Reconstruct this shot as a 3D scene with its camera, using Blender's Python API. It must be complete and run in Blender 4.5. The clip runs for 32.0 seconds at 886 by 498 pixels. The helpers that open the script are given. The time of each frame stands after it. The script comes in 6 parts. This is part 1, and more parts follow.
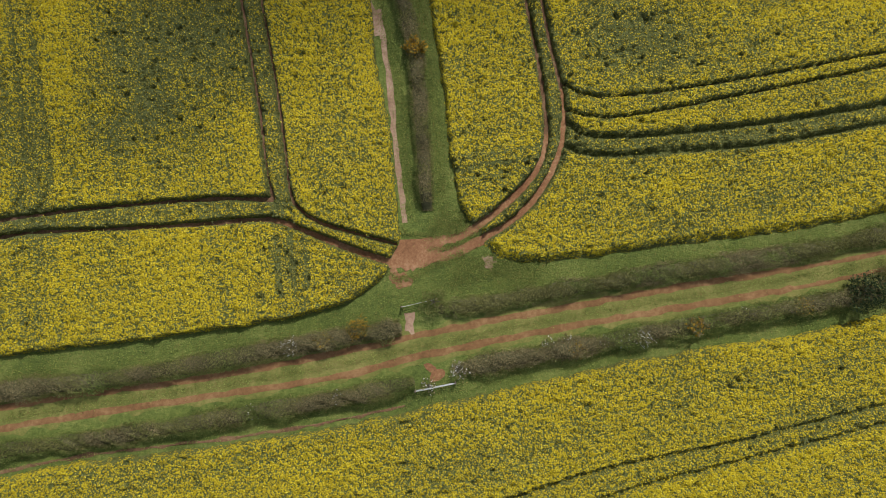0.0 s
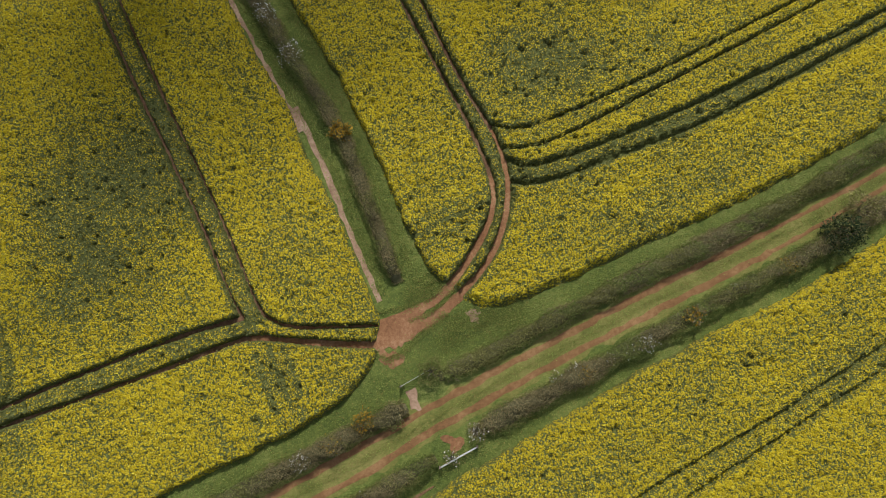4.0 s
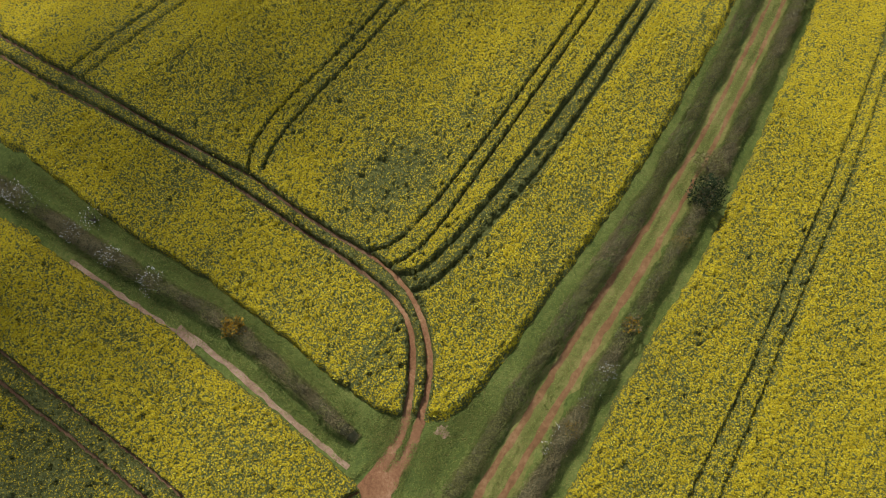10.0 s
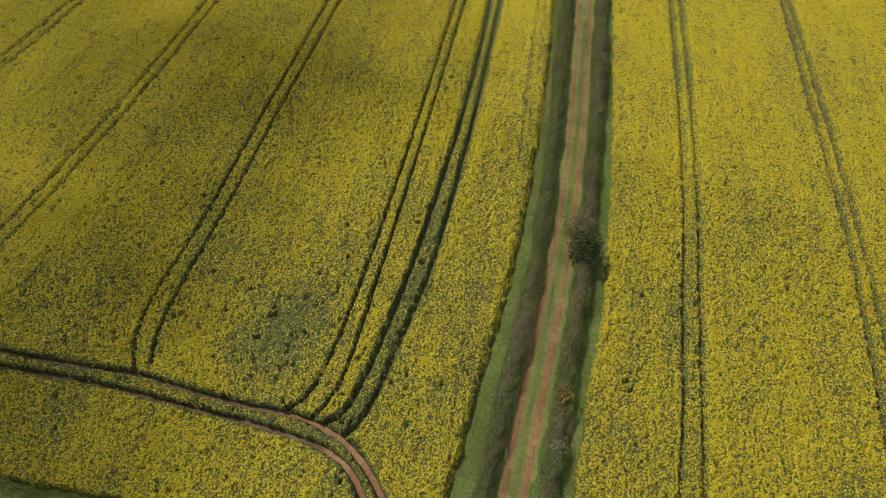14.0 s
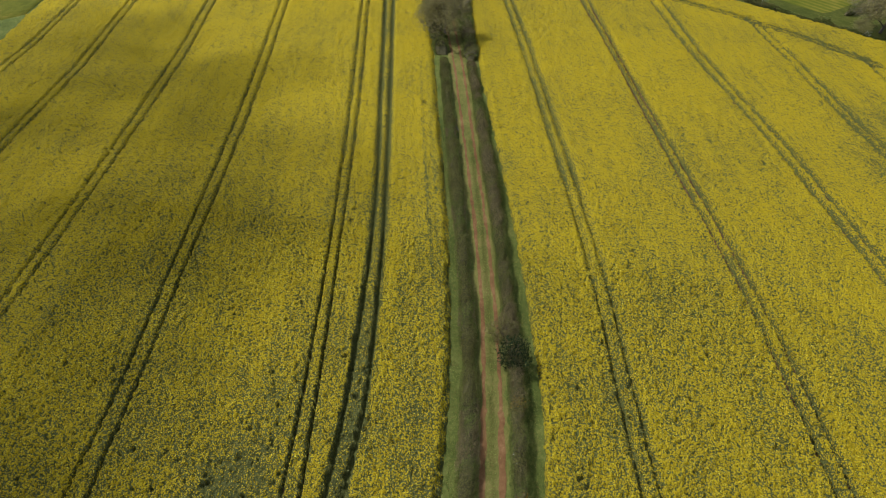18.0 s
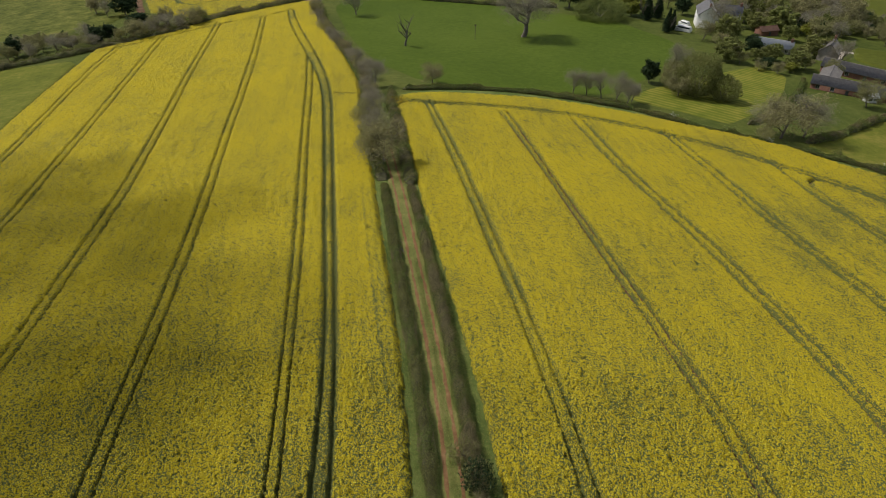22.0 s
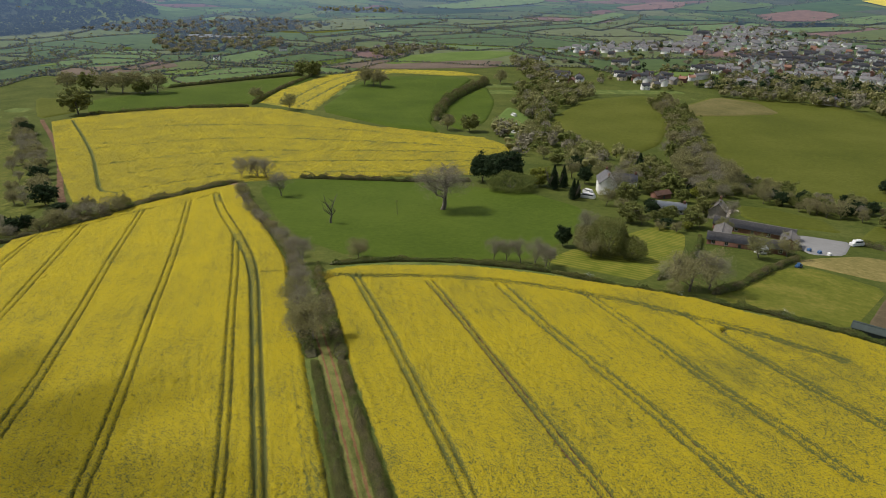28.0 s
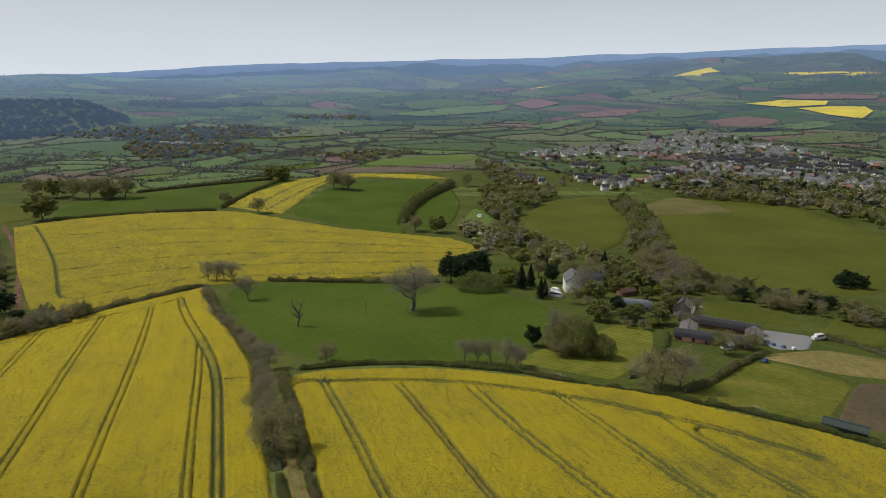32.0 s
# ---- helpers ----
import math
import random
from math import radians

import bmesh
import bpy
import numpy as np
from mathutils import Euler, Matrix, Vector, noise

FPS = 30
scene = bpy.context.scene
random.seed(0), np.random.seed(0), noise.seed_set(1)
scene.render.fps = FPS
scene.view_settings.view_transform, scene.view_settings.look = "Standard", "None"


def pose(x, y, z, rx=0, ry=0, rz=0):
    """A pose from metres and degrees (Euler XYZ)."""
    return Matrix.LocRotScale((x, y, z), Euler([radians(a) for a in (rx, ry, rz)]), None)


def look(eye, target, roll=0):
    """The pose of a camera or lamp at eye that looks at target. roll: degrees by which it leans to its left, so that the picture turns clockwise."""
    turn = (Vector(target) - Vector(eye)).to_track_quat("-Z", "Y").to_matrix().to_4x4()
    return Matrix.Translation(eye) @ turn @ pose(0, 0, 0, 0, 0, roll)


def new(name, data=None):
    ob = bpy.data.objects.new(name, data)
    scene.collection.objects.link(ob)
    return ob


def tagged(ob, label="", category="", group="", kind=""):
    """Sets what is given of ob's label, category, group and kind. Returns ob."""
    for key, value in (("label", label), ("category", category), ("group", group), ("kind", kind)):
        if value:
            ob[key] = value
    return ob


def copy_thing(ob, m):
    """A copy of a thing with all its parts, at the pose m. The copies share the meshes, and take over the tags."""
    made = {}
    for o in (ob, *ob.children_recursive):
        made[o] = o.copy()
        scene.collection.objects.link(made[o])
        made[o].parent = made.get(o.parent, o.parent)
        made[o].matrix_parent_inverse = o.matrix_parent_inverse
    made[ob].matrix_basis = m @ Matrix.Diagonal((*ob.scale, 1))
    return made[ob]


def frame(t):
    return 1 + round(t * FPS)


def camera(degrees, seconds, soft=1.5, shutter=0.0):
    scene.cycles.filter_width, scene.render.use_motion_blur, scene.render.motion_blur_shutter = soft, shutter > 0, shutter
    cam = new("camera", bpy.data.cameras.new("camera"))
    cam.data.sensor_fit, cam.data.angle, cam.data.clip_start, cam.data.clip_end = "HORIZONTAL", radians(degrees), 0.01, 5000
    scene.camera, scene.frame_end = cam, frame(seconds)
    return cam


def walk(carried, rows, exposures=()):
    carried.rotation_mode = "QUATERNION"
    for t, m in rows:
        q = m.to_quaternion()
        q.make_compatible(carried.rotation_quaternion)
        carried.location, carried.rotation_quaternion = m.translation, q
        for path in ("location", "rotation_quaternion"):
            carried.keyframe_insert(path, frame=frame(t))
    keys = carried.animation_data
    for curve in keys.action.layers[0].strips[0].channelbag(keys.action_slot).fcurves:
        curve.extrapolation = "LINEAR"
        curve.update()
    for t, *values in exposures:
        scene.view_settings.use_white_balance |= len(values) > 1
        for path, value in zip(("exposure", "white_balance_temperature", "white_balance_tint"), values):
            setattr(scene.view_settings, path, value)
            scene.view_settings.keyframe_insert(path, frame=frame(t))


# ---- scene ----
# camera: a drone hovering about 70 m over the junction, tilting up and turning
cam = camera(68.3, 32.0, soft=0.85)
PATH = [  # seconds, x, y, z, heading (clockwise from +y), pitch
    (0.0, 0.0, 0.0, 70.0, 0.0, -86.34), (1.0, 0.11, -0.21, 69.8, 3.81, -84.94), (2.0, 0.22, -0.39, 69.53, 7.96, -83.36),
    (2.5, 0.28, -0.48, 69.38, 10.14, -82.58), (4.5, 0.48, -0.77, 68.65, 19.31, -79.29), (5.0, 0.53, -0.84, 68.58, 21.68, -78.48),
    (6.0, 0.59, -0.98, 68.49, 26.4, -76.88), (7.0, 0.62, -1.13, 68.46, 31.12, -75.22), (8.0, 0.61, -1.27, 68.44, 35.86, -73.39),
    (9.0, 0.52, -1.38, 68.41, 40.72, -71.24), (10.0, 0.37, -1.48, 68.37, 45.57, -68.99), (11.0, 0.25, -1.56, 68.33, 50.52, -66.66),
    (12.0, 0.24, -1.61, 68.32, 55.74, -64.04), (13.0, 0.26, -1.6, 68.32, 60.8, -61.25), (14.0, 0.25, -1.56, 68.32, 65.54, -58.46),
    (15.0, 0.2, -1.49, 68.37, 69.94, -55.65), (15.5, 0.15, -1.43, 68.43, 71.86, -54.31), (17.5, 0.06, -0.95, 68.93, 76.85, -49.33),
    (18.0, 0.07, -0.89, 68.99, 77.86, -48.05), (19.0, 0.09, -0.79, 69.1, 79.67, -45.47), (20.0, 0.12, -0.74, 69.21, 81.25, -42.91),
    (21.0, 0.13, -0.71, 69.37, 82.71, -40.35), (22.0, 0.1, -0.69, 69.58, 84.06, -37.83), (23.0, 0.0, -0.65, 69.85, 85.31, -35.32),
    (24.0, -0.1, -0.61, 70.17, 86.59, -32.9), (25.0, -0.16, -0.57, 70.5, 87.83, -30.5), (25.5, -0.19, -0.54, 70.66, 88.4, -29.35),
    (27.5, -0.22, -0.49, 71.05, 90.68, -24.62), (28.0, -0.24, -0.46, 71.14, 91.22, -23.43), (29.0, -0.27, -0.4, 71.32, 92.21, -21.12),
    (30.0, -0.28, -0.36, 71.52, 93.15, -18.83), (31.0, -0.27, -0.34, 71.73, 93.83, -16.61), (32.0, -0.24, -0.31, 71.94, 94.13, -14.75),
]
walk(cam, [(t, pose(x, y, z, 90 + p, 0, -h)) for t, x, y, z, h, p in PATH],
     exposures=[(0.0, 0.06), (6.0, 0.03), (12.0, 0.04), (18.0, -0.17), (25.0, -0.25), (28.0, -0.16), (30.0, -0.17), (31.0, -0.4), (32.0, -0.53)])

# ---- light: a bright spring noon, thin cloud near the horizon ----
SUN_AZ, SUN_EL = radians(19), radians(50)
SUN_DIR = Vector((math.sin(SUN_AZ) * math.cos(SUN_EL), math.cos(SUN_AZ) * math.cos(SUN_EL), math.sin(SUN_EL)))
sun = new("sun", bpy.data.lights.new("sun", "SUN"))
sun.data.energy, sun.data.angle, sun.data.color = 3.8, radians(0.6), (1.0, 0.95, 0.88)
sun.matrix_world = look(SUN_DIR * 300, (0, 0, 0))
world = bpy.data.worlds.new("sky")
scene.world = world
world.use_nodes = True
wn, wl = world.node_tree.nodes, world.node_tree.links
bg = wn["Background"]
sky = wn.new("ShaderNodeTexSky")
sky.sky_type, sky.sun_disc = "NISHITA", False
sky.sun_elevation, sky.sun_rotation, sky.dust_density, sky.air_density = SUN_EL, SUN_AZ, 3.0, 1.0
tc = wn.new("ShaderNodeTexCoord")
mp = wn.new("ShaderNodeMapping")
mp.inputs["Scale"].default_value = (1.2, 1.2, 6.0)
cn = wn.new("ShaderNodeTexNoise")
cn.inputs["Scale"].default_value, cn.inputs["Detail"].default_value = 2.2, 6
cr = wn.new("ShaderNodeMapRange")
cr.inputs["From Min"].default_value, cr.inputs["From Max"].default_value = 0.35, 0.7
cr.inputs["To Min"].default_value, cr.inputs["To Max"].default_value = 0.25, 0.7
cm = wn.new("ShaderNodeMix")
cm.data_type = "RGBA"
cm.inputs["B"].default_value = (6.8, 7.4, 8.3, 1)
wl.new(tc.outputs["Generated"], mp.inputs["Vector"])
wl.new(mp.outputs["Vector"], cn.inputs["Vector"])
wl.new(cn.outputs["Fac"], cr.inputs["Value"])
wl.new(cr.outputs["Result"], cm.inputs["Factor"])
wl.new(sky.outputs["Color"], cm.inputs["A"])
# bright haze low in the sky, thinning upwards
sp = wn.new("ShaderNodeSeparateXYZ")
hz = wn.new("ShaderNodeMapRange")
hz.inputs["From Min"].default_value, hz.inputs["From Max"].default_value = 0.0, 0.3
hz.inputs["To Min"].default_value, hz.inputs["To Max"].default_value = 0.95, 0.0
hm = wn.new("ShaderNodeMix")
hm.data_type = "RGBA"
hm.inputs["B"].default_value = (13.6, 14.8, 16.2, 1)
wl.new(tc.outputs["Generated"], sp.inputs["Vector"])
wl.new(sp.outputs["Z"], hz.inputs["Value"])
wl.new(hz.outputs["Result"], hm.inputs["Factor"])
wl.new(cm.outputs["Result"], hm.inputs["A"])
wl.new(hm.outputs["Result"], bg.inputs["Color"])
bg.inputs["Strength"].default_value = 0.075

# ---- materials ----
def ramp(nt, fac, stops):
    r = nt.nodes.new("ShaderNodeValToRGB")
    e = r.color_ramp.elements
    while len(e) < len(stops):
        e.new(0.5)
    for el, (p, c) in zip(e, stops):
        el.position, el.color = p, (*c, 1)
    nt.links.new(fac, r.inputs["Fac"])
    return r.outputs["Color"]


def noise_fac(nt, scale, detail=4, rough=0.55, vec=None, dist=0.0):
    n = nt.nodes.new("ShaderNodeTexNoise")
    n.inputs["Scale"].default_value, n.inputs["Detail"].default_value = scale, detail
    n.inputs["Roughness"].default_value, n.inputs["Distortion"].default_value = rough, dist
    if vec is None:
        g = nt.nodes.new("ShaderNodeNewGeometry")
        vec = g.outputs["Position"]
    nt.links.new(vec, n.inputs["Vector"])
    return n.outputs["Fac"]


def blend(nt, fac, a, b, mode="MIX"):
    m = nt.nodes.new("ShaderNodeMix")
    m.data_type, m.blend_type = "RGBA", mode
    for key, v in (("Factor", fac), ("A", a), ("B", b)):
        if isinstance(v, (int, float)):
            m.inputs[key].default_value = v
        elif isinstance(v, tuple):
            m.inputs[key].default_value = (*v, 1)
        else:
            nt.links.new(v, m.inputs[key])
    return m.outputs["Result"]


def calc(nt, op, a, b=0.0, c=0.0):
    m = nt.nodes.new("ShaderNodeMath")
    m.operation = op
    for i, v in enumerate((a, b, c)):
        if isinstance(v, (int, float)):
            m.inputs[i].default_value = v
        else:
            nt.links.new(v, m.inputs[i])
    return m.outputs[0]


def start(name, rough=0.9, spec=0.2):
    m = bpy.data.materials.new(name)
    m.use_nodes = True
    nt = m.node_tree
    p = nt.nodes["Principled BSDF"]
    p.inputs["Roughness"].default_value = rough
    p.inputs["Specular IOR Level"].default_value = spec
    return m, nt, p


def bump(nt, p, fac, strength, dist):
    b = nt.nodes.new("ShaderNodeBump")
    b.inputs["Strength"].default_value, b.inputs["Distance"].default_value = strength, dist
    nt.links.new(fac, b.inputs["Height"])
    nt.links.new(b.outputs["Normal"], p.inputs["Normal"])


def mottled(name, dark, mid, light, big=0.15, small=3.0, rough=0.95, bump_d=0.1, bump_s=0.5, grain=25.0):
    """Soil, grass and the like: three tones mixed at three scales."""
    m, nt, p = start(name, rough, 0.1)
    f = calc(nt, "ADD", calc(nt, "MULTIPLY", noise_fac(nt, big, 3), 0.5), calc(nt, "MULTIPLY", noise_fac(nt, small, 6, 0.65), 0.5))
    c = ramp(nt, f, [(0.36, dark), (0.5, mid), (0.64, light)])
    g = noise_fac(nt, grain, 3, 0.6)
    c = blend(nt, 0.35, c, ramp(nt, g, [(0.35, (0.45, 0.45, 0.45)), (0.65, (1.35, 1.35, 1.35))]), "MULTIPLY")
    nt.links.new(c, p.inputs["Base Color"])
    bump(nt, p, noise_fac(nt, small * 2.5, 5), bump_s, bump_d)
    return m


def leafy(name, dark, light, tint=None, rough=0.85):
    """Leaves: every leaf its own tone."""
    m, nt, p = start(name, rough, 0.06)
    g = nt.nodes.new("ShaderNodeNewGeometry")
    c = ramp(nt, g.outputs["Random Per Island"], [(0.0, dark), (1.0, light)])
    if tint:
        o = nt.nodes.new("ShaderNodeObjectInfo")
        c = blend(nt, calc(nt, "MULTIPLY", o.outputs["Random"], 0.5), c, tint)
    c = blend(nt, 0.5, c, ramp(nt, noise_fac(nt, 0.35, 3), [(0.35, (0.6, 0.6, 0.6)), (0.65, (1.3, 1.3, 1.3))]), "MULTIPLY")
    nt.links.new(c, p.inputs["Base Color"])
    t = nt.nodes.new("ShaderNodeBsdfTranslucent")
    x = nt.nodes.new("ShaderNodeMixShader")
    x.inputs["Fac"].default_value = 0.38
    nt.links.new(c, t.inputs["Color"])
    nt.links.new(p.outputs[0], x.inputs[1])
    nt.links.new(t.outputs[0], x.inputs[2])
    nt.links.new(x.outputs[0], nt.nodes["Material Output"].inputs["Surface"])
    return m


def plain(name, color, rough=0.6, var=0.25, scale=3.0, metal=0.0, bump_s=0.15, spec=0.4):
    """Paint, slate, render, metal: one colour with stains and grain."""
    m, nt, p = start(name, rough, spec)
    p.inputs["Metallic"].default_value = metal
    lo, hi = tuple(v * (1 - var) for v in color), tuple(min(1, v * (1 + var)) for v in color)
    f = calc(nt, "ADD", calc(nt, "MULTIPLY", noise_fac(nt, scale, 6, 0.65), 0.6), calc(nt, "MULTIPLY", noise_fac(nt, scale * 0.15, 3), 0.4))
    o = nt.nodes.new("ShaderNodeObjectInfo")
    c = ramp(nt, f, [(0.35, lo), (0.65, hi)])
    c = blend(nt, 0.3, c, ramp(nt, o.outputs["Random"], [(0, (0.7, 0.7, 0.7)), (1, (1.25, 1.22, 1.18))]), "MULTIPLY")
    nt.links.new(c, p.inputs["Base Color"])
    bump(nt, p, noise_fac(nt, scale * 8, 3), bump_s, 0.02)
    return m


def rape_material():
    """Oilseed rape from above: yellow flower heads over green leaf, thinner where 'flower' is low."""
    m, nt, p = start("rapeseed", 0.85, 0.12)
    at = nt.nodes.new("ShaderNodeAttribute")
    at.attribute_name = "flower"
    fl = at.outputs["Fac"]
    g = nt.nodes.new("ShaderNodeNewGeometry")
    vo = nt.nodes.new("ShaderNodeTexVoronoi")
    vo.inputs["Scale"].default_value = 4.2
    warp = nt.nodes.new("ShaderNodeTexNoise")
    warp.inputs["Scale"].default_value = 3.0
    nt.links.new(g.outputs["Position"], warp.inputs["Vector"])
    nt.links.new(blend(nt, 0.12, g.outputs["Position"], warp.outputs["Color"], "LINEAR_LIGHT"), vo.inputs["Vector"])
    head = vo.outputs["Distance"]
    fine = noise_fac(nt, 9.0, 3, 0.7)
    mid = noise_fac(nt, 1.2, 4, 0.7)
    big = noise_fac(nt, 0.09, 3, 0.6)
    f = calc(nt, "SUBTRACT", calc(nt, "MULTIPLY", fine, 0.6), calc(nt, "MULTIPLY", head, 1.15))
    f = calc(nt, "ADD", f, calc(nt, "MULTIPLY", mid, 0.56))
    f = calc(nt, "ADD", f, calc(nt, "MULTIPLY", big, 0.2))
    f = calc(nt, "ADD", f, calc(nt, "SUBTRACT", fl, 0.745))
    k = nt.nodes.new("ShaderNodeMapRange")
    k.inputs["From Min"].default_value, k.inputs["From Max"].default_value = -0.17, 0.2
    nt.links.new(f, k.inputs["Value"])
    leaf = ramp(nt, noise_fac(nt, 5.0, 4, 0.7), [(0.3, (0.085, 0.1, 0.03)), (0.55, (0.155, 0.172, 0.055)), (0.75, (0.225, 0.238, 0.09))])
    petal = ramp(nt, noise_fac(nt, 6.0, 3, 0.6), [(0.3, (0.43, 0.335, 0.014)), (0.5, (0.58, 0.46, 0.02)), (0.7, (0.7, 0.565, 0.04))])
    nt.links.new(blend(nt, k.outputs["Result"], leaf, petal), p.inputs["Base Color"])
    bump(nt, p, calc(nt, "SUBTRACT", calc(nt, "ADD", fine, mid), head), 1.0, 0.3)
    return m


M = dict(
    rape=rape_material(),
    flower=leafy("rape_flower", (0.5, 0.445, 0.03), (0.78, 0.71, 0.1)),
    rapeleaf=leafy("rape_leaf", (0.12, 0.145, 0.05), (0.23, 0.25, 0.105)),
    grass=mottled("verge_grass", (0.06, 0.088, 0.022), (0.118, 0.155, 0.038), (0.21, 0.232, 0.07), 0.12, 2.2, bump_d=0.22, bump_s=0.9),
    blade=leafy("grass_blade", (0.145, 0.19, 0.044), (0.28, 0.315, 0.095)),
    lane_grass=mottled("lane_grass", (0.1, 0.118, 0.03), (0.155, 0.162, 0.046), (0.235, 0.21, 0.075), 0.3, 2.5, bump_d=0.15),
    soil=mottled("red_soil", (0.15, 0.072, 0.036), (0.235, 0.122, 0.063), (0.335, 0.2, 0.115), 0.3, 3.0, bump_d=0.04),
    lane_soil=mottled("lane_soil", (0.13, 0.07, 0.031), (0.195, 0.107, 0.05), (0.275, 0.165, 0.083), 0.3, 2.0, bump_d=0.04),
    rut=mottled("rut_soil", (0.09, 0.05, 0.03), (0.16, 0.095, 0.055), (0.24, 0.15, 0.09), 0.3, 3.0, bump_d=0.05),
    drysoil=mottled("dry_soil", (0.2, 0.13, 0.085), (0.3, 0.2, 0.14), (0.4, 0.29, 0.21), 0.4, 3.0, bump_d=0.04),
    pasture=mottled("pasture", (0.05, 0.08, 0.007), (0.066, 0.1, 0.009), (0.085, 0.12, 0.013), 0.02, 0.5, bump_d=0.05, grain=6),
    pasture_b=mottled("pasture_olive", (0.072, 0.085, 0.01), (0.093, 0.105, 0.013), (0.117, 0.125, 0.02), 0.015, 0.4, bump_d=0.05, grain=6),
    pasture_c=mottled("pasture_bright", (0.09, 0.14, 0.03), (0.115, 0.17, 0.04), (0.15, 0.2, 0.055), 0.015, 0.4, bump_d=0.05, grain=6),
    rough_grass=mottled("rough_grass", (0.09, 0.108, 0.013), (0.13, 0.14, 0.018), (0.2, 0.18, 0.035), 0.06, 0.5),
    meadow=mottled("valley_meadow", (0.052, 0.07, 0.012), (0.078, 0.097, 0.018), (0.115, 0.125, 0.028), 0.03, 0.4, grain=4),
    weeds=mottled("weedy_grass", (0.05, 0.065, 0.01), (0.095, 0.108, 0.018), (0.165, 0.16, 0.036), 0.12, 0.35, grain=1.2),
    worn=mottled("worn_grass", (0.1, 0.095, 0.03), (0.14, 0.125, 0.042), (0.19, 0.16, 0.065), 0.03, 0.5, grain=6),
    plough=mottled("ploughed_soil", (0.11, 0.085, 0.063), (0.15, 0.115, 0.087), (0.19, 0.15, 0.115), 0.02, 0.5, grain=6),
    redplough=mottled("red_ploughed_soil", (0.13, 0.06, 0.045), (0.18, 0.085, 0.06), (0.22, 0.11, 0.08), 0.02, 0.5, grain=6),
    tan=mottled("dry_hay", (0.13, 0.12, 0.035), (0.2, 0.17, 0.055), (0.3, 0.24, 0.09), 0.05, 0.5),
    earth=mottled("trampled_earth", (0.08, 0.062, 0.035), (0.11, 0.085, 0.048), (0.15, 0.115, 0.065), 0.05, 0.6),
    hedge_olive=leafy("hedge_olive", (0.125, 0.134, 0.042), (0.26, 0.255, 0.095)),
    hedge_brown=leafy("hedge_brown", (0.155, 0.133, 0.068), (0.3, 0.258, 0.135)),
    hedge_green=leafy("hedge_green", (0.105, 0.145, 0.036), (0.235, 0.275, 0.085)),
    twig=leafy("bare_twigs", (0.22, 0.203, 0.142), (0.34, 0.312, 0.222)),
    budding=leafy("budding_leaves", (0.22, 0.218, 0.092), (0.345, 0.333, 0.14), (0.28, 0.238, 0.142)),
    fresh=leafy("spring_leaves", (0.115, 0.142, 0.038), (0.24, 0.262, 0.078), (0.22, 0.21, 0.075)),
    lime=leafy("lime_leaves", (0.14, 0.16, 0.025), (0.3, 0.31, 0.06)),
    evergreen=leafy("evergreen_leaves", (0.02, 0.036, 0.017), (0.065, 0.095, 0.042)),
    gorse=leafy("orange_bush", (0.3, 0.17, 0.02), (0.52, 0.34, 0.05)),
    blossom=leafy("blossom", (0.5, 0.5, 0.47), (0.8, 0.8, 0.76)),
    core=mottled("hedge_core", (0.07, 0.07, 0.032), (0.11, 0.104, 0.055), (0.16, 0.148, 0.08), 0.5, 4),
    bark=mottled("bark", (0.09, 0.078, 0.064), (0.16, 0.14, 0.115), (0.24, 0.21, 0.175), 0.6, 6, bump_d=0.03),
    deadwood=mottled("dead_wood", (0.08, 0.072, 0.062), (0.14, 0.125, 0.11), (0.22, 0.2, 0.18), 0.6, 6, bump_d=0.03),
    steel=plain("galvanised_steel", (0.42, 0.44, 0.45), 0.45, 0.2, 4, 0.6),
    post=plain("weathered_post", (0.16, 0.13, 0.1), 0.9, 0.3, 6),
    slate=plain("slate_roof", (0.155, 0.152, 0.157), 0.7, 0.3, 1.5, spec=0.25),
    tile=plain("clay_tile", (0.21, 0.11, 0.075), 0.8, 0.3, 1.5),
    tin=plain("tin_roof", (0.46, 0.48, 0.5), 0.6, 0.15, 0.8),
    render=plain("white_render", (0.82, 0.81, 0.78), 0.85, 0.12, 0.8),
    cream=plain("cream_render", (0.55, 0.48, 0.37), 0.85, 0.14, 0.8),
    stone=plain("grey_stone", (0.3, 0.27, 0.24), 0.9, 0.25, 2),
    old_slate=plain("weathered_slate", (0.17, 0.155, 0.145), 0.8, 0.35, 1.2),
    brick=plain("red_brick", (0.2, 0.1, 0.072), 0.9, 0.25, 2),
    glass=plain("window_glass", (0.03, 0.035, 0.04), 0.15, 0.2, 1),
    paint=plain("dark_paint", (0.06, 0.07, 0.075), 0.5, 0.2, 2),
    concrete=plain("concrete_yard", (0.23, 0.226, 0.22), 0.85, 0.12, 0.3),
    gravel=mottled("pale_gravel", (0.33, 0.28, 0.22), (0.45, 0.39, 0.32), (0.55, 0.49, 0.41), 0.2, 3),
    white=plain("white_paint", (0.75, 0.75, 0.74), 0.35, 0.08, 1),
    black=plain("black_rubber", (0.02, 0.02, 0.02), 0.8, 0.2, 3),
    blue=plain("blue_plastic", (0.05, 0.12, 0.25), 0.5, 0.2, 2),
    shed_green=plain("grey_green_sheet", (0.05, 0.064, 0.06), 0.9, 0.15, 1, spec=0.1),
)


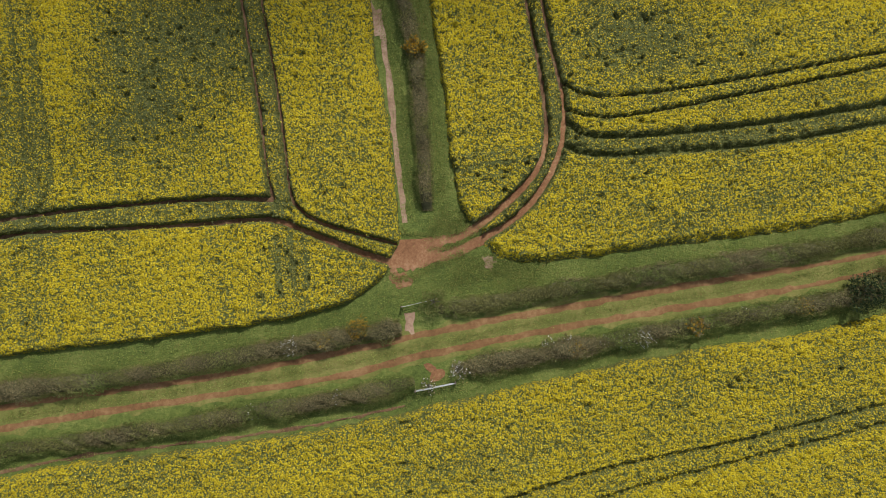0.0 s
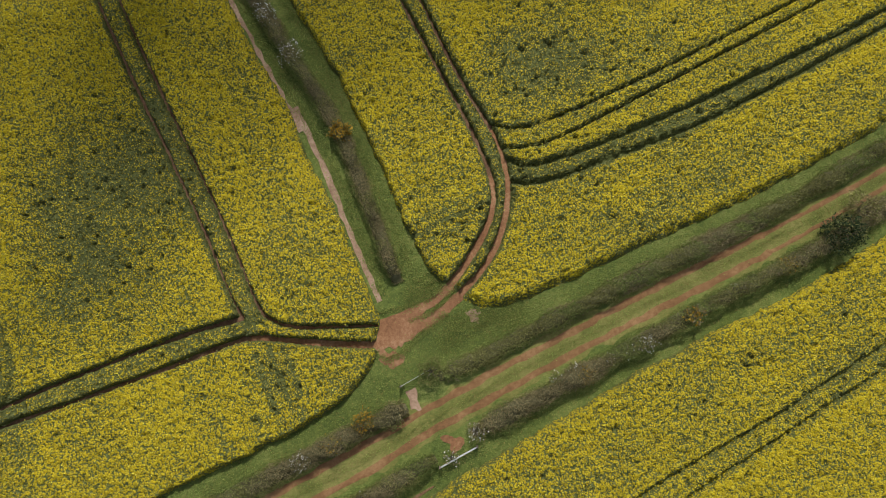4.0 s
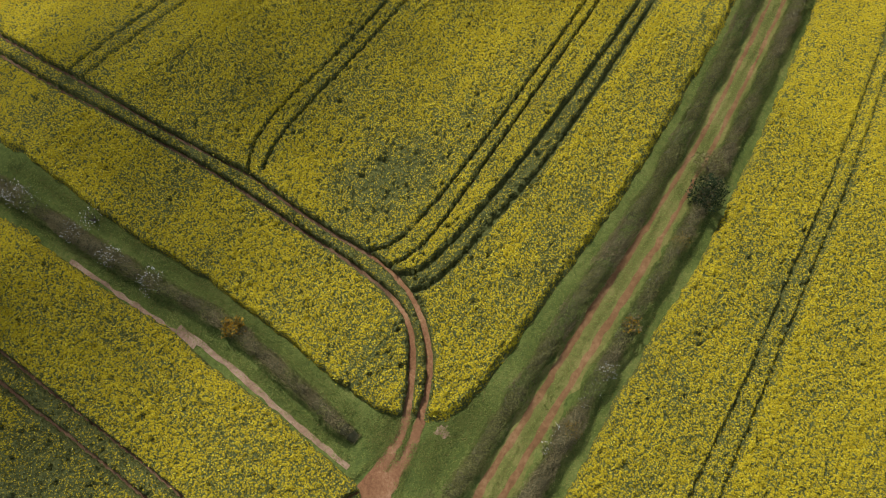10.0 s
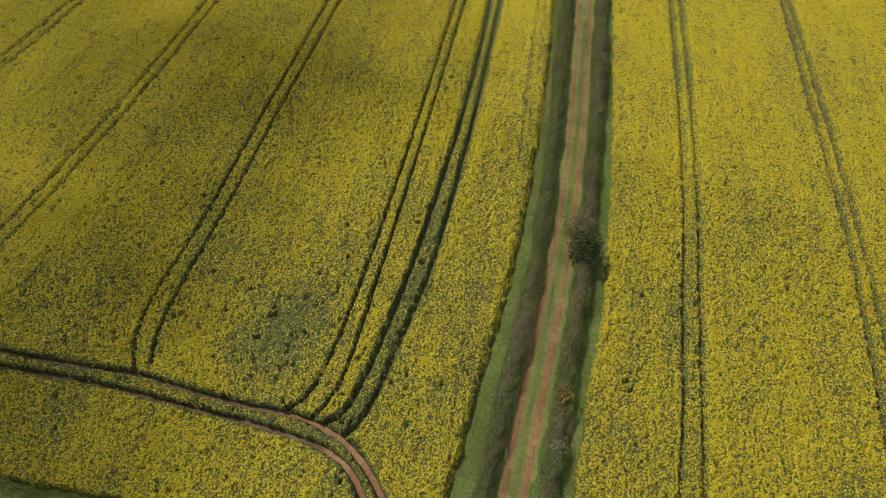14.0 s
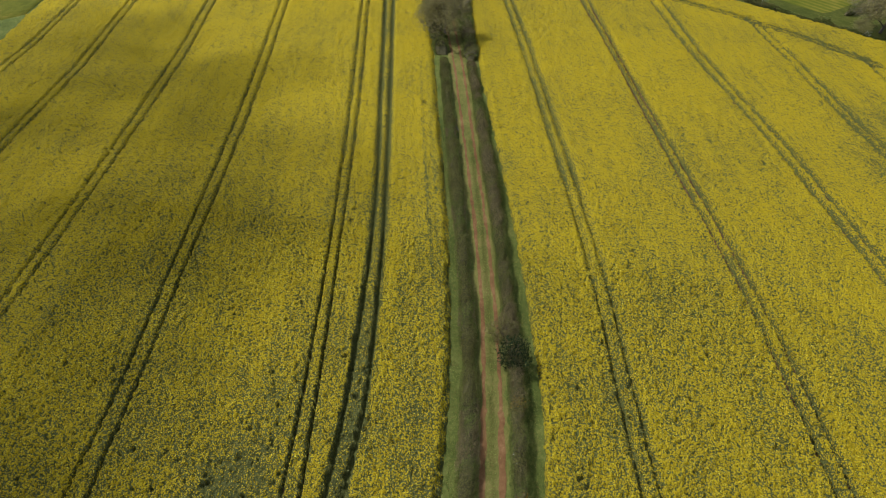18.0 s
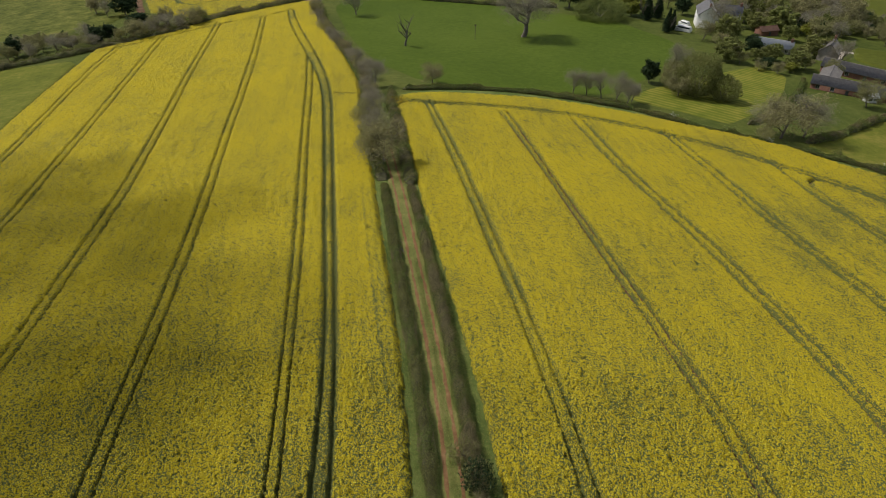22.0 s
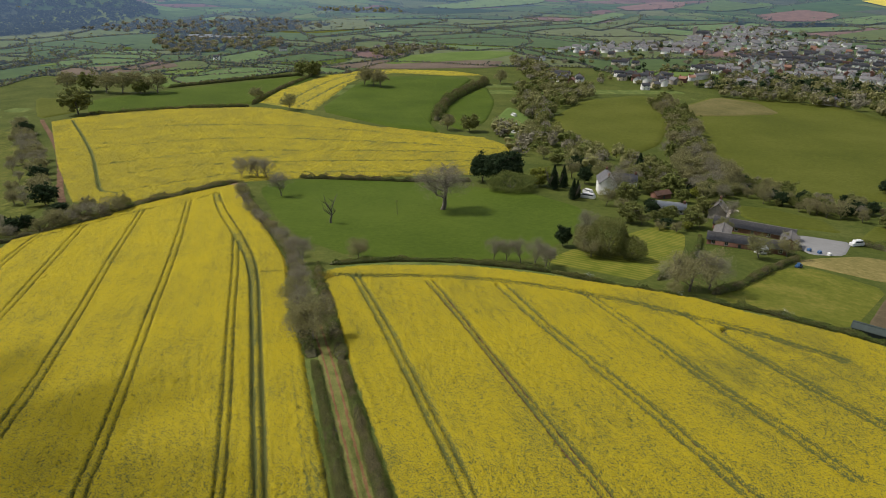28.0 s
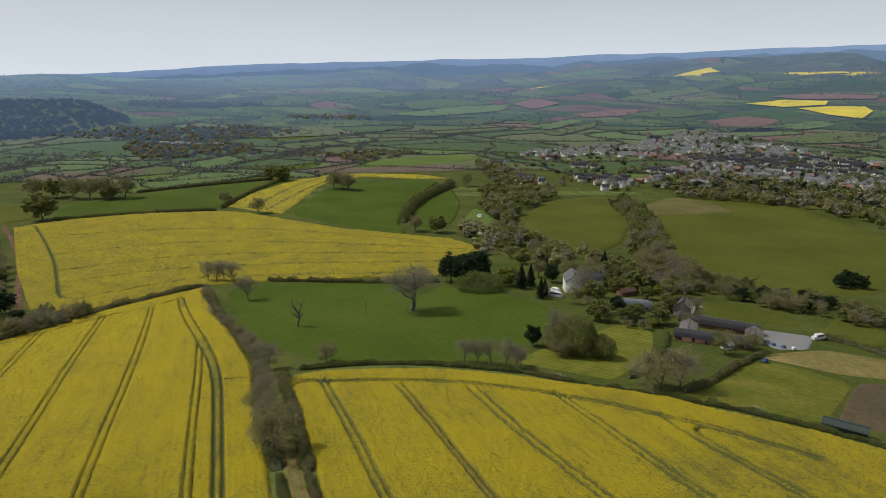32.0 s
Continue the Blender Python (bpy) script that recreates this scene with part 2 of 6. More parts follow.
# ---- building blocks ----
PR = np.array([0, 60, 100, 150, 200, 260, 340, 450, 600, 800, 1200, 2000, 3000, 4900.0])
PZ = np.array([0, -1, -4, -9.5, -17, -26, -36, -46, -54, -60, -64, -64, -60, -50.0])
SEG, GRAD = np.diff(PR), np.diff(PZ) / np.diff(PR)
TAN = np.zeros(len(PR))
for _i in range(1, len(PR) - 1):
    TAN[_i] = 0 if GRAD[_i - 1] * GRAD[_i] <= 0 else 2 * GRAD[_i - 1] * GRAD[_i] / (GRAD[_i - 1] + GRAD[_i])
TAN[-1] = GRAD[-1]


# far hills: how high the country stands against the eye, by bearing and distance
HILL_R = np.array([2000, 2500, 3000, 3600, 4200, 4850.0])
HILL_A = np.array([-40, -33, -25, -18, -10, -4, 6, 15, 25, 34.0])
HILL_Y = np.array([[53, 30, 8, -9, -42], [53, 30, 8, -9, -40], [55, 33, 11, -4, -31], [57, 35, 15, 5, -20], [59, 37, 20, 11, -11], [59, 38, 22, 15, -14],
                   [59, 39, 23, 13, -9], [59, 41, 26, 14, 3], [53, 35, 20, 8, -3], [53, 35, 20, 8, -3.0]])
HILL_Z = np.c_[np.full(10, -64.0), 72 - HILL_Y / 1156 * HILL_R[1:] * np.cos(np.radians(HILL_A + 4))[:, None]]


def vnoise(x, y, size, seed=0):
    """Smooth value noise, 0 to 1, with lumps about 'size' metres wide."""
    x, y = np.asarray(x) / size, np.asarray(y) / size
    ix, iy = np.floor(x), np.floor(y)
    fx, fy = x - ix, y - iy
    fx, fy = fx * fx * (3 - 2 * fx), fy * fy * (3 - 2 * fy)

    def hsh(a, b):
        v = np.sin(a * 127.1 + b * 311.7 + seed * 74.7) * 43758.5453
        return v - np.floor(v)
    return (hsh(ix, iy) * (1 - fx) + hsh(ix + 1, iy) * fx) * (1 - fy) + (hsh(ix, iy + 1) * (1 - fx) + hsh(ix + 1, iy + 1) * fx) * fy


def land(x, y):
    """Height of the ground: a rounded hill top that falls to a wide valley, with hills beyond."""
    x, y = np.asarray(x, float), np.asarray(y, float)
    r = np.clip(np.hypot(x, y), 0, 4900)
    i = np.clip(np.searchsorted(PR, r) - 1, 0, len(SEG) - 1)
    t = (r - PR[i]) / SEG[i]
    z = ((2 * t**3 - 3 * t**2 + 1) * PZ[i] + (t**3 - 2 * t * t + t) * SEG[i] * TAN[i]
         + (-2 * t**3 + 3 * t * t) * PZ[i + 1] + (t**3 - t * t) * SEG[i] * TAN[i + 1])
    if not np.any(r > 1600):
        return z
    az = np.degrees(np.arctan2(y, np.maximum(x, 1)))
    rings = [np.interp(az, HILL_A, HILL_Z[:, k]) for k in range(6)]
    far = np.interp(r, HILL_R, np.arange(6.0))
    k = np.clip(far.astype(int), 0, 4)
    lo, hi = np.choose(k, rings[:5]), np.choose(k, rings[1:])
    f = far - k
    swell = np.clip((r - 2000) / 2200, 0, 1) * (44 * (vnoise(x, y, 620, 31) - 0.5) + 22 * (vnoise(x, y, 260, 32) - 0.5))
    z = np.where(r > 2000, lo * (1 - f) + hi * f + swell, z)
    knoll = np.clip((az - 20) / 5, 0, 1)
    return z + 58 * knoll * knoll * (3 - 2 * knoll) * np.exp(-((r - 2120) / 170) ** 2)


def pts(text):
    return np.array([[float(v) for v in q.split(",")] for q in text.split()])


def segdist(x, y, line):
    """Distance from points to a polyline."""
    best = np.full(x.shape, 1e9)
    for (ax, ay), (bx, by) in zip(line[:-1], line[1:]):
        near = (x > min(ax, bx) - 6) & (x < max(ax, bx) + 6) & (y > min(ay, by) - 6) & (y < max(ay, by) + 6)
        if not near.any():
            continue
        px, py = x[near], y[near]
        dx, dy = bx - ax, by - ay
        t = np.clip(((px - ax) * dx + (py - ay) * dy) / (dx * dx + dy * dy + 1e-9), 0, 1)
        best[near] = np.minimum(best[near], np.hypot(px - ax - t * dx, py - ay - t * dy))
    return best


def inside(x, y, poly):
    res = np.zeros(x.shape, bool)
    for (ax, ay), (bx, by) in zip(poly, np.roll(poly, -1, 0)):
        hit = ((ay > y) != (by > y)) & (x < (bx - ax) * (y - ay) / (by - ay + 1e-12) + ax)
        res ^= hit
    return res


def smooth_line(p, step, closed=False, cut=0.25, rounds=2):
    """Chaikin-rounded polyline with points about 'step' apart."""
    p = np.asarray(p, float)
    for _ in range(rounds):
        q = np.vstack([p, p[:1]]) if closed else p
        a, b = q[:-1] * (1 - cut) + q[1:] * cut, q[:-1] * cut + q[1:] * (1 - cut)
        mid = np.stack([a, b], 1).reshape(-1, 2)
        p = mid if closed else np.vstack([p[:1], mid[1:-1], p[-1:]])
    if closed:
        p = np.vstack([p, p[:1]])
    s = np.r_[0, np.cumsum(np.hypot(*np.diff(p, axis=0).T))]
    n = max(2, int(round(s[-1] / step)) + 1)
    u = np.linspace(0, s[-1], n)
    return np.stack([np.interp(u, s, p[:, 0]), np.interp(u, s, p[:, 1])], 1)


def mesh_of(name, V, F, mats, smooth=False, idx=None):
    V, F = np.asarray(V, np.float32), np.asarray(F, np.int32)
    me = bpy.data.meshes.new(name)
    me.vertices.add(len(V))
    me.vertices.foreach_set("co", V.ravel())
    n, k = F.shape
    me.loops.add(n * k)
    me.loops.foreach_set("vertex_index", F.ravel())
    me.polygons.add(n)
    me.polygons.foreach_set("loop_start", np.arange(0, n * k, k, dtype=np.int32))
    me.polygons.foreach_set("loop_total", np.full(n, k, np.int32))
    for m in mats if isinstance(mats, (list, tuple)) else [mats]:
        me.materials.append(m)
    if idx is not None:
        me.polygons.foreach_set("material_index", np.asarray(idx, np.int32))
    if smooth:
        me.polygons.foreach_set("use_smooth", np.ones(n, bool))
    me.update(calc_edges=True)
    return me


def from_bm(name, bm, mat):
    me = bpy.data.meshes.new(name)
    bm.to_mesh(me)
    bm.free()
    me.materials.append(mat)
    return me


def part(name, mesh, parent, label=""):
    ob = new(name, mesh)
    ob.parent = parent
    return tagged(ob, label) if label else ob


def thing(name, x, y, rot=0.0, label="", category="", group="", z=None, kind=""):
    e = new(name)
    e.matrix_world = pose(x, y, float(land(x, y)) if z is None else z, 0, 0, rot)
    return tagged(e, label, category, group, kind)


def boxes_mesh(name, boxes, mat, bevel=0.0):
    """One mesh from boxes (x0, y0, z0, x1, y1, z1), with worn edges."""
    bm = bmesh.new()
    for x0, y0, z0, x1, y1, z1 in boxes:
        m = Matrix.LocRotScale(((x0 + x1) / 2, (y0 + y1) / 2, (z0 + z1) / 2), None, (x1 - x0, y1 - y0, z1 - z0))
        bmesh.ops.create_cube(bm, size=1, matrix=m)
    if bevel:
        bmesh.ops.bevel(bm, geom=bm.edges[:], offset=bevel, segments=1, affect="EDGES")
    return from_bm(name, bm, mat)


def tube(rings, sides=6):
    """Verts and quads of a tapered tube through (centre, radius) rings."""
    V, F = [], []
    for i, (c, r) in enumerate(rings):
        a = np.array(rings[min(i + 1, len(rings) - 1)][0]) - np.array(rings[max(i - 1, 0)][0])
        a = a / (np.linalg.norm(a) + 1e-9)
        u = np.cross(a, (0.3, 0.9, 0.1) if abs(a[2]) > 0.9 else (0, 0, 1))
        u /= np.linalg.norm(u) + 1e-9
        v = np.cross(a, u)
        for k in range(sides):
            w = 2 * math.pi * k / sides
            V.append(np.array(c) + (u * math.cos(w) + v * math.sin(w)) * r)
    for i in range(len(rings) - 1):
        for k in range(sides):
            F.append((i * sides + k, i * sides + (k + 1) % sides, (i + 1) * sides + (k + 1) % sides, (i + 1) * sides + k))
    return V, F


def leaves(C, size, rng, flat=0.0):
    """Small ragged leaf quads at centres C, turned at random."""
    n = len(C)
    u = rng.normal(size=(n, 3))
    u[:, 2] *= 1 - flat
    u /= np.linalg.norm(u, axis=1)[:, None]
    w = rng.normal(size=(n, 3))
    v = np.cross(u, w)
    v /= np.linalg.norm(v, axis=1)[:, None]
    s = (size * rng.uniform(0.6, 1.4, n))[:, None]
    k = rng.uniform(0.5, 1.0, (n, 1))
    V = np.stack([C - u * s, C - v * s * k * 0.7, C + u * s, C + v * s * k], 1).reshape(-1, 3)
    return V, np.arange(4 * n).reshape(-1, 4)


def lump_ball(n):
    """Unit ball of square patches, n to a cube's side."""
    t = np.tan(np.linspace(-math.pi / 4, math.pi / 4, n + 1))
    V, F = [], []
    for ax in range(3):
        for sg in (-1, 1):
            b = len(V)
            for u in t:
                for v in t:
                    q = [0, 0, 0]
                    q[ax], q[(ax + 1) % 3], q[(ax + 2) % 3] = sg, u * sg, v
                    V.append(q)
            F += [(b + i * (n + 1) + j, b + (i + 1) * (n + 1) + j, b + (i + 1) * (n + 1) + j + 1, b + i * (n + 1) + j + 1) for i in range(n) for j in range(n)]
    V = np.array(V, float)
    return V / np.linalg.norm(V, axis=1)[:, None], np.array(F)


def lumps(C, R, rng, n=2, rough=0.3):
    """Uneven balls of foliage at centres C with radii R (one row of three each)."""
    bv, bf = lump_ball(n)
    m = len(C)
    ph = rng.uniform(0, 6.3, (m, 1))
    w = 1 + rough * np.sin(bv[:, 0] * 5 + ph) * np.sin(bv[:, 1] * 6 + ph * 2) + rough * 0.7 * np.sin(bv[:, 2] * 7 + ph * 3)
    V = C[:, None] + bv[None] * w[..., None] * R[:, None]
    return V.reshape(-1, 3), (bf[None] + (np.arange(m) * len(bv))[:, None, None]).reshape(-1, 4)


def drape(name, poly, mat, lift=0.05, rings=8, step=None, label="", category="field", kind="structure", rag=0.0):
    """A field or yard laid over the ground inside a rounded outline."""
    poly = np.asarray(poly, float)
    c = poly.mean(0)
    size = np.ptp(poly, axis=0).max()
    edge = smooth_line(poly, step or size / 60, True, 0.12, 1)[:-1]
    if rag:
        d = edge - c
        edge = c + d * (1 + rag * (vnoise(edge[:, 0], edge[:, 1], 0.9, 5) - 0.5) + rag * (vnoise(edge[:, 0], edge[:, 1], 0.4, 6) - 0.5))[:, None]
    n = len(edge)
    P = [c[None]] + [c + (edge - c) * (k / rings) for k in range(1, rings + 1)]
    high = [lift] * (1 + n * rings)
    if lift > 0.1:  # a skirt added to close the shadowed gap under the raised edge
        d = edge - c
        P.append(edge + d / np.linalg.norm(d, axis=1)[:, None] * lift * 2.5)
        high += [-0.15] * n
        rings += 1
    P = np.vstack(P)
    z = land(P[:, 0], P[:, 1]) + np.array(high)
    tris = [(0, 1 + k, 1 + (k + 1) % n) for k in range(n)]
    for r in range(rings - 1):
        a, b = 1 + r * n, 1 + (r + 1) * n
        for k in range(n):
            k2 = (k + 1) % n
            tris.append((a + k, b + k, b + k2))
            tris.append((a + k, b + k2, a + k2))
    ob = new(name, mesh_of(name, np.c_[P, z], tris, mat, True))
    return tagged(ob, label, category, kind=kind)


def ribbon(name, line, width, mat, lift=0.03, step=0.5, parent=None, rag=0.35, seed=1, label=""):
    """A strip of soil with ragged edges laid along a line."""
    p = smooth_line(line, step)
    t = np.gradient(p, axis=0)
    t /= np.linalg.norm(t, axis=1)[:, None] + 1e-9
    nrm = np.stack([-t[:, 1], t[:, 0]], 1)
    V = []
    for k, s in enumerate((-1, -0.4, 0.4, 1)):
        w = width / 2 * s * (1 + (rag * (vnoise(p[:, 0] + k * 7, p[:, 1], 1.1, seed) - 0.5) * 2 if abs(s) == 1 else 0))
        q = p + nrm * w[:, None] if np.ndim(w) else p + nrm * w
        V.append(np.c_[q, land(q[:, 0], q[:, 1]) + lift - (0.02 if abs(s) == 1 else 0)])
    V = np.stack(V, 1).reshape(-1, 3)
    F = [(i * 4 + k, i * 4 + k + 1, i * 4 + k + 5, i * 4 + k + 4) for i in range(len(p) - 1) for k in range(3)]
    ob = new(name, mesh_of(name, V, F, mat, True))
    ob.parent = parent
    return tagged(ob, label) if label else ob

# ---- the ground: one sheet to the horizon ----
def spread(lo, hi, step, far):
    core = list(np.arange(lo, hi + 0.1, step))
    up, d = [core[-1]], step
    while up[-1] < far:
        d *= 1.13
        up.append(up[-1] + d)
    dn, d = [core[0]], step
    while dn[-1] > -far:
        d *= 1.13
        dn.append(dn[-1] - d)
    return np.array(dn[:0:-1] + core + up[1:])


def grid_mesh(name, xs, ys, zfun, mat):
    X, Y = np.meshgrid(xs, ys, indexing="ij")
    nx, ny = X.shape
    i = np.arange(nx * ny).reshape(nx, ny)
    F = np.stack([i[:-1, :-1], i[1:, :-1], i[1:, 1:], i[:-1, 1:]], -1).reshape(-1, 4)
    return mesh_of(name, np.c_[X.ravel(), Y.ravel(), zfun(X.ravel(), Y.ravel())], F, mat, True)


ground = tagged(new("ground", grid_mesh("ground", spread(-60, 360, 3, 4900), spread(-180, 180, 3, 4900), lambda x, y: land(x, y) - 60 * np.clip((np.hypot(x, y) - 1750) / 500, 0, 1), M["grass"])),
                "green grassland falling from a rounded hill to a wide valley", "ground", kind="structure")

# ---- rapeseed crops ----
FIELDS = {
    "west": pts("-75,-10 -47.5,-7.1 -38.4,-6 -30.5,-5.1 -21.4,-3.9 -13.5,-2.4 -8.7,-0.6 -6.2,1.6 -5.5,3.5 -4.3,6 -4.8,7 -5.3,13.1 -6.1,19.4 -7.4,25.7 -8,32 -9.8,38.3 -11.7,47.4 -12.5,52.7 -15.3,61.2 -18,72 -75,72"),
    "north": pts("3,7.4 1.9,8.8 0.8,14.5 0.1,21 -1.7,33.2 -3.9,41.5 -5.8,50.9 -7.2,61.9 -10.3,70.9 -14,90 -14,118 60,122 110,128 189,153 246,168.3 267,155 302,136 328.7,116.6 341,100.5 302.4,87 235,61.7 194,46.3 164,39 135,31 115,25.5 99,21.4 89,18.6 69,13.2 53,9.4 39,6.6 25.3,4.9 16.2,3.6 10.1,3 5.8,3.3 4.6,4.7"),
    "south": pts("-75,-24 -47,-19.8 -38,-17.9 -28.9,-17 -20,-15.8 -11,-14.3 -2,-12.2 4,-10.9 13,-9 19,-7.5 28,-6 37.3,-4.8 44,-3.3 56.2,-0.3 68.7,3.1 93.6,10 110,14.8 124,18.2 154.6,25.9 171,30.8 179.5,31 183.7,21 182.8,3.6 181,-13.6 175.3,-30 164.7,-52 156,-72.5 146.4,-83.2 136.4,-100.4 120,-118 60,-118 20,-80 -75,-70"),
    "hill": pts("584,335 600,324 642,274 646,168 625,136 540,48 481,-42 435,-65 387,-30 357,-26 351,32 353,70 347,108 312,139 306,157 316,180 419,243"),
    "strip": pts("678,173 760,170 874,135 917,103 936,49 918,-31 879,-72 877,-30 906,47 865,86 810,98 628,110 637,127"),
}
RUTS = {  # pairs of wheelings: name, field, half width, how green between, the two lines
    "a": ("west", "-23,35 -22.3,32.2 -21.1,25.8 -19.9,19.4 -19.3,14.4 -18.7,11.3 -18.3,9.8", "-20.8,35.5 -20.1,32.2 -18.8,25.7 -17.7,19.4 -16.9,13.8 -16.6,10.7 -16,9 -13.6,7.3 -10,6.3 -5.1,5", 0.2),
    "a_far": ("west", "-23,35 -25,46 -27,58 -29,71", "-20.8,35.5 -22.7,46 -24.6,58 -26.6,71", 0.2),
    "b": ("west", "-75,4 -48.2,7.6 -42.6,8.4 -35.8,9.1 -29.6,9.6 -23.5,10 -18.3,9.8", "-75,2 -48.1,5.7 -44.4,6.4 -38.8,6.5 -32.6,6.8 -26.5,7.1 -20.4,7.7 -17.9,7.7 -15.5,6.7 -11.8,5.2 -8.1,3.8 -5.4,3", 0.2),
    "c": ("west", "-51,50 -48.2,32.4 -46.9,25.9 -45.9,19.5 -45,13.9 -45.2,10.1 -46.9,7.7", "-48.5,50 -45.9,32.4 -44.7,25.9 -43.4,19.5 -42.3,13.9 -42.4,10.1 -44.1,8", 0.05),
    "w": ("north", "-3.3,5 0.4,5.3 4,7 7.7,10.1 9.9,12.5 10.9,14.4 11.3,16.9 11.2,19.2 10.6,24.3 9.3,31 8.4,36.5 7.6,41.1 5.5,50.1 3.1,59.2 0.5,68.5 -1.4,77.2 -5,96", "-2.7,3 1,3.9 4.6,5.8 8.3,7.9 11.4,11.9 12.8,15.3 13.2,17.7 13,22.3 11.9,25.9 10.6,33.7 10,39.8 7.7,47.2 5.6,56.5 3.2,67.3 1.4,74.6 -2.8,96", 0.18),
    "d": ("north", "13,22.6 14.1,21.6 15.4,21 19.6,21.1 26.4,22 36.5,23.8 57.9,28.1 94.1,36.8 146.8,51 190,62.5 227.5,73.2", "13.2,19.6 15.2,18.8 19.2,18.7 25.4,19.9 35.4,21.9 57.2,26.5 94.6,35.3 146.7,49.3 190,60.5 222.9,70", 0.03),
    "e": ("north", "13.2,18.4 15,16.5 21.6,16.7 31.4,17.7 42.2,19.3 65.7,23.5 101.5,33.1 135.3,41.9 188.5,56.6 232.1,74.5 285.4,98 317.4,109.1", "12.9,15.8 15.3,14.4 24.5,15.1 33.9,15.7 43.5,17.4 64.9,21.9 102,31.4 135.3,40.1 192.5,55.2 238.4,73.8 286,94.6 318,106.5", 0.22),
    "h": ("north", "10.1,40 12.9,42.7 19.4,44.3 28.5,44.8 56.2,49.7 96.1,58.2 130,67.2 213.6,90.8 299.5,116.5", "11.4,38.9 14.1,40.5 21,42 29,42.9 58,48.1 97.5,56.5 129.9,65.3 213.3,88.4 299.2,114.3", 0.03),
    "i": ("north", "3,67.5 8,68.2 26.9,68.1 39.8,68.9 55.2,70.6 91.1,76.8 127.1,85 214.4,112.9 234,118.6 290.3,134.5", "4,65.5 10,66 25,66 38.2,66.8 53.7,68.5 92.5,75 124,82 214.3,110.7 231,115.5 289,132", 0.03),
    "j": ("north", "20,94 57.1,94.8 72.3,95.9 88.3,98.2 107.5,101.6 150.8,114.4 215.3,135.1 266.6,150", "20,91.8 54.6,92.6 71.3,93.8 88.7,96.2 106.3,99.2 149.8,112 215.1,132.6 266.1,147.4", 0.03),
    "k": ("north", "80,116.5 111.6,119 149.5,130.8 216.2,153.6 252.9,161.6", "80,114 108.8,116.5 147.2,128 216.1,151.3 252.4,159.1", 0.03),
    "head_n": ("north", "240.8,164.9 262.3,147.3 287.8,132.9 300.6,115.8 318.5,107.5", "", 0.0),
    "cut": ("north", "180.8,54 180.2,45", "", 0.0),
    "g": ("south", "-12,-25.5 0,-23.2 7.2,-21.7 12.9,-19.6 18.8,-18.1 24.9,-17 30.9,-15.9 38.7,-13.9 59.2,-9.3 81.9,-3.2 103.1,2.7 135.2,11.4 174.7,23", "-12,-28 0,-25.6 8,-23.8 15.8,-21.8 21.8,-20 27.8,-18.6 33.9,-17.1 40,-15.6 57.9,-11.4 82.5,-4.9 103.2,1 135.3,9.6 174.6,21.2", 0.08),
    "k3": ("south", "0,-44 32.3,-36.8 49.8,-32.6 66.9,-27.9 88.8,-21.1 124,-11.3 167,0.8", "0,-46 33.5,-38.6 49.6,-34.5 65.5,-30.1 87.9,-23 121,-13.3 167,-1.2", 0.0),
    "l3": ("south", "30,-62 61.1,-52 76.4,-46.9 88.9,-42.6 102.4,-38 115,-33.3 138.1,-24.9 163,-18.8", "30,-64 60.5,-54 76.5,-49 91.3,-44 105.5,-39.2 117,-34.6 140.4,-26.9 162.5,-21.7", 0.0),
    "n3": ("south", "78.5,-66.8 91.5,-62.5 110.1,-54.6 130.6,-48.8 159.1,-40.8", "78.5,-69 91.5,-64.6 110.1,-56.6 130.6,-51 159.5,-42.6", 0.0),
    "o3": ("south", "90,-83.5 99.9,-79 112.6,-73.4 118.6,-71.5 124.2,-68.9 132.2,-67 139.1,-65 144.6,-63.7", "90,-86 99.9,-81.2 112.6,-75.8 124.9,-71.5 133.2,-69.6 135.4,-71 134.4,-73.6 132.7,-77.3", 0.06),
    "head_s": ("south", "173,27 171.1,20.5 171.4,10.8 170.3,1 168.1,-9.7 165.6,-20.2 162,-29.3 157.9,-38 153.3,-46.2 148.9,-54.4 141.1,-64.6 136.2,-72.8 128.8,-80.9 119.2,-91.3", "174.8,26 173,20.5 173.3,10.8 172.2,1 170,-10.2 167.4,-20.8 163.8,-30 159.6,-38.8 155,-47 150.5,-55.4 142.6,-65.8 137.7,-74 130.3,-82.2 120.7,-92.6", 0.16),
    "f4a": ("hill", "589,319 516,274 441,230 365,191 335,175 329,166 341,151 366,120", "", 0.0),
    "f4b": ("hill", "538,276 557,216 550,120 514,46 476,-20", "", 0.0),
    "f4c": ("hill", "466,239 498,173 480,64 436,-58", "", 0.0),
    "f4d": ("hill", "409,211 444,156 440,79 426,-37", "", 0.0),
    "f4e": ("hill", "375,194 403,142 401,72 397,-28", "", 0.0),
    "f4f": ("hill", "367,121 368,66 358,1 387,-30", "", 0.0),
    "f5a": ("strip", "660,149 823,128 904,94", "", 0.0),
    "f5b": ("strip", "644,129 798,110 903,78", "", 0.0),
}
SHALLOW = {"g": 0.42, "c": 0.45, "e": 0.22}  # crop partly standing again in the wheelings
DRILLS = {  # missed or trampled drill rows: line, how thin
    "west": [("-17.9,5.6 -17.1,-0.5", 0.3), ("-16.3,5.9 -15.6,-0.3", 0.3), ("-14.8,5.8 -14.2,0.4", 0.3)],
    "north": [("1,12.8 10.6,14.4", 0.26), ("1,14 10,15.4", 0.2), ("55,12.3 69,16.2 90,22 115,28.5", 0.25), ("48,9.6 69,15 90,20.6 112,26.6", 0.12)],
}
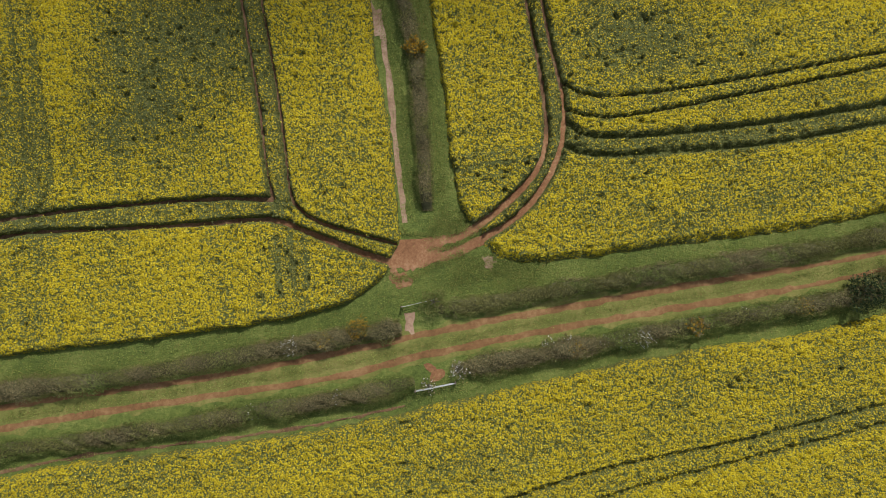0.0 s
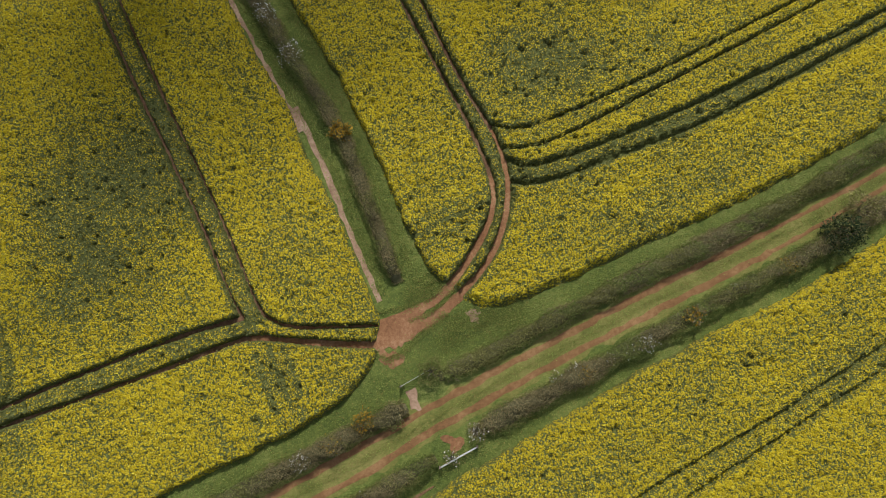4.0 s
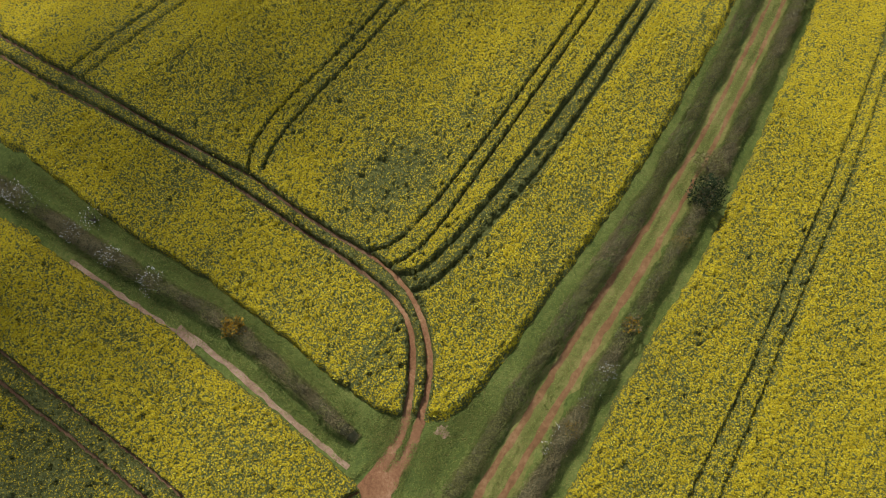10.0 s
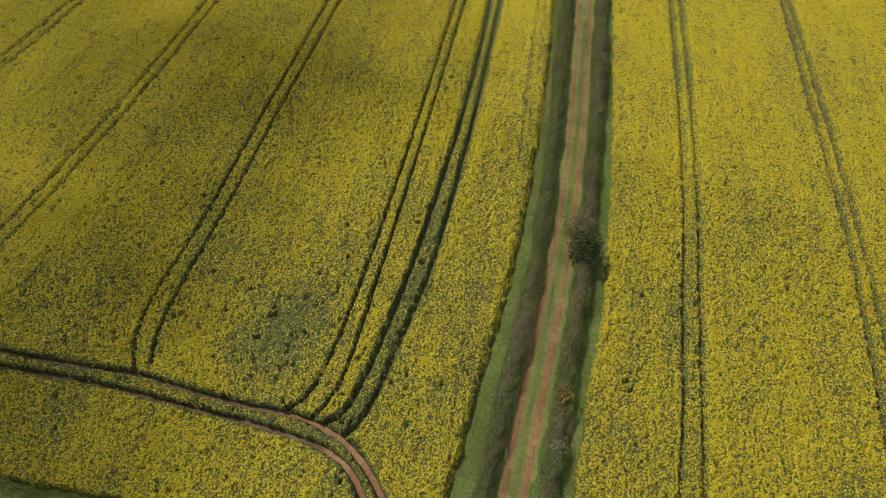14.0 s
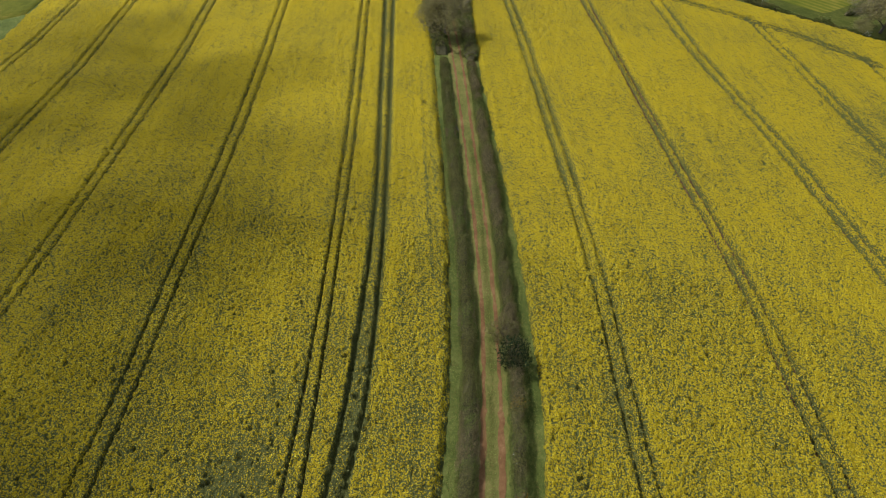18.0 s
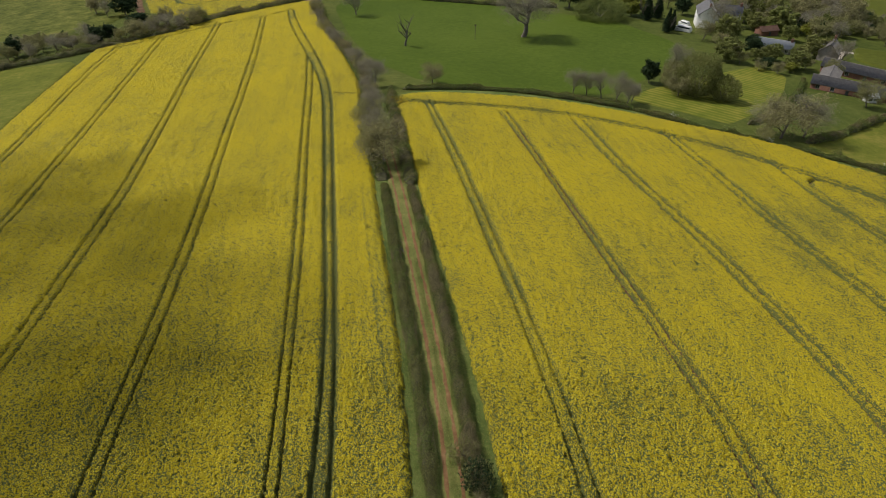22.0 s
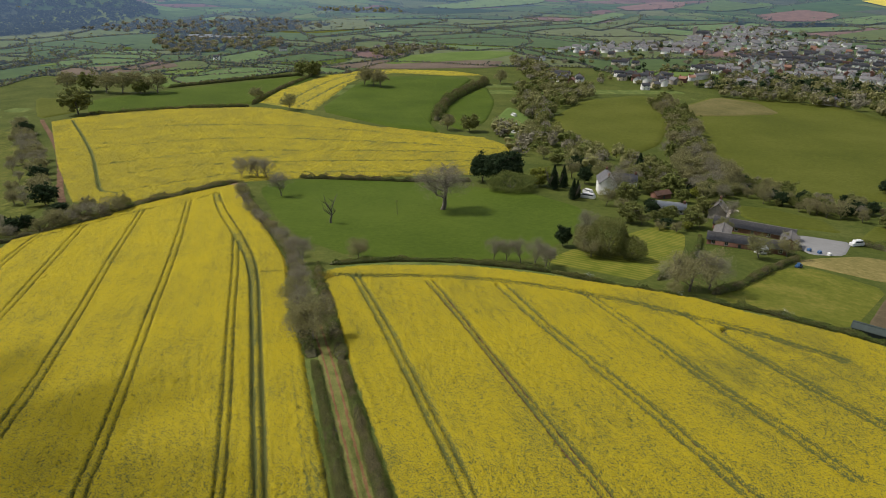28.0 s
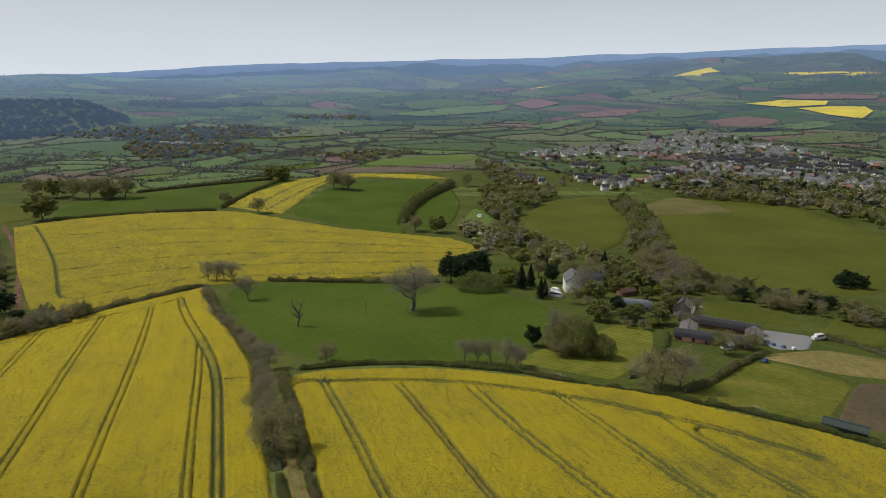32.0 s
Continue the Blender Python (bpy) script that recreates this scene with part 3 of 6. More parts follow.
THIN = {  # thin, leafy places in the crops: x, y, radius, how much
    "west": [(-30, 26, 10, 0.34), (-33, 18, 7, 0.18), (-48, 20, 9, 0.12), (-16, 2.5, 2.2, 0.12)],
    "north": [(20, 27, 7, 0.26), (26, 40, 8, 0.1), (14, 52, 14, 0.08), (5, 12.5, 4, 0.1), (40, 55, 12, 0.08)],
    "south": [(150, -58, 9, 0.2), (128, -32, 8, 0.14), (145, -35, 8, 0.1), (112, -62, 14, 0.12), (100, -80, 28, 0.14), (128, -90, 18, 0.18), (60, -20, 8, 0.05)],
    "hill": [], "strip": [],
}


ROWS_AT = {"west": 98, "north": 14, "south": 13, "hill": 70, "strip": 20}  # direction of the drill rows


def plants(x, y, size, seed):
    """Nearest of many scattered plants: distance in plant widths, and that plant's own number, 0 to 1."""
    gx, gy = np.floor(x / size), np.floor(y / size)
    best, own = np.full(x.shape, 9.0), np.zeros(x.shape)
    for ox in (-1, 0, 1):
        for oy in (-1, 0, 1):
            a, b = gx + ox, gy + oy
            h1 = np.sin(a * 127.1 + b * 311.7 + seed) * 43758.5453
            h2 = np.sin(a * 269.5 + b * 183.3 + seed) * 28001.8384
            h1, h2 = h1 - np.floor(h1), h2 - np.floor(h2)
            d = np.hypot(x / size - a - h1, y / size - b - h2)
            near = d < best
            best, own = np.where(near, d, best), np.where(near, (h1 * 7.31 + h2 * 3.17) % 1.0, own)
    return best, own


def crop(field, blocks, label, height=1.05, soft_w=0.13):
    """The standing crop of one field: a rough canopy with its edges, wheelings and thin places."""
    poly = FIELDS[field]
    closed = np.vstack([poly, poly[:1]])
    verts, faces, flower, base = [], [], [], 0
    for x0, x1, y0, y1, res in blocks:
        X, Y = np.meshgrid(np.arange(x0, x1 + res * 3.6, res), np.arange(y0, y1 + res * 3.6, res), indexing="ij")
        nx, ny = X.shape
        jx = (vnoise(X, Y, res * 1.01, 3) - 0.5) * res * 0.55
        jy = (vnoise(X, Y, res * 1.01, 4) - 0.5) * res * 0.55
        X, Y = (X + jx).ravel(), (Y + jy).ravel()
        big = res > 0.7
        wide = res * 0.55
        d = segdist(X, Y, closed) + (vnoise(X, Y, 1.0, 8) - 0.5) * 0.5
        ins = inside(X, Y, poly)
        cov = np.where(ins, np.clip(d / (wide if big else 0.4 + 0.5 * ((field == "north") & (Y < 6.5 + 0.27 * np.maximum(X, 0)))), 0, 1), 0)
        fl = (0.72 if big else 0.69 + 0.19 * np.clip((np.hypot(X, Y) - 36) / 80, 0, 1)) + 0.15 * (vnoise(X, Y, 11, 1) - 0.5) + 0.08 * (vnoise(X, Y, 3.1, 2) - 0.5) + 0.06 * (vnoise(X, Y, 0.8, 5) - 0.5)
        ra = radians(ROWS_AT[field])
        along, across = X * math.cos(ra) + Y * math.sin(ra), -X * math.sin(ra) + Y * math.cos(ra)
        fl = fl + (0.05 if big else 0.14) * (vnoise(along / 9, across / 0.75, 1.0, 21) - 0.5) + (0.03 if big else 0.11) * (vnoise(along / 30, across / 2.6, 1.0, 22) - 0.5)
        for line, k in DRILLS.get(field, ()):
            fl = fl - k * np.clip(1.4 - segdist(X, Y, pts(line)) / 0.3, 0, 1)
        for rut, (f, l1, l2, green) in RUTS.items():
            if f != field:
                continue
            lines = [smooth_line(pts(t), 2.0) for t in (l1, l2) if t]
            gap = 0.5 if big else (0.13 if res < 0.25 else 0.18 if res < 0.45 else 0.12) + 0.12 * vnoise(X, Y, 2.5, 11)
            if rut in ("d", "h", "i", "j", "k"):
                gap = 0.08
            if rut in ("k3", "l3", "n3", "o3"):
                gap = gap + (0.1 if rut == "k3" else 0.18)
            if rut.startswith("head"):
                gap = gap + 0.12
            if rut in ("b", "w"):
                gap = gap + 0.2 * np.clip(1.3 - np.hypot(X + 2, Y - 6) / 20, 0, 1)
            ds = [segdist(X, Y, l) for l in lines]
            for dd in ds:
                edge = np.clip((dd - gap) / max(soft_w, wide), SHALLOW.get(rut, 0), 1)
                cov = np.minimum(cov, edge * edge * (3 - 2 * edge))
                lush = rut.startswith("head")
                fl = fl - (0.5 if big else 0.4 if lush else 0.32 if res > 0.34 else 0.2) * np.clip(1 - (dd - gap) / (1.0 if big else 0.32 if lush else 0.38 if res > 0.34 else 0.3), 0, 1)
            if len(ds) == 2 and green:
                mid = (ds[0] < 2.6) & (ds[1] < 2.6) & (ds[0] + ds[1] < 3.1)
                fl = np.where(mid, fl - green, fl)
                cov = np.where(mid, cov * (1.0 - green * 0.7), cov)
        for px, py, pr, k in THIN[field]:
            q = np.hypot(X - px, Y - py) / pr + 0.5 * (vnoise(X, Y, 4, 9) - 0.5)
            s = np.clip(1.25 - q, 0, 1)
            fl, cov = fl - k * s, cov * (1 - 0.35 * k * s)
        fl = np.where(cov < 0.35, fl - 0.22, fl)
        own_d, own = plants(along * 0.8, across * 1.15, 0.39 if res < 0.25 else max(0.5, res * 1.5), 7.0)
        sparse = np.clip((0.66 - fl) * 1.6, 0, 0.4)
        hole = np.where(own < 0.003 + 0.16 * sparse, 1.0, 0.0) * np.clip(1.3 - own_d, 0, 1)
        plant = (0.44 if res < 0.25 else 0.3) * (0.45 - own_d) + (0.26 if res < 0.25 else 0.24) * (own - 0.5) - 0.42 * hole
        if big:
            plant = 0.0
        else:
            fl = fl + (0.3 if res < 0.25 else 0.18) * (0.45 - own_d) + 0.1 * (own - 0.5) - 0.3 * hole
        rough = 0.22 * (vnoise(X, Y, max(0.55, res * 1.5), 6) - 0.5) + 0.3 * (vnoise(X, Y, max(0.31, res), 7) - 0.5) + 0.2 * (vnoise(X, Y, 4, 12) - 0.5)
        rough = rough * (3.4 if big else 1.0) + plant
        Z = land(X, Y) + np.where(cov > 0, height * cov * (1 + rough), 0) - 0.05 * (cov <= 0)
        i = np.arange(nx * ny).reshape(nx, ny)
        rim = np.zeros((nx, ny), bool)
        rim[0], rim[-1], rim[:, 0], rim[:, -1] = True, True, True, True
        Z = Z - 0.7 * rim.ravel()  # each sheet dips under its neighbour
        F = np.stack([i[:-1, :-1], i[1:, :-1], i[1:, 1:], i[:-1, 1:]], -1).reshape(-1, 4)
        F = F[(cov[F] > 0.02).any(1)]
        used = np.unique(F)
        remap = np.full(nx * ny, -1)
        remap[used] = np.arange(len(used))
        verts.append(np.c_[X, Y, Z][used])
        faces.append(remap[F] + base)
        flower.append(fl[used])
        base += len(used)
    me = mesh_of("rapeseed_crop", np.vstack(verts), np.vstack(faces), M["rape"])
    at = me.attributes.new("flower", "FLOAT", "POINT")
    at.data.foreach_set("value", np.concatenate(flower).astype(np.float32))
    return tagged(new("rapeseed_crop", me), label, "crop", kind="stuff"), np.vstack(verts), np.concatenate(flower)


CROPS = {
    "west": crop("west", [(-52, -2, -12, 50, 0.18), (-72, -52, -12, 68, 0.32), (-52, -2, 50, 68, 0.32)], "flowering yellow rapeseed crop cut by tractor wheelings"),
    "north": crop("north", [(-14, 62, 1, 60, 0.18), (62, 80, 1, 60, 0.3), (-14, 80, 60, 82, 0.3), (-14, 80, 82, 124, 0.45), (80, 200, 10, 160, 0.38), (200, 344, 40, 172, 0.5)],
                  "flowering yellow rapeseed crop on the hill top"),
    "south": crop("south", [(-48, 62, -40, 8, 0.18), (-72, -48, -40, 8, 0.32), (62, 80, -40, 8, 0.3), (-72, 80, -46, -40, 0.32), (-20, 80, -100, -46, 0.42), (80, 186, -114, 34, 0.38)],
                  "flowering yellow rapeseed crop beyond the lane"),
    "hill": crop("hill", [(300, 650, -70, 340, 0.78)], "distant yellow rapeseed field with curved wheelings"),
    "strip": crop("strip", [(620, 940, -76, 176, 2.2)], "narrow yellow rapeseed field on a far rise"),
}


# flower heads standing out of the near canopy
def heads(field, label):
    rng = np.random.default_rng(len(field))
    _, V, fl = CROPS[field]
    near = (np.hypot(V[:, 0], V[:, 1]) < 68) & (V[:, 2] - land(V[:, 0], V[:, 1]) > 0.55)
    V, fl = V[near], fl[near]
    C = V + rng.normal(size=V.shape) * (0.12, 0.12, 0.05) + (0, 0, 0.05)
    pick = rng.uniform(size=len(C)) < np.where(np.hypot(C[:, 0], C[:, 1]) < 58, 0.5, 0.9)
    C, fl = C[pick], fl[pick]
    yes = rng.uniform(size=len(C)) < np.clip(fl * 1.7 - 0.6, 0.05, 0.8)
    lv, lf = leaves(C[yes], 0.085, rng, 0.75)
    gv, gf = leaves(C[~yes & (fl < 0.66)], 0.11, rng, 0.4)
    me = mesh_of("flower_heads", np.vstack([lv, gv]), np.vstack([lf, gf + len(lv)]), [M["flower"], M["rapeleaf"]],
                 idx=np.r_[np.zeros(len(lf)), np.ones(len(gf))])
    tagged(new("rape_flower_heads", me), label, "flowers", kind="stuff")


for _f in ("west", "north", "south"):
    heads(_f, "loose yellow flower heads and leaves of rapeseed")

# soil in the wheelings
for _k, (_f, _a, _b, _g) in RUTS.items():
    if _k.startswith("f"):
        continue
    tram = tagged(new("wheeling"), "bare brown tractor wheel marks through the rapeseed", "track", "tractor wheelings", kind="structure")
    for _n, _t in enumerate((_a, _b)):
        if _t:
            ribbon("wheel_rut", pts(_t), 0.75, M["rut"], 0.03, 1.0, tram, seed=_n + 2)

# ---- the lane, the field entrance and bare soil ----
lane = tagged(new("farm_lane"), "grassy farm lane with two red earth wheel ruts between hedges", "track", kind="structure")
RUT_N = pts("-80,-18 -47.3,-12.5 -38.2,-10.9 -29.1,-9.9 -20.1,-8.4 -11.1,-6.6 -3.9,-5 4,-3.4 13,-1.8 25.2,0.4 37.5,2.3 47.3,3.9 64.6,7.9 88.5,14.3 99.6,17.3 117.9,22.1 140,29")
RUT_S = pts("-80,-20.2 -47.2,-14.7 -38.1,-13.2 -29.1,-11.8 -20,-10.5 -11,-9.2 -3.8,-7.2 4,-5.6 13,-3.9 25.2,-1.8 37.5,0.2 46.5,1.9 65.1,6.3 89,12.8 100,15.6 117,20.2 140,27")
ribbon("lane_grass", (RUT_N + RUT_S) / 2, 3.6, M["lane_grass"], 0.035, 0.6, lane, 0.3, 3)
# red earth, wider near the gateways
ribbon("wheel_rut", RUT_N[:11], 0.7, M["lane_soil"], 0.06, 0.4, lane, 0.4, 4, "red earth wheel rut")
ribbon("wheel_rut", RUT_S[:11], 0.7, M["lane_soil"], 0.06, 0.4, lane, 0.4, 5, "red earth wheel rut")
ribbon("wheel_rut", RUT_N[10:], 0.44, M["lane_soil"], 0.062, 0.4, lane, 0.6, 4, "red-brown earth wheel rut")
ribbon("wheel_rut", RUT_S[10:], 0.44, M["lane_soil"], 0.062, 0.4, lane, 0.6, 5, "red-brown earth wheel rut")
entry = tagged(new("field_entrance"), "trodden red earth at the field entrance, with curving wheel ruts", "track", kind="structure")
ribbon("wheel_rut", pts("-5.6,4.6 -3.3,5 0.4,5.3 4,7 7.7,10.1 9.9,12.5 10.9,14.4 11.2,17"), 1.0, M["soil"], 0.07, 0.4, entry, 0.45, 6)
ribbon("wheel_rut", pts("-5.4,3.4 -2.7,3 1,3.9 4.6,5.8 8.3,7.9 11.4,11.9 12.8,15.3 13,17.6 12.9,22"), 1.05, M["soil"], 0.065, 0.4, entry, 0.45, 7)
ribbon("wheel_rut", pts("-16.5,9 -13.6,7.2 -10,6.2 -5.1,4.9"), 1.0, M["soil"], 0.062, 0.4, entry, 0.4, 8)
ribbon("wheel_rut", pts("-17.9,7.7 -15.5,6.7 -11.8,5.2 -8.1,3.8 -5.2,3"), 0.9, M["soil"], 0.062, 0.4, entry, 0.4, 9)
_s = drape("trodden_soil", pts("-6,4.9 -4,5.4 -1,5.3 1.2,4.7 -0.4,3.8 -1.9,3 -3.2,2.2 -4.4,1.9 -5.6,2.8"), M["soil"], 0.075, 6, 0.35, rag=0.5)
_s.parent = entry
for _k in [k for k in _s.keys() if k in ("label", "category", "kind")]:
    del _s[_k]
for _n, _p, _q in (("bare_patch", "-5.8,2.6 -4.2,2.1 -3.4,1.6 -4,0.6 -5.2,0.4 -5.9,1.4", "soil"), ("bare_patch", "4.1,3.6 5.2,3.9 6.2,3 5.4,2.1 4.3,2.4", "drysoil"), ("bare_patch", "-4,-2.8 -3.3,-2.4 -3,-3.4 -3.2,-4.4 -3.9,-4", "drysoil"),
                   ("bare_patch", "-1.7,-7.8 -0.7,-7.6 0,-8.4 -0.6,-9.4 -1.5,-9.2", "soil")):
    drape(_n, pts(_p), M[_q], 0.05, 5, 0.3, "patch of bare dry reddish soil in the grass", "soil", rag=1.1)
_w = new("field_edge")
tagged(_w, "bare pink-brown soil strip along the crop edge", "soil", kind="structure")
ribbon("soil_strip", pts("-7.2,31 -6.7,28.3 -5.8,22.5 -5.2,16.2 -4.5,10.7 -4.1,7.3"), 0.62, M["drysoil"], 0.05, 0.4, _w, 0.4, 12)
ribbon("soil_strip", pts("-47,-19.3 -38,-17.3 -28.9,-16.4 -20,-15.2 -11,-13.7 -4,-12.2"), 0.3, M["rut"], 0.05, 0.4, _w, 1.2, 13)
ribbon("soil_strip", pts("-11,46 -9.4,38 -8,32 -7.2,28"), 0.5, M["drysoil"], 0.05, 0.4, _w, 0.8, 14)

# ---- hedges ----
def hedge(line, width, height, kinds, label, leaf=0.072, per_m=680, seed=1, name="hedge", category="hedge", gap_noise=0.35, group=""):
    """A hedge along a line: a dark twiggy core and a ragged coat of leaves; kinds: (material, share)."""
    rng = np.random.default_rng(seed)
    p = smooth_line(line, 0.8 if leaf < 0.2 else 1.6)
    t = np.gradient(p, axis=0)
    t /= np.linalg.norm(t, axis=1)[:, None] + 1e-9
    nrm = np.stack([-t[:, 1], t[:, 0]], 1)
    n = len(p)
    hgt = height * (1 + gap_noise * (vnoise(p[:, 0], p[:, 1], 3.0, seed) - 0.5) * 1.6)
    wid = width * (1 + gap_noise * (vnoise(p[:, 0], p[:, 1], 2.1, seed + 1) - 0.5) * 1.4)
    taper = np.clip(np.minimum(np.arange(n), np.arange(n)[::-1]) / 2.0 + 0.12, 0, 1)
    hgt, wid = hgt * taper, wid * (0.4 + 0.6 * taper)
    c0 = p[0]
    top = thing(name, c0[0], c0[1], 0, label, category, group)
    z0 = float(land(*c0))
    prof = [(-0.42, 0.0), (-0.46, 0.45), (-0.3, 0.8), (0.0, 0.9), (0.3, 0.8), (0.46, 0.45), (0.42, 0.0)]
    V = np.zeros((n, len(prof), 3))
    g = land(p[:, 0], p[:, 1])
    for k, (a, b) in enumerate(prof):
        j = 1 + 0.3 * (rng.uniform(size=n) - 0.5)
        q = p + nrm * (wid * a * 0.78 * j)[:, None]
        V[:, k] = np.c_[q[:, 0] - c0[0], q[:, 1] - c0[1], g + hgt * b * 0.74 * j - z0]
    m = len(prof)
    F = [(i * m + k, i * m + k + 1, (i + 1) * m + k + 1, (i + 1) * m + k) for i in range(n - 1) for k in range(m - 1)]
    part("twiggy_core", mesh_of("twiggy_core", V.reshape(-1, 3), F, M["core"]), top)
    length = np.hypot(*np.diff(p, axis=0).T).sum()
    N = int(length * per_m)
    u = rng.uniform(0, n - 1.001, N)
    i = u.astype(int)
    f = (u - i)[:, None]
    c = p[i] * (1 - f) + p[i + 1] * f
    a = rng.uniform(0, math.pi, N)
    lump = vnoise(c[:, 0] + np.cos(a) * 1.7, c[:, 1] + np.sin(a) * 0.9, 0.75, seed + 5)
    rad = rng.uniform(0.72, 1.12, N) * (0.86 + 0.26 * lump)
    off = np.cos(a) * 0.5 * wid[i] * rad
    zz = np.where(np.sin(a) > 0.55, np.sin(a) ** 0.6, rng.uniform(0.05, 0.8, N)) * hgt[i] * rng.uniform(0.85, 1.12, N) * (0.76 + 0.44 * lump)
    C = np.c_[c + nrm[i] * off[:, None], zz]
    C[:, 2] += land(C[:, 0], C[:, 1]) - z0
    patch = vnoise(c[:, 0], c[:, 1], 4.5, seed + 3) + 0.55 * vnoise(c[:, 0] + np.cos(a), c[:, 1], 1.3, seed + 4) + 0.35 * (rng.uniform(size=N) - 0.5) - 0.55 * np.sin(a)
    C[:, :2] -= c0
    order = np.argsort(patch)
    lv, lf = leaves(C, leaf, rng)
    idx, acc = np.zeros(N, int), 0
    for k, (_, share) in enumerate(kinds):
        idx[order[int(acc * N):int((acc + share) * N) + 1]] = k
        acc += share
    part("foliage", mesh_of("foliage", lv, lf, [M[k] for k, _ in kinds], idx=idx), top)
    return top


OLIVE = [("hedge_brown", 0.2), ("hedge_olive", 0.45), ("hedge_green", 0.35)]
BROWN = [("hedge_brown", 0.36), ("hedge_olive", 0.4), ("hedge_green", 0.24)]
GREEN = [("hedge_olive", 0.35), ("hedge_green", 0.65)]
hedge(pts("-80,-16 -47.4,-10.6 -35.2,-9.4 -23.1,-7.2 -11.1,-4.9 -4.4,-3.9"), 2.4, 1.6, BROWN, "clipped brown and olive hawthorn hedge beside the lane", seed=3)
hedge(pts("-0.6,-2.1 7,-0.85 19.2,1.25 31.4,3 43.8,5.1 63.8,10.1 91,17.3 99.3,19.5 117.6,24.3"), 2.1, 1.4, [("hedge_olive", 0.5), ("hedge_green", 0.35), ("hedge_brown", 0.15)], "clipped olive-green hawthorn hedge beside the lane", seed=5)
hedge(pts("-80,-21.5 -47.1,-16.9 -35,-15.4 -23,-13.3 -11,-11.3 -3,-9.6"), 2.1, 1.5, OLIVE, "low olive and brown hedge on the far side of the lane", seed=7)
hedge(pts("1.2,-8.3 7,-7.2 16,-5.6 25.1,-3.9 34.3,-2.2 42.4,-0.9 49,0.8 65.7,4.8 85.1,9.9 100.1,13.9 117.1,18.4"), 2.1, 1.6, BROWN, "brown twiggy hedge with fresh green shoots beside the lane", seed=9)
hedge(pts("-1.7,8.6 -2,13.1 -2.4,19.4 -2.9,25 -3.8,30.2 -6.3,37.7 -8.4,46.4 -10.5,56 -12.5,63.5 -17,80 -22,100"), 2.1, 1.9, BROWN, "brown twiggy hedge running between two rapeseed fields", seed=11)


def bush(x, y, w, h, kinds, label, seed, n=500, leaf=0.14, category="bush", name="bush", group="", ragged=1.0):
    rng = np.random.default_rng(seed)
    top = thing(name, x, y, 0, label, category, group)
    d = rng.normal(size=(n, 3))
    d /= np.linalg.norm(d, axis=1)[:, None]
    lump = 1 + ragged * 0.35 * np.sin(d[:, 0] * 4 + seed) * np.sin(d[:, 1] * 5 + seed * 2) + ragged * 0.2 * np.sin(d[:, 2] * 7 + seed)
    C = d * lump[:, None] * rng.uniform(0.75, 1.05, (n, 1)) * (w / 2, w / 2, h / 2) + (0, 0, h * 0.5)
    C[:, 2] = np.maximum(C[:, 2], 0.05)
    lv, lf = leaves(C, leaf, rng)
    k = rng.integers(0, len(kinds), n)
    part("foliage", mesh_of("foliage", lv, lf, [M[q] for q in kinds], idx=k), top)
    cv, cf = [], []
    for s in range(5):
        a = 2 * math.pi * s / 5 + seed
        r = [((0, 0, -0.1), 0.06 + w * 0.01), ((w * 0.1 * math.cos(a), w * 0.1 * math.sin(a), h * 0.35), 0.04 + w * 0.006), ((w * 0.28 * math.cos(a), w * 0.28 * math.sin(a), h * 0.75), 0.02)]
        v, f = tube(r, 5)
        cf += [tuple(q + len(cv) for q in ff) for ff in f]
        cv += v
    part("woody_base", mesh_of("woody_base", cv, cf, M["bark"]), top)
    return top


for _k, (_x, _y) in enumerate(((-11.8, 60.8), (-10.6, 56.4), (-8.6, 47.6), (-6.0, 36.8), (-7.4, 42.0))):
    bush(_x, _y, 2.2 + 0.4 * (_k % 2), 2.7, ["blossom", "hedge_brown", "hedge_brown"], "blackthorn bush in pale blossom standing in the hedge", 90 + _k, 800, 0.08, group="blossoming hedge bushes")
for _k, (_x, _y) in enumerate(((-12.6, -5.2), (-16, -5.8), (14, -6.1), (21, -4.8), (38, -1.7))):
    bush(_x, _y, 1.8, 2.3, [["gorse", "hedge_brown", "hedge_olive"], ["blossom", "hedge_brown", "hedge_olive"]][_k % 2], ["hawthorn bush with orange dead leaves in the hedge", "hawthorn bush with pale blossom in the hedge"][_k % 2], 96 + _k, 600, 0.08, group="lane hedge bushes")
bush(-3.0, 26.2, 2.1, 2.5, ["gorse", "gorse", "hedge_olive"], "orange-flowering bush in the hedge", 21, 1100)
bush(-9.0, -4.0, 2.3, 1.9, ["gorse", "hedge_olive"], "orange-flowering bush in the lane hedge", 22, 1000, 0.1)
bush(26.5, -3.6, 1.8, 2.4, ["gorse", "hedge_brown"], "orange-tinged shrub in the lane hedge", 23, 500)
bush(-1.0, -1.2, 2.6, 2.3, ["hedge_olive", "hedge_olive", "hedge_green"], "dense olive bush at the gate", 24, 1500, 0.085)
bush(1.6, -8.2, 2.0, 1.9, ["hedge_brown", "hedge_brown", "blossom", "hedge_olive", "hedge_olive"], "pale-tipped thorn bush at the gate", 25, 450, 0.09)
bush(44.6, -0.2, 3.5, 4.2, ["evergreen", "evergreen", "evergreen", "hedge_olive"], "large dark holly bush at the lane side", 26, 3200, 0.11)
bush(48.2, 1.6, 3.4, 3.0, ["hedge_brown", "hedge_olive"], "grey-brown thorn bush at the lane side", 27, 1800, 0.095)
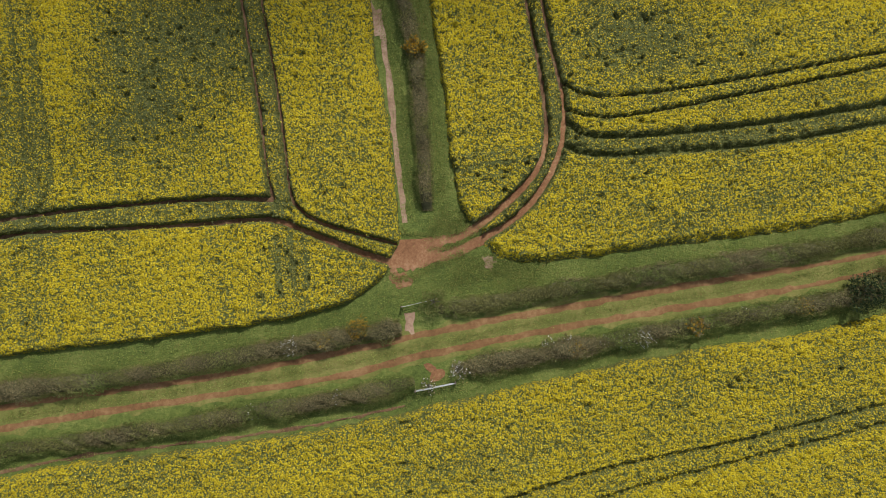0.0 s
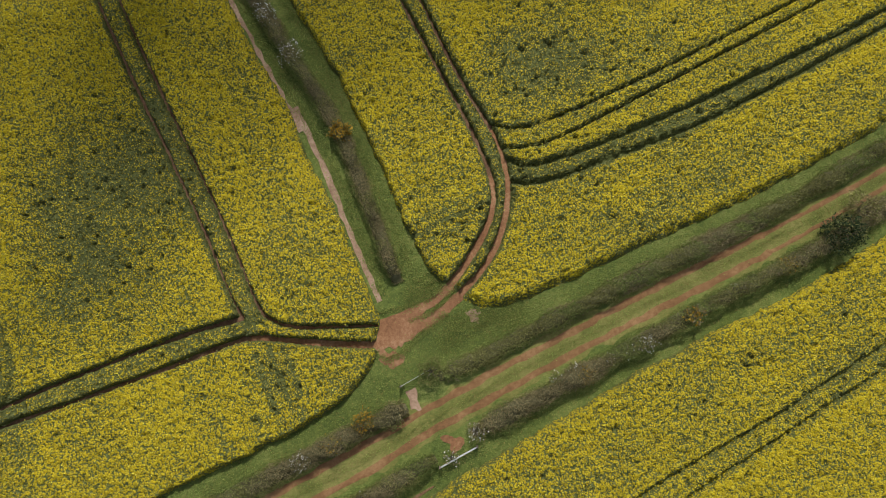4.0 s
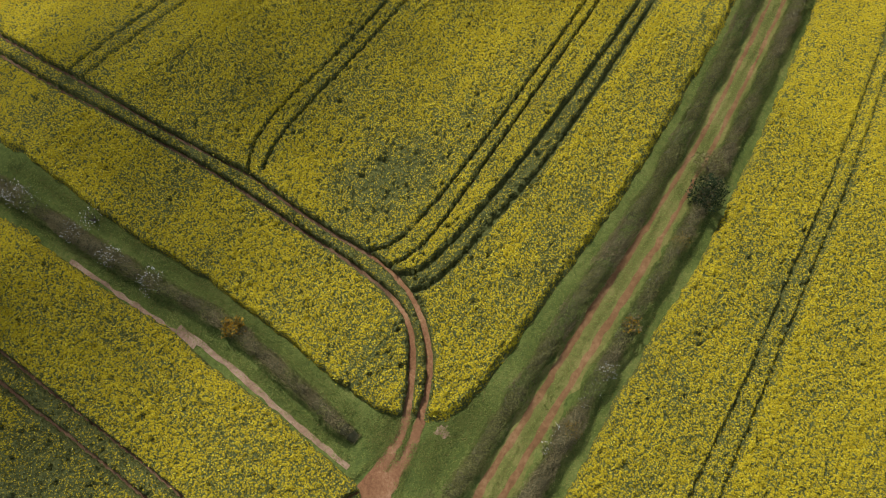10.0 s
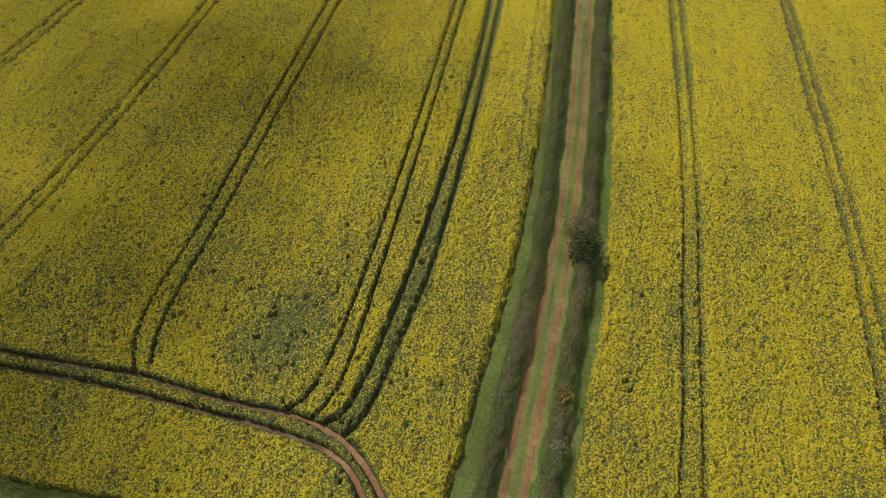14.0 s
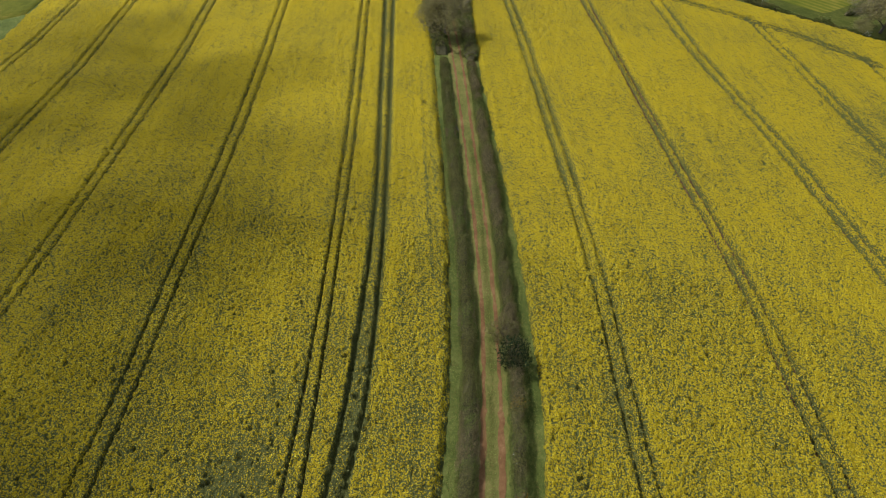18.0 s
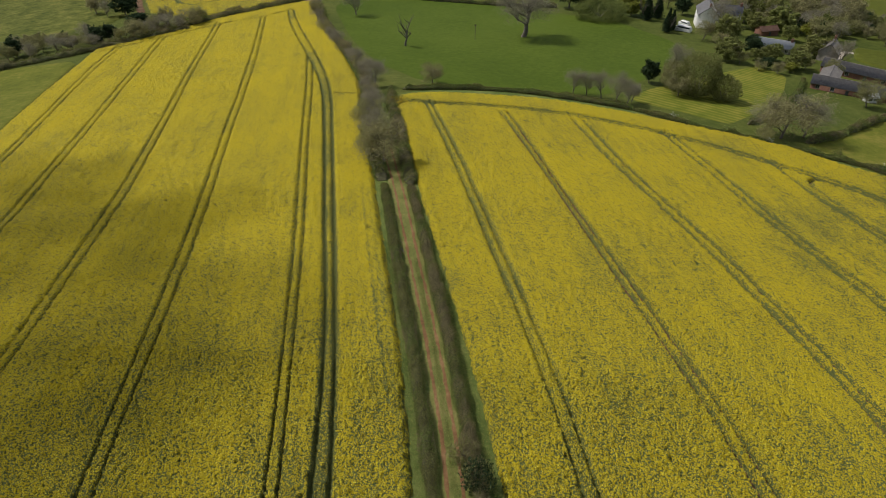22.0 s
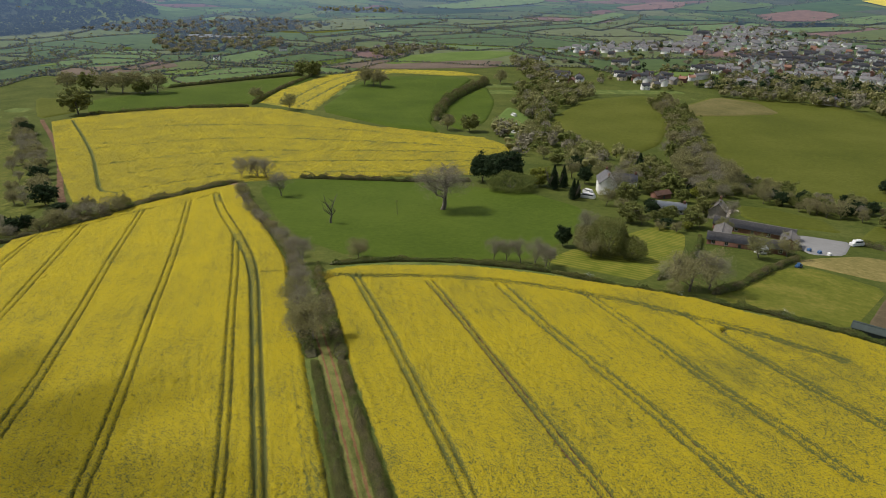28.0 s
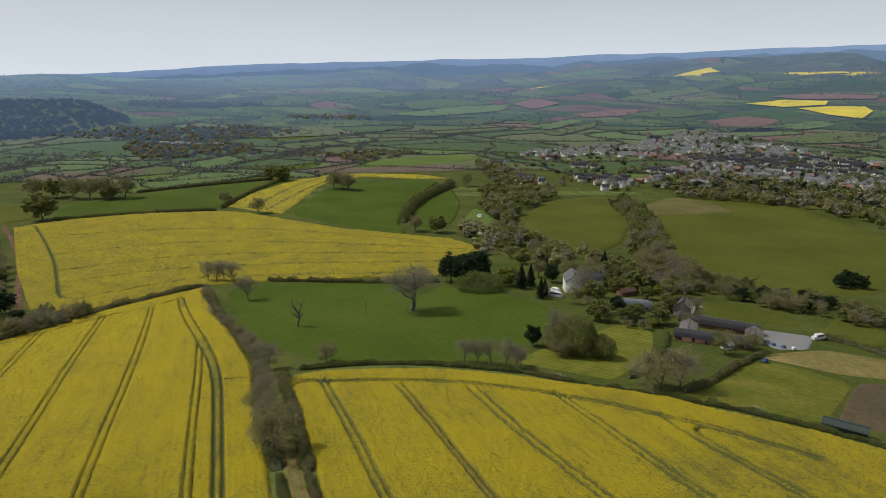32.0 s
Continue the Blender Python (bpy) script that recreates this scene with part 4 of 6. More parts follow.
for _k, (_x, _y) in enumerate([(13.2, -5.3), (11, -5.7), (17, -5.4), (18.6, -5.2), (-1.5, -10), (-20.2, -12.8), (-11, -11.2), (19.5, -4.9), (32, -2.4), (-6.2, 48), (-7.6, 43), (-9.9, 54), (-10.8, 58)]):
    bush(_x, _y, 1.5 if _k < 9 else 2.4, 1.2 if _k < 9 else 2.3, ["blossom", "hedge_brown", "hedge_olive"], "thorn shrub dusted with white blossom", 40 + _k, 130, 0.11, group="blossoming shrubs")


# ---- trees ----
def grow(rng, h, spread_w, first, levels, n_thick, lean=0.0):
    """Trunk, limbs and twig ends of a tree of height h; returns wood tubes and the places where twigs end."""
    wood, ends = [], []

    def branch(base, way, length, r, lev):
        n = 4
        ring, p, d = [], np.array(base, float), np.array(way, float)
        for i in range(n + 1):
            ring.append((p.copy(), max(0.012, r * (1 - 0.55 * i / n))))
            if i < n:
                d = d + rng.normal(size=3) * 0.14 + np.array((0, 0, 0.06))
                d /= np.linalg.norm(d)
                p = p + d * length / n
        wood.append((ring, lev))
        if lev >= levels:
            ends.extend([q for q, _ in ring[2:]])
            return
        kids = (6, 5, 4)[min(lev, 2)]
        for k in range(kids):
            s = (first if lev == 0 else 0.3) + (1 - (first if lev == 0 else 0.3)) * (k + rng.uniform(0.2, 0.9)) / kids
            q, _ = ring[min(n, int(s * n + 0.5))]
            a = rng.uniform(0, 2 * math.pi)
            out = np.array((math.cos(a), math.sin(a), 0)) * spread_w
            nd = d * 0.55 + out + np.array((0, 0, 0.35))
            branch(q, nd / np.linalg.norm(nd), length * rng.uniform(0.5, 0.72), r * 0.5, lev + 1)
    branch((0, 0, -0.3), (lean, 0, 1), h * 0.55, h * (0.036 if n_thick else 0.022), 0)
    return wood, np.array(ends)


PROTO = {}
TREES = {  # kind: height, spread, first limb, levels, leaf material, leaves, leaf size, twigs per end, label
    "oak": (16, 0.95, 0.35, 3, "twig", 8000, 0.16, 4, "large bare spreading oak tree with grey-brown twigs"),
    "bare": (10, 0.7, 0.2, 3, "twig", 5500, 0.12, 3, "bare grey-brown deciduous tree without leaves"),
    "bud": (9, 0.75, 0.2, 3, "budding", 6500, 0.115, 2, "budding olive-brown deciduous tree"),
    "leafy": (9, 0.8, 0.2, 2, "fresh", 5000, 0.2, 1, "broad tree in fresh green spring leaf"),
    "dark": (9, 0.6, 0.1, 2, "evergreen", 4600, 0.22, 1, "dense dark evergreen tree"),
    "lime": (8, 0.7, 0.2, 2, "lime", 4500, 0.17, 1, "yellow-green tree in new leaf"),
    "dead": (11, 0.8, 0.35, 2, "twig", 0, 0.1, 0, "dead standing tree with bare grey broken limbs"),
    "conifer": (13, 0.3, 0.05, 2, "evergreen", 4500, 0.23, 1, "tall narrow dark green conifer"),
}


def tree(kind, x, y, h, label="", group="", variant=0, width=1.0, name="tree"):
    """One tree of a kind; later ones of the same variant are turned and scaled copies."""
    H, spread_w, first, levels, leaf_m, n_leaf, leaf_s, n_twig, lab = TREES[kind]
    key = (kind, variant)
    rot = (x * 37 + y * 91) % 360
    s = h / H
    at = pose(x, y, float(land(x, y)), 0, 0, rot) @ Matrix.Diagonal((s * width, s * width, s, 1))
    if key in PROTO:
        ob = copy_thing(PROTO[key], at)
        ob.scale = (s * width, s * width, s)
        ob.location = (x, y, float(land(x, y)))
        ob.rotation_euler = (0, 0, radians(rot))
    else:
        rng = np.random.default_rng(abs(hash((len(kind), ord(kind[0]), ord(kind[-1]), variant))) % 99991)
        ob = new(name)
        ob.location, ob.rotation_euler, ob.scale = (x, y, float(land(x, y))), (0, 0, radians(rot)), (s * width, s * width, s)
        wood, ends = grow(rng, H, spread_w, first, levels, kind in ("dead", "oak"))
        zmax = max(ends[:, 2].max(), 0.1)
        k = H * 0.97 / zmax
        for nm, pick in (("trunk", lambda l: l == 0), ("branchwork", lambda l: l > 0)):
            V, F = [], []
            for ring, lev in wood:
                if pick(lev):
                    v, f = tube([(np.array(c) * k, r) for c, r in ring], 7 if lev == 0 else 5 if lev == 1 else 3)
                    F += [tuple(q + len(V) for q in ff) for ff in f]
                    V += v
            part(nm, mesh_of(nm, V, F, M["deadwood" if kind == "dead" else "bark"]), ob)
        E = ends * k
        if kind == "conifer":
            z = rng.uniform(0.06, 1, n_leaf) ** 0.8
            a = rng.uniform(0, 2 * math.pi, n_leaf)
            r = (1 - z) * H * 0.2 * rng.uniform(0.6, 1.15, n_leaf) * (1 + 0.3 * np.sin(z * 60)) + 0.1
            C = np.c_[np.cos(a) * r, np.sin(a) * r, z * H]
        elif n_leaf:
            # clumps of twigs: at the limb ends and over a lumpy dome
            n_c = 60
            d = rng.normal(size=(n_c, 3))
            full = kind in ("bud", "leafy", "dark", "lime")
            d[:, 2] = np.abs(d[:, 2]) * 1.1 - (0.75 if full else 0.35)
            d /= np.linalg.norm(d, axis=1)[:, None]
            dome = d * rng.uniform(0.55, 1.0, (n_c, 1)) * H * np.array((0.4, 0.4, 0.42 if full else 0.38)) + (0, 0, H * (0.53 if full else 0.58))
            mids = np.vstack([dome, E[rng.integers(0, len(E), 40)]])
            C = mids[rng.integers(0, len(mids), n_leaf)] + rng.normal(size=(n_leaf, 3)) * H * np.array((0.06, 0.06, 0.045))
            C[:, 2] = np.clip(C[:, 2], 0.3, H * 1.02)
        if n_leaf:
            lv, lf = leaves(C, leaf_s, rng)
            if kind in ("oak", "bare"):
                c = np.repeat(C, 4, 0)
                d = (lv - c)
                d[1::4] *= 0.3
                d[3::4] *= 0.3
                d[0::4] *= 2.2
                d[2::4] *= 2.2
                lv = c + d
            if kind in ("leafy", "dark", "lime") or (kind == "bud" and variant >= 20):
                r = H * (0.034 if kind == "bud" else 0.066)
                bv, bf = lumps(mids[:60], np.full((60, 3), r) * rng.uniform(0.7, 1.2, (60, 1)), rng)
                lv, lf = np.vstack([lv, bv]), np.vstack([lf, bf + len(lv)])
            elif kind == "conifer":
                z = np.linspace(0.1, 0.94, 14)
                bv, bf = lumps(np.c_[z * 0, z * 0, z * H], np.c_[(1.04 - z) * H * 0.17, (1.04 - z) * H * 0.17, z * 0 + H * 0.06], rng)
                lv, lf = np.vstack([lv, bv]), np.vstack([lf, bf + len(lv)])
            part("crown", mesh_of("crown", lv, lf, M[leaf_m]), ob)
        PROTO[key] = ob
    tagged(ob, label or lab, "tree", group)
    return ob

# ---- woods and single trees, near to far ----
def woods(poly, spacing, kinds, heights, seed, group):
    """Trees scattered inside an outline; kinds are picked in turn with some chance."""
    rng = np.random.default_rng(seed)
    poly = pts(poly) if isinstance(poly, str) else poly
    lo, hi = poly.min(0), poly.max(0)
    n = 0
    for gx in np.arange(lo[0], hi[0], spacing):
        for gy in np.arange(lo[1], hi[1], spacing):
            x, y = gx + rng.uniform(-0.45, 0.45) * spacing, gy + rng.uniform(-0.45, 0.45) * spacing
            if inside(np.array([x]), np.array([y]), poly)[0]:
                kind = kinds[rng.integers(len(kinds))]
                tree(kind, x, y, rng.uniform(*heights), group=group, variant=20 + int(rng.integers(2)), width=rng.uniform(0.9, 1.35))
                n += 1
    return n


_grow_tree = tree


def tree(kind, x, y, h, label="", group="", variant=0, width=1.0, name="tree"):
    """As above; variants from 20 on are lighter meshes for trees that stay far off."""
    if variant >= 20 and (kind, variant) not in PROTO:
        H, a, b, lev, m, n, s, tw, lab = TREES[kind]
        TREES[kind] = (H, a, b, min(lev, 2), m, int(n * 0.4), s * 1.6, tw, lab)
        ob = _grow_tree(kind, x, y, h, label, group, variant, width, name)
        TREES[kind] = (H, a, b, lev, m, n, s, tw, lab)
        return ob
    return _grow_tree(kind, x, y, h, label, group, variant, width, name)


# the lane end, beyond the rapeseed
tree("bud", 127, 26.5, 11.5, "big budding olive-brown tree over the lane", width=1.15)
tree("bud", 133, 30, 9.5, variant=1)
tree("bare", 142, 31, 9, width=1.1)
tree("bud", 150, 34.5, 9, variant=1, width=1.1)
tree("bare", 160, 35, 8.5, variant=1)
tree("bare", 168, 37, 7)
tree("bare", 190, 40.5, 9.5, "bare dark tree rising over the lane hedge", variant=1, width=1.1)
for _k, (_x, _y) in enumerate([(176, 38.5), (183, 41), (200, 45.5), (208, 48.5), (216, 52), (225, 56), (234, 61), (246, 66.5), (258, 72), (268, 77), (280, 82), (294, 88), (310, 92), (322, 96)]):
    tree("bare" if _k % 3 else "bud", _x, _y, 5.2 + 1.8 * ((_k * 7) % 5) / 4, group="lane-side trees", variant=_k % 2, width=1.25)
hedge(pts("120,25 135,30.2 160,36.5 190,42.5 220,53 250,66.5 280,80 310,91 338,101"), 4.0, 2.4, BROWN, "overgrown brown hedge along the sunken lane", 0.156, 156, 31, gap_noise=0.6)
hedge(pts("118,18.5 135,22.5 155,27.5 172,32.5 184,34"), 3.0, 2.2, OLIVE, "overgrown hedge at the end of the lane", 0.132, 182, 32, gap_noise=0.6)
bush(171, 30.5, 5.5, 2.6, ["gorse", "hedge_olive", "lime"], "low yellowish bramble bush at the field corner", 61, 1200, 0.14)

# pasture trees
tree("dead", 249, 40, 12.5)
tree("oak", 271, -6, 21, width=1.5)
tree("bare", 309, 73, 13.5, "bare grey-brown tree on the edge of the pasture", variant=1, width=1.1)
for _k, (_x, _y) in enumerate(((172, -47), (163, -60), (159, -68), (153, -84), (147, -93), (137, -106))):
    bush(_x, _y, 2.6 + (_k % 3) * 0.8, 1.7 + (_k % 2) * 0.5, [["blossom", "hedge_green"], ["hedge_green", "hedge_olive"]][_k % 2], ["white-blossomed blackthorn bush in the hedge", "low green bramble bush in the hedge"][_k % 2], 80 + _k, 500, 0.13, group="hedge bushes")
for _x, _y in ((358, 106), (357, 101), (356, 96), (352, 90)):
    tree("bare", _x, _y, 13, group="trees at the gateway", width=0.95)
tree("bud", 195, 23, 7.2, "rounded olive-brown shrub tree in the hedge", variant=1, width=1.35)
for _x, _y, _h in ((191, -21, 8.5), (190, -25, 8), (187.5, -29, 9), (184, -33, 9.5), (182, -36, 8), (186, -38, 6)):
    tree("bare", _x, _y, _h, group="hedge trees beside the rapeseed", variant=1, width=0.9)
tree("dark", 210, -47, 8.2, "round dark holly tree", width=0.9)
tree("bare", 212, -56, 13.5, width=0.8)
bush(200, -60, 14, 12.5, ["hedge_olive", "hedge_olive", "fresh"], "broad domed olive-green tree beside the mown lawn", 71, 14000, 0.2, "tree", "tree", ragged=0.35)
bush(196, -67, 9, 7.5, ["fresh", "hedge_olive"], "rounded olive-green shrub beside the lawn", 72, 6000, 0.19, ragged=0.4)
bush(205, -54, 8.5, 9, ["budding", "hedge_olive"], "tall olive-brown shrub beside the lawn", 73, 6000, 0.18, ragged=0.5)
tree("bud", 197, -54, 7.8, variant=1, width=1.4)
tree("bud", 164, -74, 12.5, "wide budding brown tree in the field hedge", variant=1, width=1.45)
tree("bare", 168, -71, 9, variant=0, width=1.5)
tree("bare", 167, -81, 11, variant=1, width=1.4)
tree("bud", 160, -68, 4.5, variant=1, width=1.4)

# garden and farm trees
for _x, _y, _h in ((333, -249, 9), (339, -258, 10), (334, -259, 8.5), (332, -261, 8)):
    tree("dark", _x, _y, _h, "dark evergreen tree at the foot of the olive field", "field-edge evergreens", width=1.2)
for _x, _y, _h, _w in ((338, -29, 16, 1.1), (333, -36, 17, 1.2), (341, -44, 17.5, 1.1), (348, -38, 15, 1.1)):
    tree("dark", _x, _y, _h, "tall dark evergreen at the pasture edge", "evergreens", width=_w)
bush(317, -42, 24, 8.5, ["fresh", "hedge_green", "fresh"], "long rounded pale green laurel bush", 63, 12000, 0.24, ragged=0.5)
tree("lime", 328, -58, 10.5, "bright yellow-green tree beside the laurel", width=1.3)
for _x, _y, _h in ((319, -64, 13), (324, -70, 12), (295, -69, 10.5), (300, -72, 9)):
    tree("conifer", _x, _y, _h, group="conifers", width=1.2)
tree("conifer", 351, -118, 15, width=1.3)
tree("bare", 300, -92, 14, "bare brown tree in front of the white farmhouse", width=1.1)
for _k, (_kd, _x, _y, _h, _w) in enumerate([
        ("leafy", 281, -90, 12.5, 1.1), ("leafy", 251, -83, 9, 1.3), ("bud", 284, -82, 9, 1.1), ("dark", 262, -96, 7.5, 1.1), ("leafy", 257, -102, 7, 1.3), ("leafy", 246, -107, 7.5, 1.3),
        ("bud", 238, -117, 7, 1.1), ("leafy", 270, -122, 9, 1.2), ("bud", 205, -115, 9, 1.2), ("bud", 209, -127, 8, 1.2), ("bare", 260, -129, 10, 1.0), ("leafy", 312, -112, 8, 1.3),
        ("lime", 342, -128, 7, 1.2), ("bare", 330, -100, 11, 1.1), ("bud", 345, -95, 12, 1.1), ("leafy", 320, -128, 8, 1.3), ("dark", 335, -84, 10, 1.0), ("bud", 350, -80, 11, 1.2), ("leafy", 296, -122, 7, 1.3), ("bud", 240, -92, 4, 1.4)]):
    tree(_kd, _x, _y, _h, group="farm garden trees", variant=_k % 2, width=_w)
# shrubs crowding the farm gardens
for _k, (_kd, _x, _y, _h) in enumerate([("leafy", 264.5, -88.7, 6.5), ("bud", 248.3, -87.5, 5.5), ("leafy", 255.2, -95.1, 5), ("dark", 243.8, -95.4, 4.5), ("bud", 237, -97.5, 4.5), ("lime", 241.5, -103.3, 4), ("leafy", 262.3, -114.3, 6), ("bud", 248.3, -111.6, 5), ("leafy", 345.2, -129.8, 7), ("bud", 329.7, -120.1, 6), ("leafy", 333.8, -130.1, 6.5), ("dark", 325.8, -132.1, 6), ("bud", 344.2, -144, 7.5), ("lime", 305.6, -133.2, 7), ("leafy", 316.6, -140.5, 7), ("bud", 314.8, -145.6, 7), ("leafy", 325.8, -111, 7), ("bud", 349.1, -111.9, 9), ("leafy", 310.6, -150.3, 6.5), ("dark", 277.1, -100.4, 5.5), ("bud", 275.1, -86.3, 6), ("lime", 281.6, -128.4, 6)]):
    tree(_kd, _x, _y, _h, group="farm garden shrubs", variant=_k % 2, width=1.35)
hedge(pts("188,31.5 191,12 189,-6 186,-17 181,-30 178,-37"), 2.2, 1.5, GREEN, "dark green hedge between rapeseed and pasture", 0.144, 208, 33, gap_noise=0.5)
hedge(pts("178,-37 170,-48 161,-62 157,-71 150,-88 141,-99 130,-114 118,-128"), 1.9, 1.25, GREEN, "scrubby olive hedge with pale blossom below the rapeseed", 0.144, 208, 34, gap_noise=0.7)
hedge(pts("354,73 343,32 336,1 337,-23"), 2.4, 2.2, BROWN, "brown hedge along the pasture", 0.18, 156, 35, gap_noise=0.6)
hedge(pts("162,-80 168,-89 183,-104 201,-123 206,-130"), 2.4, 2.0, OLIVE, "scrubby hedge beside the paddock", 0.144, 182, 36, gap_noise=0.6)
hedge(pts("173,-68 186,-80 207,-93 218,-99"), 1.8, 1.6, GREEN, "garden hedge beside the lawn", 0.132, 182, 37)
hedge(pts("258,161 284,152 305,136 336,111 349,107"), 5.0, 2.6, BROWN, "thick brown hedge at the rapeseed's far edge", 0.216, 156, 38, gap_noise=0.6)
hedge(pts("616,320 644,248 654,178"), 3.5, 3.2, OLIVE, "dark hedge on the far rise", 0.33, 60, 39)
hedge(pts("787,307 835,249 888,167"), 4, 3.5, OLIVE, "dark hedge across far pasture", 0.385, 54, 40)
hedge(pts("664,177 768,172 898,146"), 4, 3.5, BROWN, "brown hedge beside the far yellow field", 0.385, 54, 41)
hedge(pts("563,-7 642,-13 727,-37 806,-70"), 9, 7, OLIVE, "wide overgrown hedge curving round a bowl of pasture", 0.44, 120, 42, gap_noise=0.6)
hedge(pts("218,-99 232,-105"), 1.6, 1.4, GREEN, "garden hedge by the barn", 0.12, 182, 43)
for _x, _y, _h in ((624, 331, 27), (767, 412, 24), (764, 386, 24), (753, 362, 25), (751, 343, 25), (757, 327, 26), (747, 304, 26), (740, 318, 18), (631, 134, 17), (693, 179, 15), (521, -15, 14), (514, -33, 15), (805, -87, 18), (880, 165, 20), (870, 150, 22)):
    tree("bud" if _x % 2 else "leafy", _x, _y, _h, group="field trees", variant=20, width=1.2)
for _x, _y, _h in ((794, 76, 24), (786, 64, 22), (780, 56, 23)):
    tree("bud", _x, _y, _h, "budding brown tree on the far rise", "three trees on the rise", 20, 1.1)
woods("688,-246 625,-241 490,-207 368,-170 323,-169 330,-137 405,-150 540,-205 640,-215", 12.5, ["bud", "bare", "bud", "leafy"], (9, 15), 4, "wooded stream side")
woods("358,-171 330,-185 307,-203 295,-217 264,-195 274,-183 293,-166 319,-153", 6, ["bud", "bare", "leafy", "bud", "dark"], (4.5, 8.5), 5, "scrub by the farm")
woods("289,-216 276,-232 247,-208 253,-193", 6, ["bud", "leafy", "bare"], (4, 7.5), 6, "scrub by the farm")
hedge(pts("236,-167 226,-176 211,-181 202,-184"), 3.0, 2.4, GREEN, "bushy green hedge above the hay strip", 0.144, 150, 45, gap_noise=0.6)
woods("220,199 236,183 251,167 266,154 283,144 298,136 306,146 290,160 276,174 262,190 246,208 236,216", 6.8, ["bare", "bud", "bare", "bud", "dark"], (5, 9), 7, "thicket beyond the rapeseed")
hedge(pts("214,204 223,196 236,182 251,167 266,154 282,144"), 5.0, 2.6, BROWN, "overgrown brown scrub hedge at the rapeseed's corner", 0.17, 140, 46, gap_noise=0.7)
for _k, (_x, _y) in enumerate([(560, 352), (546, 340), (528, 326), (506, 314), (488, 300), (470, 288), (452, 276), (432, 264), (412, 252), (392, 240), (374, 230), (356, 219), (340, 210), (326, 202), (312, 192)]):
    tree(("bare", "bud", "dark", "bud")[_k % 4], _x, _y - 1, 8 + (_k * 5) % 6, group="trees along the hill track", variant=20, width=1.3)
woods("552,330 520,312 470,284 400,246 330,206 300,188 296,200 390,256 460,296 540,340", 12, ["bare", "bud", "bud"], (7, 12), 8, "trees along the hill track")
woods("356,-138 372,-172 345,-185 325,-172 318,-150 335,-135", 10, ["bud", "leafy", "bare"], (5, 9), 10, "scrub by the farm")

woods("425,-64 367,-86 352,-129 327,-152 287,-148 300,-130 328,-110 345,-104 371,-97 414,-74", 10, ["bud", "bare", "leafy", "bud", "dark", "bare"], (7, 12), 11, "wood behind the farm")

# ---- fields, lawn and paddocks beyond the crops ----
drape("valley_meadow", pts("175,200 110,60 188,32 191,-10 178,-40 150,-88 100,-160 420,-520 820,-640 980,-400 990,0 1000,420 820,560 560,420 300,230"), M["meadow"], 0.03, 60, 8, label="rough dark green meadows falling into the valley")
drape("pasture", pts("326,88 349,85 342,1 322,-25 314,-48 281,-67 267,-70 220,-51 191,-31 191,-17 197,26 222,46 262,65"), M["pasture"], 0.08, 10, label="smooth deep green grazed pasture")


def lawn_material():
    m, nt, p = start("mown_lawn", 0.95, 0.1)
    g = nt.nodes.new("ShaderNodeNewGeometry")
    mp_ = nt.nodes.new("ShaderNodeMapping")
    mp_.inputs["Rotation"].default_value = (0, 0, radians(35))
    nt.links.new(g.outputs["Position"], mp_.inputs["Vector"])
    w = nt.nodes.new("ShaderNodeTexWave")
    w.inputs["Scale"].default_value, w.inputs["Distortion"].default_value = 0.13, 0.6
    nt.links.new(mp_.outputs["Vector"], w.inputs["Vector"])
    f = calc(nt, "ADD", calc(nt, "MULTIPLY", w.outputs["Fac"], 0.2), calc(nt, "MULTIPLY", noise_fac(nt, 0.2, 6, 0.65), 0.8))
    nt.links.new(ramp(nt, f, [(0.32, (0.095, 0.12, 0.013)), (0.5, (0.135, 0.15, 0.018)), (0.7, (0.22, 0.2, 0.035))]), p.inputs["Base Color"])
    return m


drape("lawn", pts("191,-38 203,-47 219,-63 234,-79 248,-95 234,-100 216,-93 199,-85 185,-74 172,-63 175,-57 179,-52 186,-40"), lawn_material(), 0.08, 10, label="mown lawn with pale yellow-green stripes", category="lawn")
drape("paddock", pts("158,-79 168,-84 184,-104 196,-122 195,-130 177,-142 143,-109 142,-96 149,-87"), M["rough_grass"], 0.08, 10, label="short yellowing grass paddock")
drape("hay_strip", pts("203,-124 210,-140 216,-160 205,-181 184,-163 186,-146 197,-132"), M["tan"], 0.12, 8, label="strip of dry tan mown grass")
drape("riding_arena", pts("178,-144 179,-157 137,-126 143,-112"), M["earth"], 0.12, 8, label="bare brown earth exercise arena", category="arena")
drape("yard", pts("230,-139 243,-150 235,-168 215,-152 214,-139"), M["concrete"], 0.12, 8, label="pale grey concrete farm yard", category="yard")
ribbon("farm_drive", pts("258,-126 266,-130 276,-135 284,-141 281,-146 271,-146 261,-151"), 3.4, M["gravel"], 0.14, 1.0, tagged(new("farm_drive"), "pale curving gravel farm drive", "drive", kind="structure"), 0.2, 15)
ribbon("hill_track", pts("600,352 585,343 499,287 427,245 356,208 315,185 300,176"), 3.6, M["rut"], 0.25, 2.0, tagged(new("hill_track"), "brown bare farm track along the far field", "track", kind="structure"), 0.3, 16)
drape("gateway_soil", pts("338,104 344,100 346,106 340,110"), M["drysoil"], 0.2, 5, label="bare earth in a field gateway", category="soil")
drape("weedy_field", pts("236,214 264,194 288,190 318,192 340,205 459,272 566,342 538,386 425,350 324,300 230,262"), M["weeds"], 0.3, 12, label="rough weedy yellow-green field")
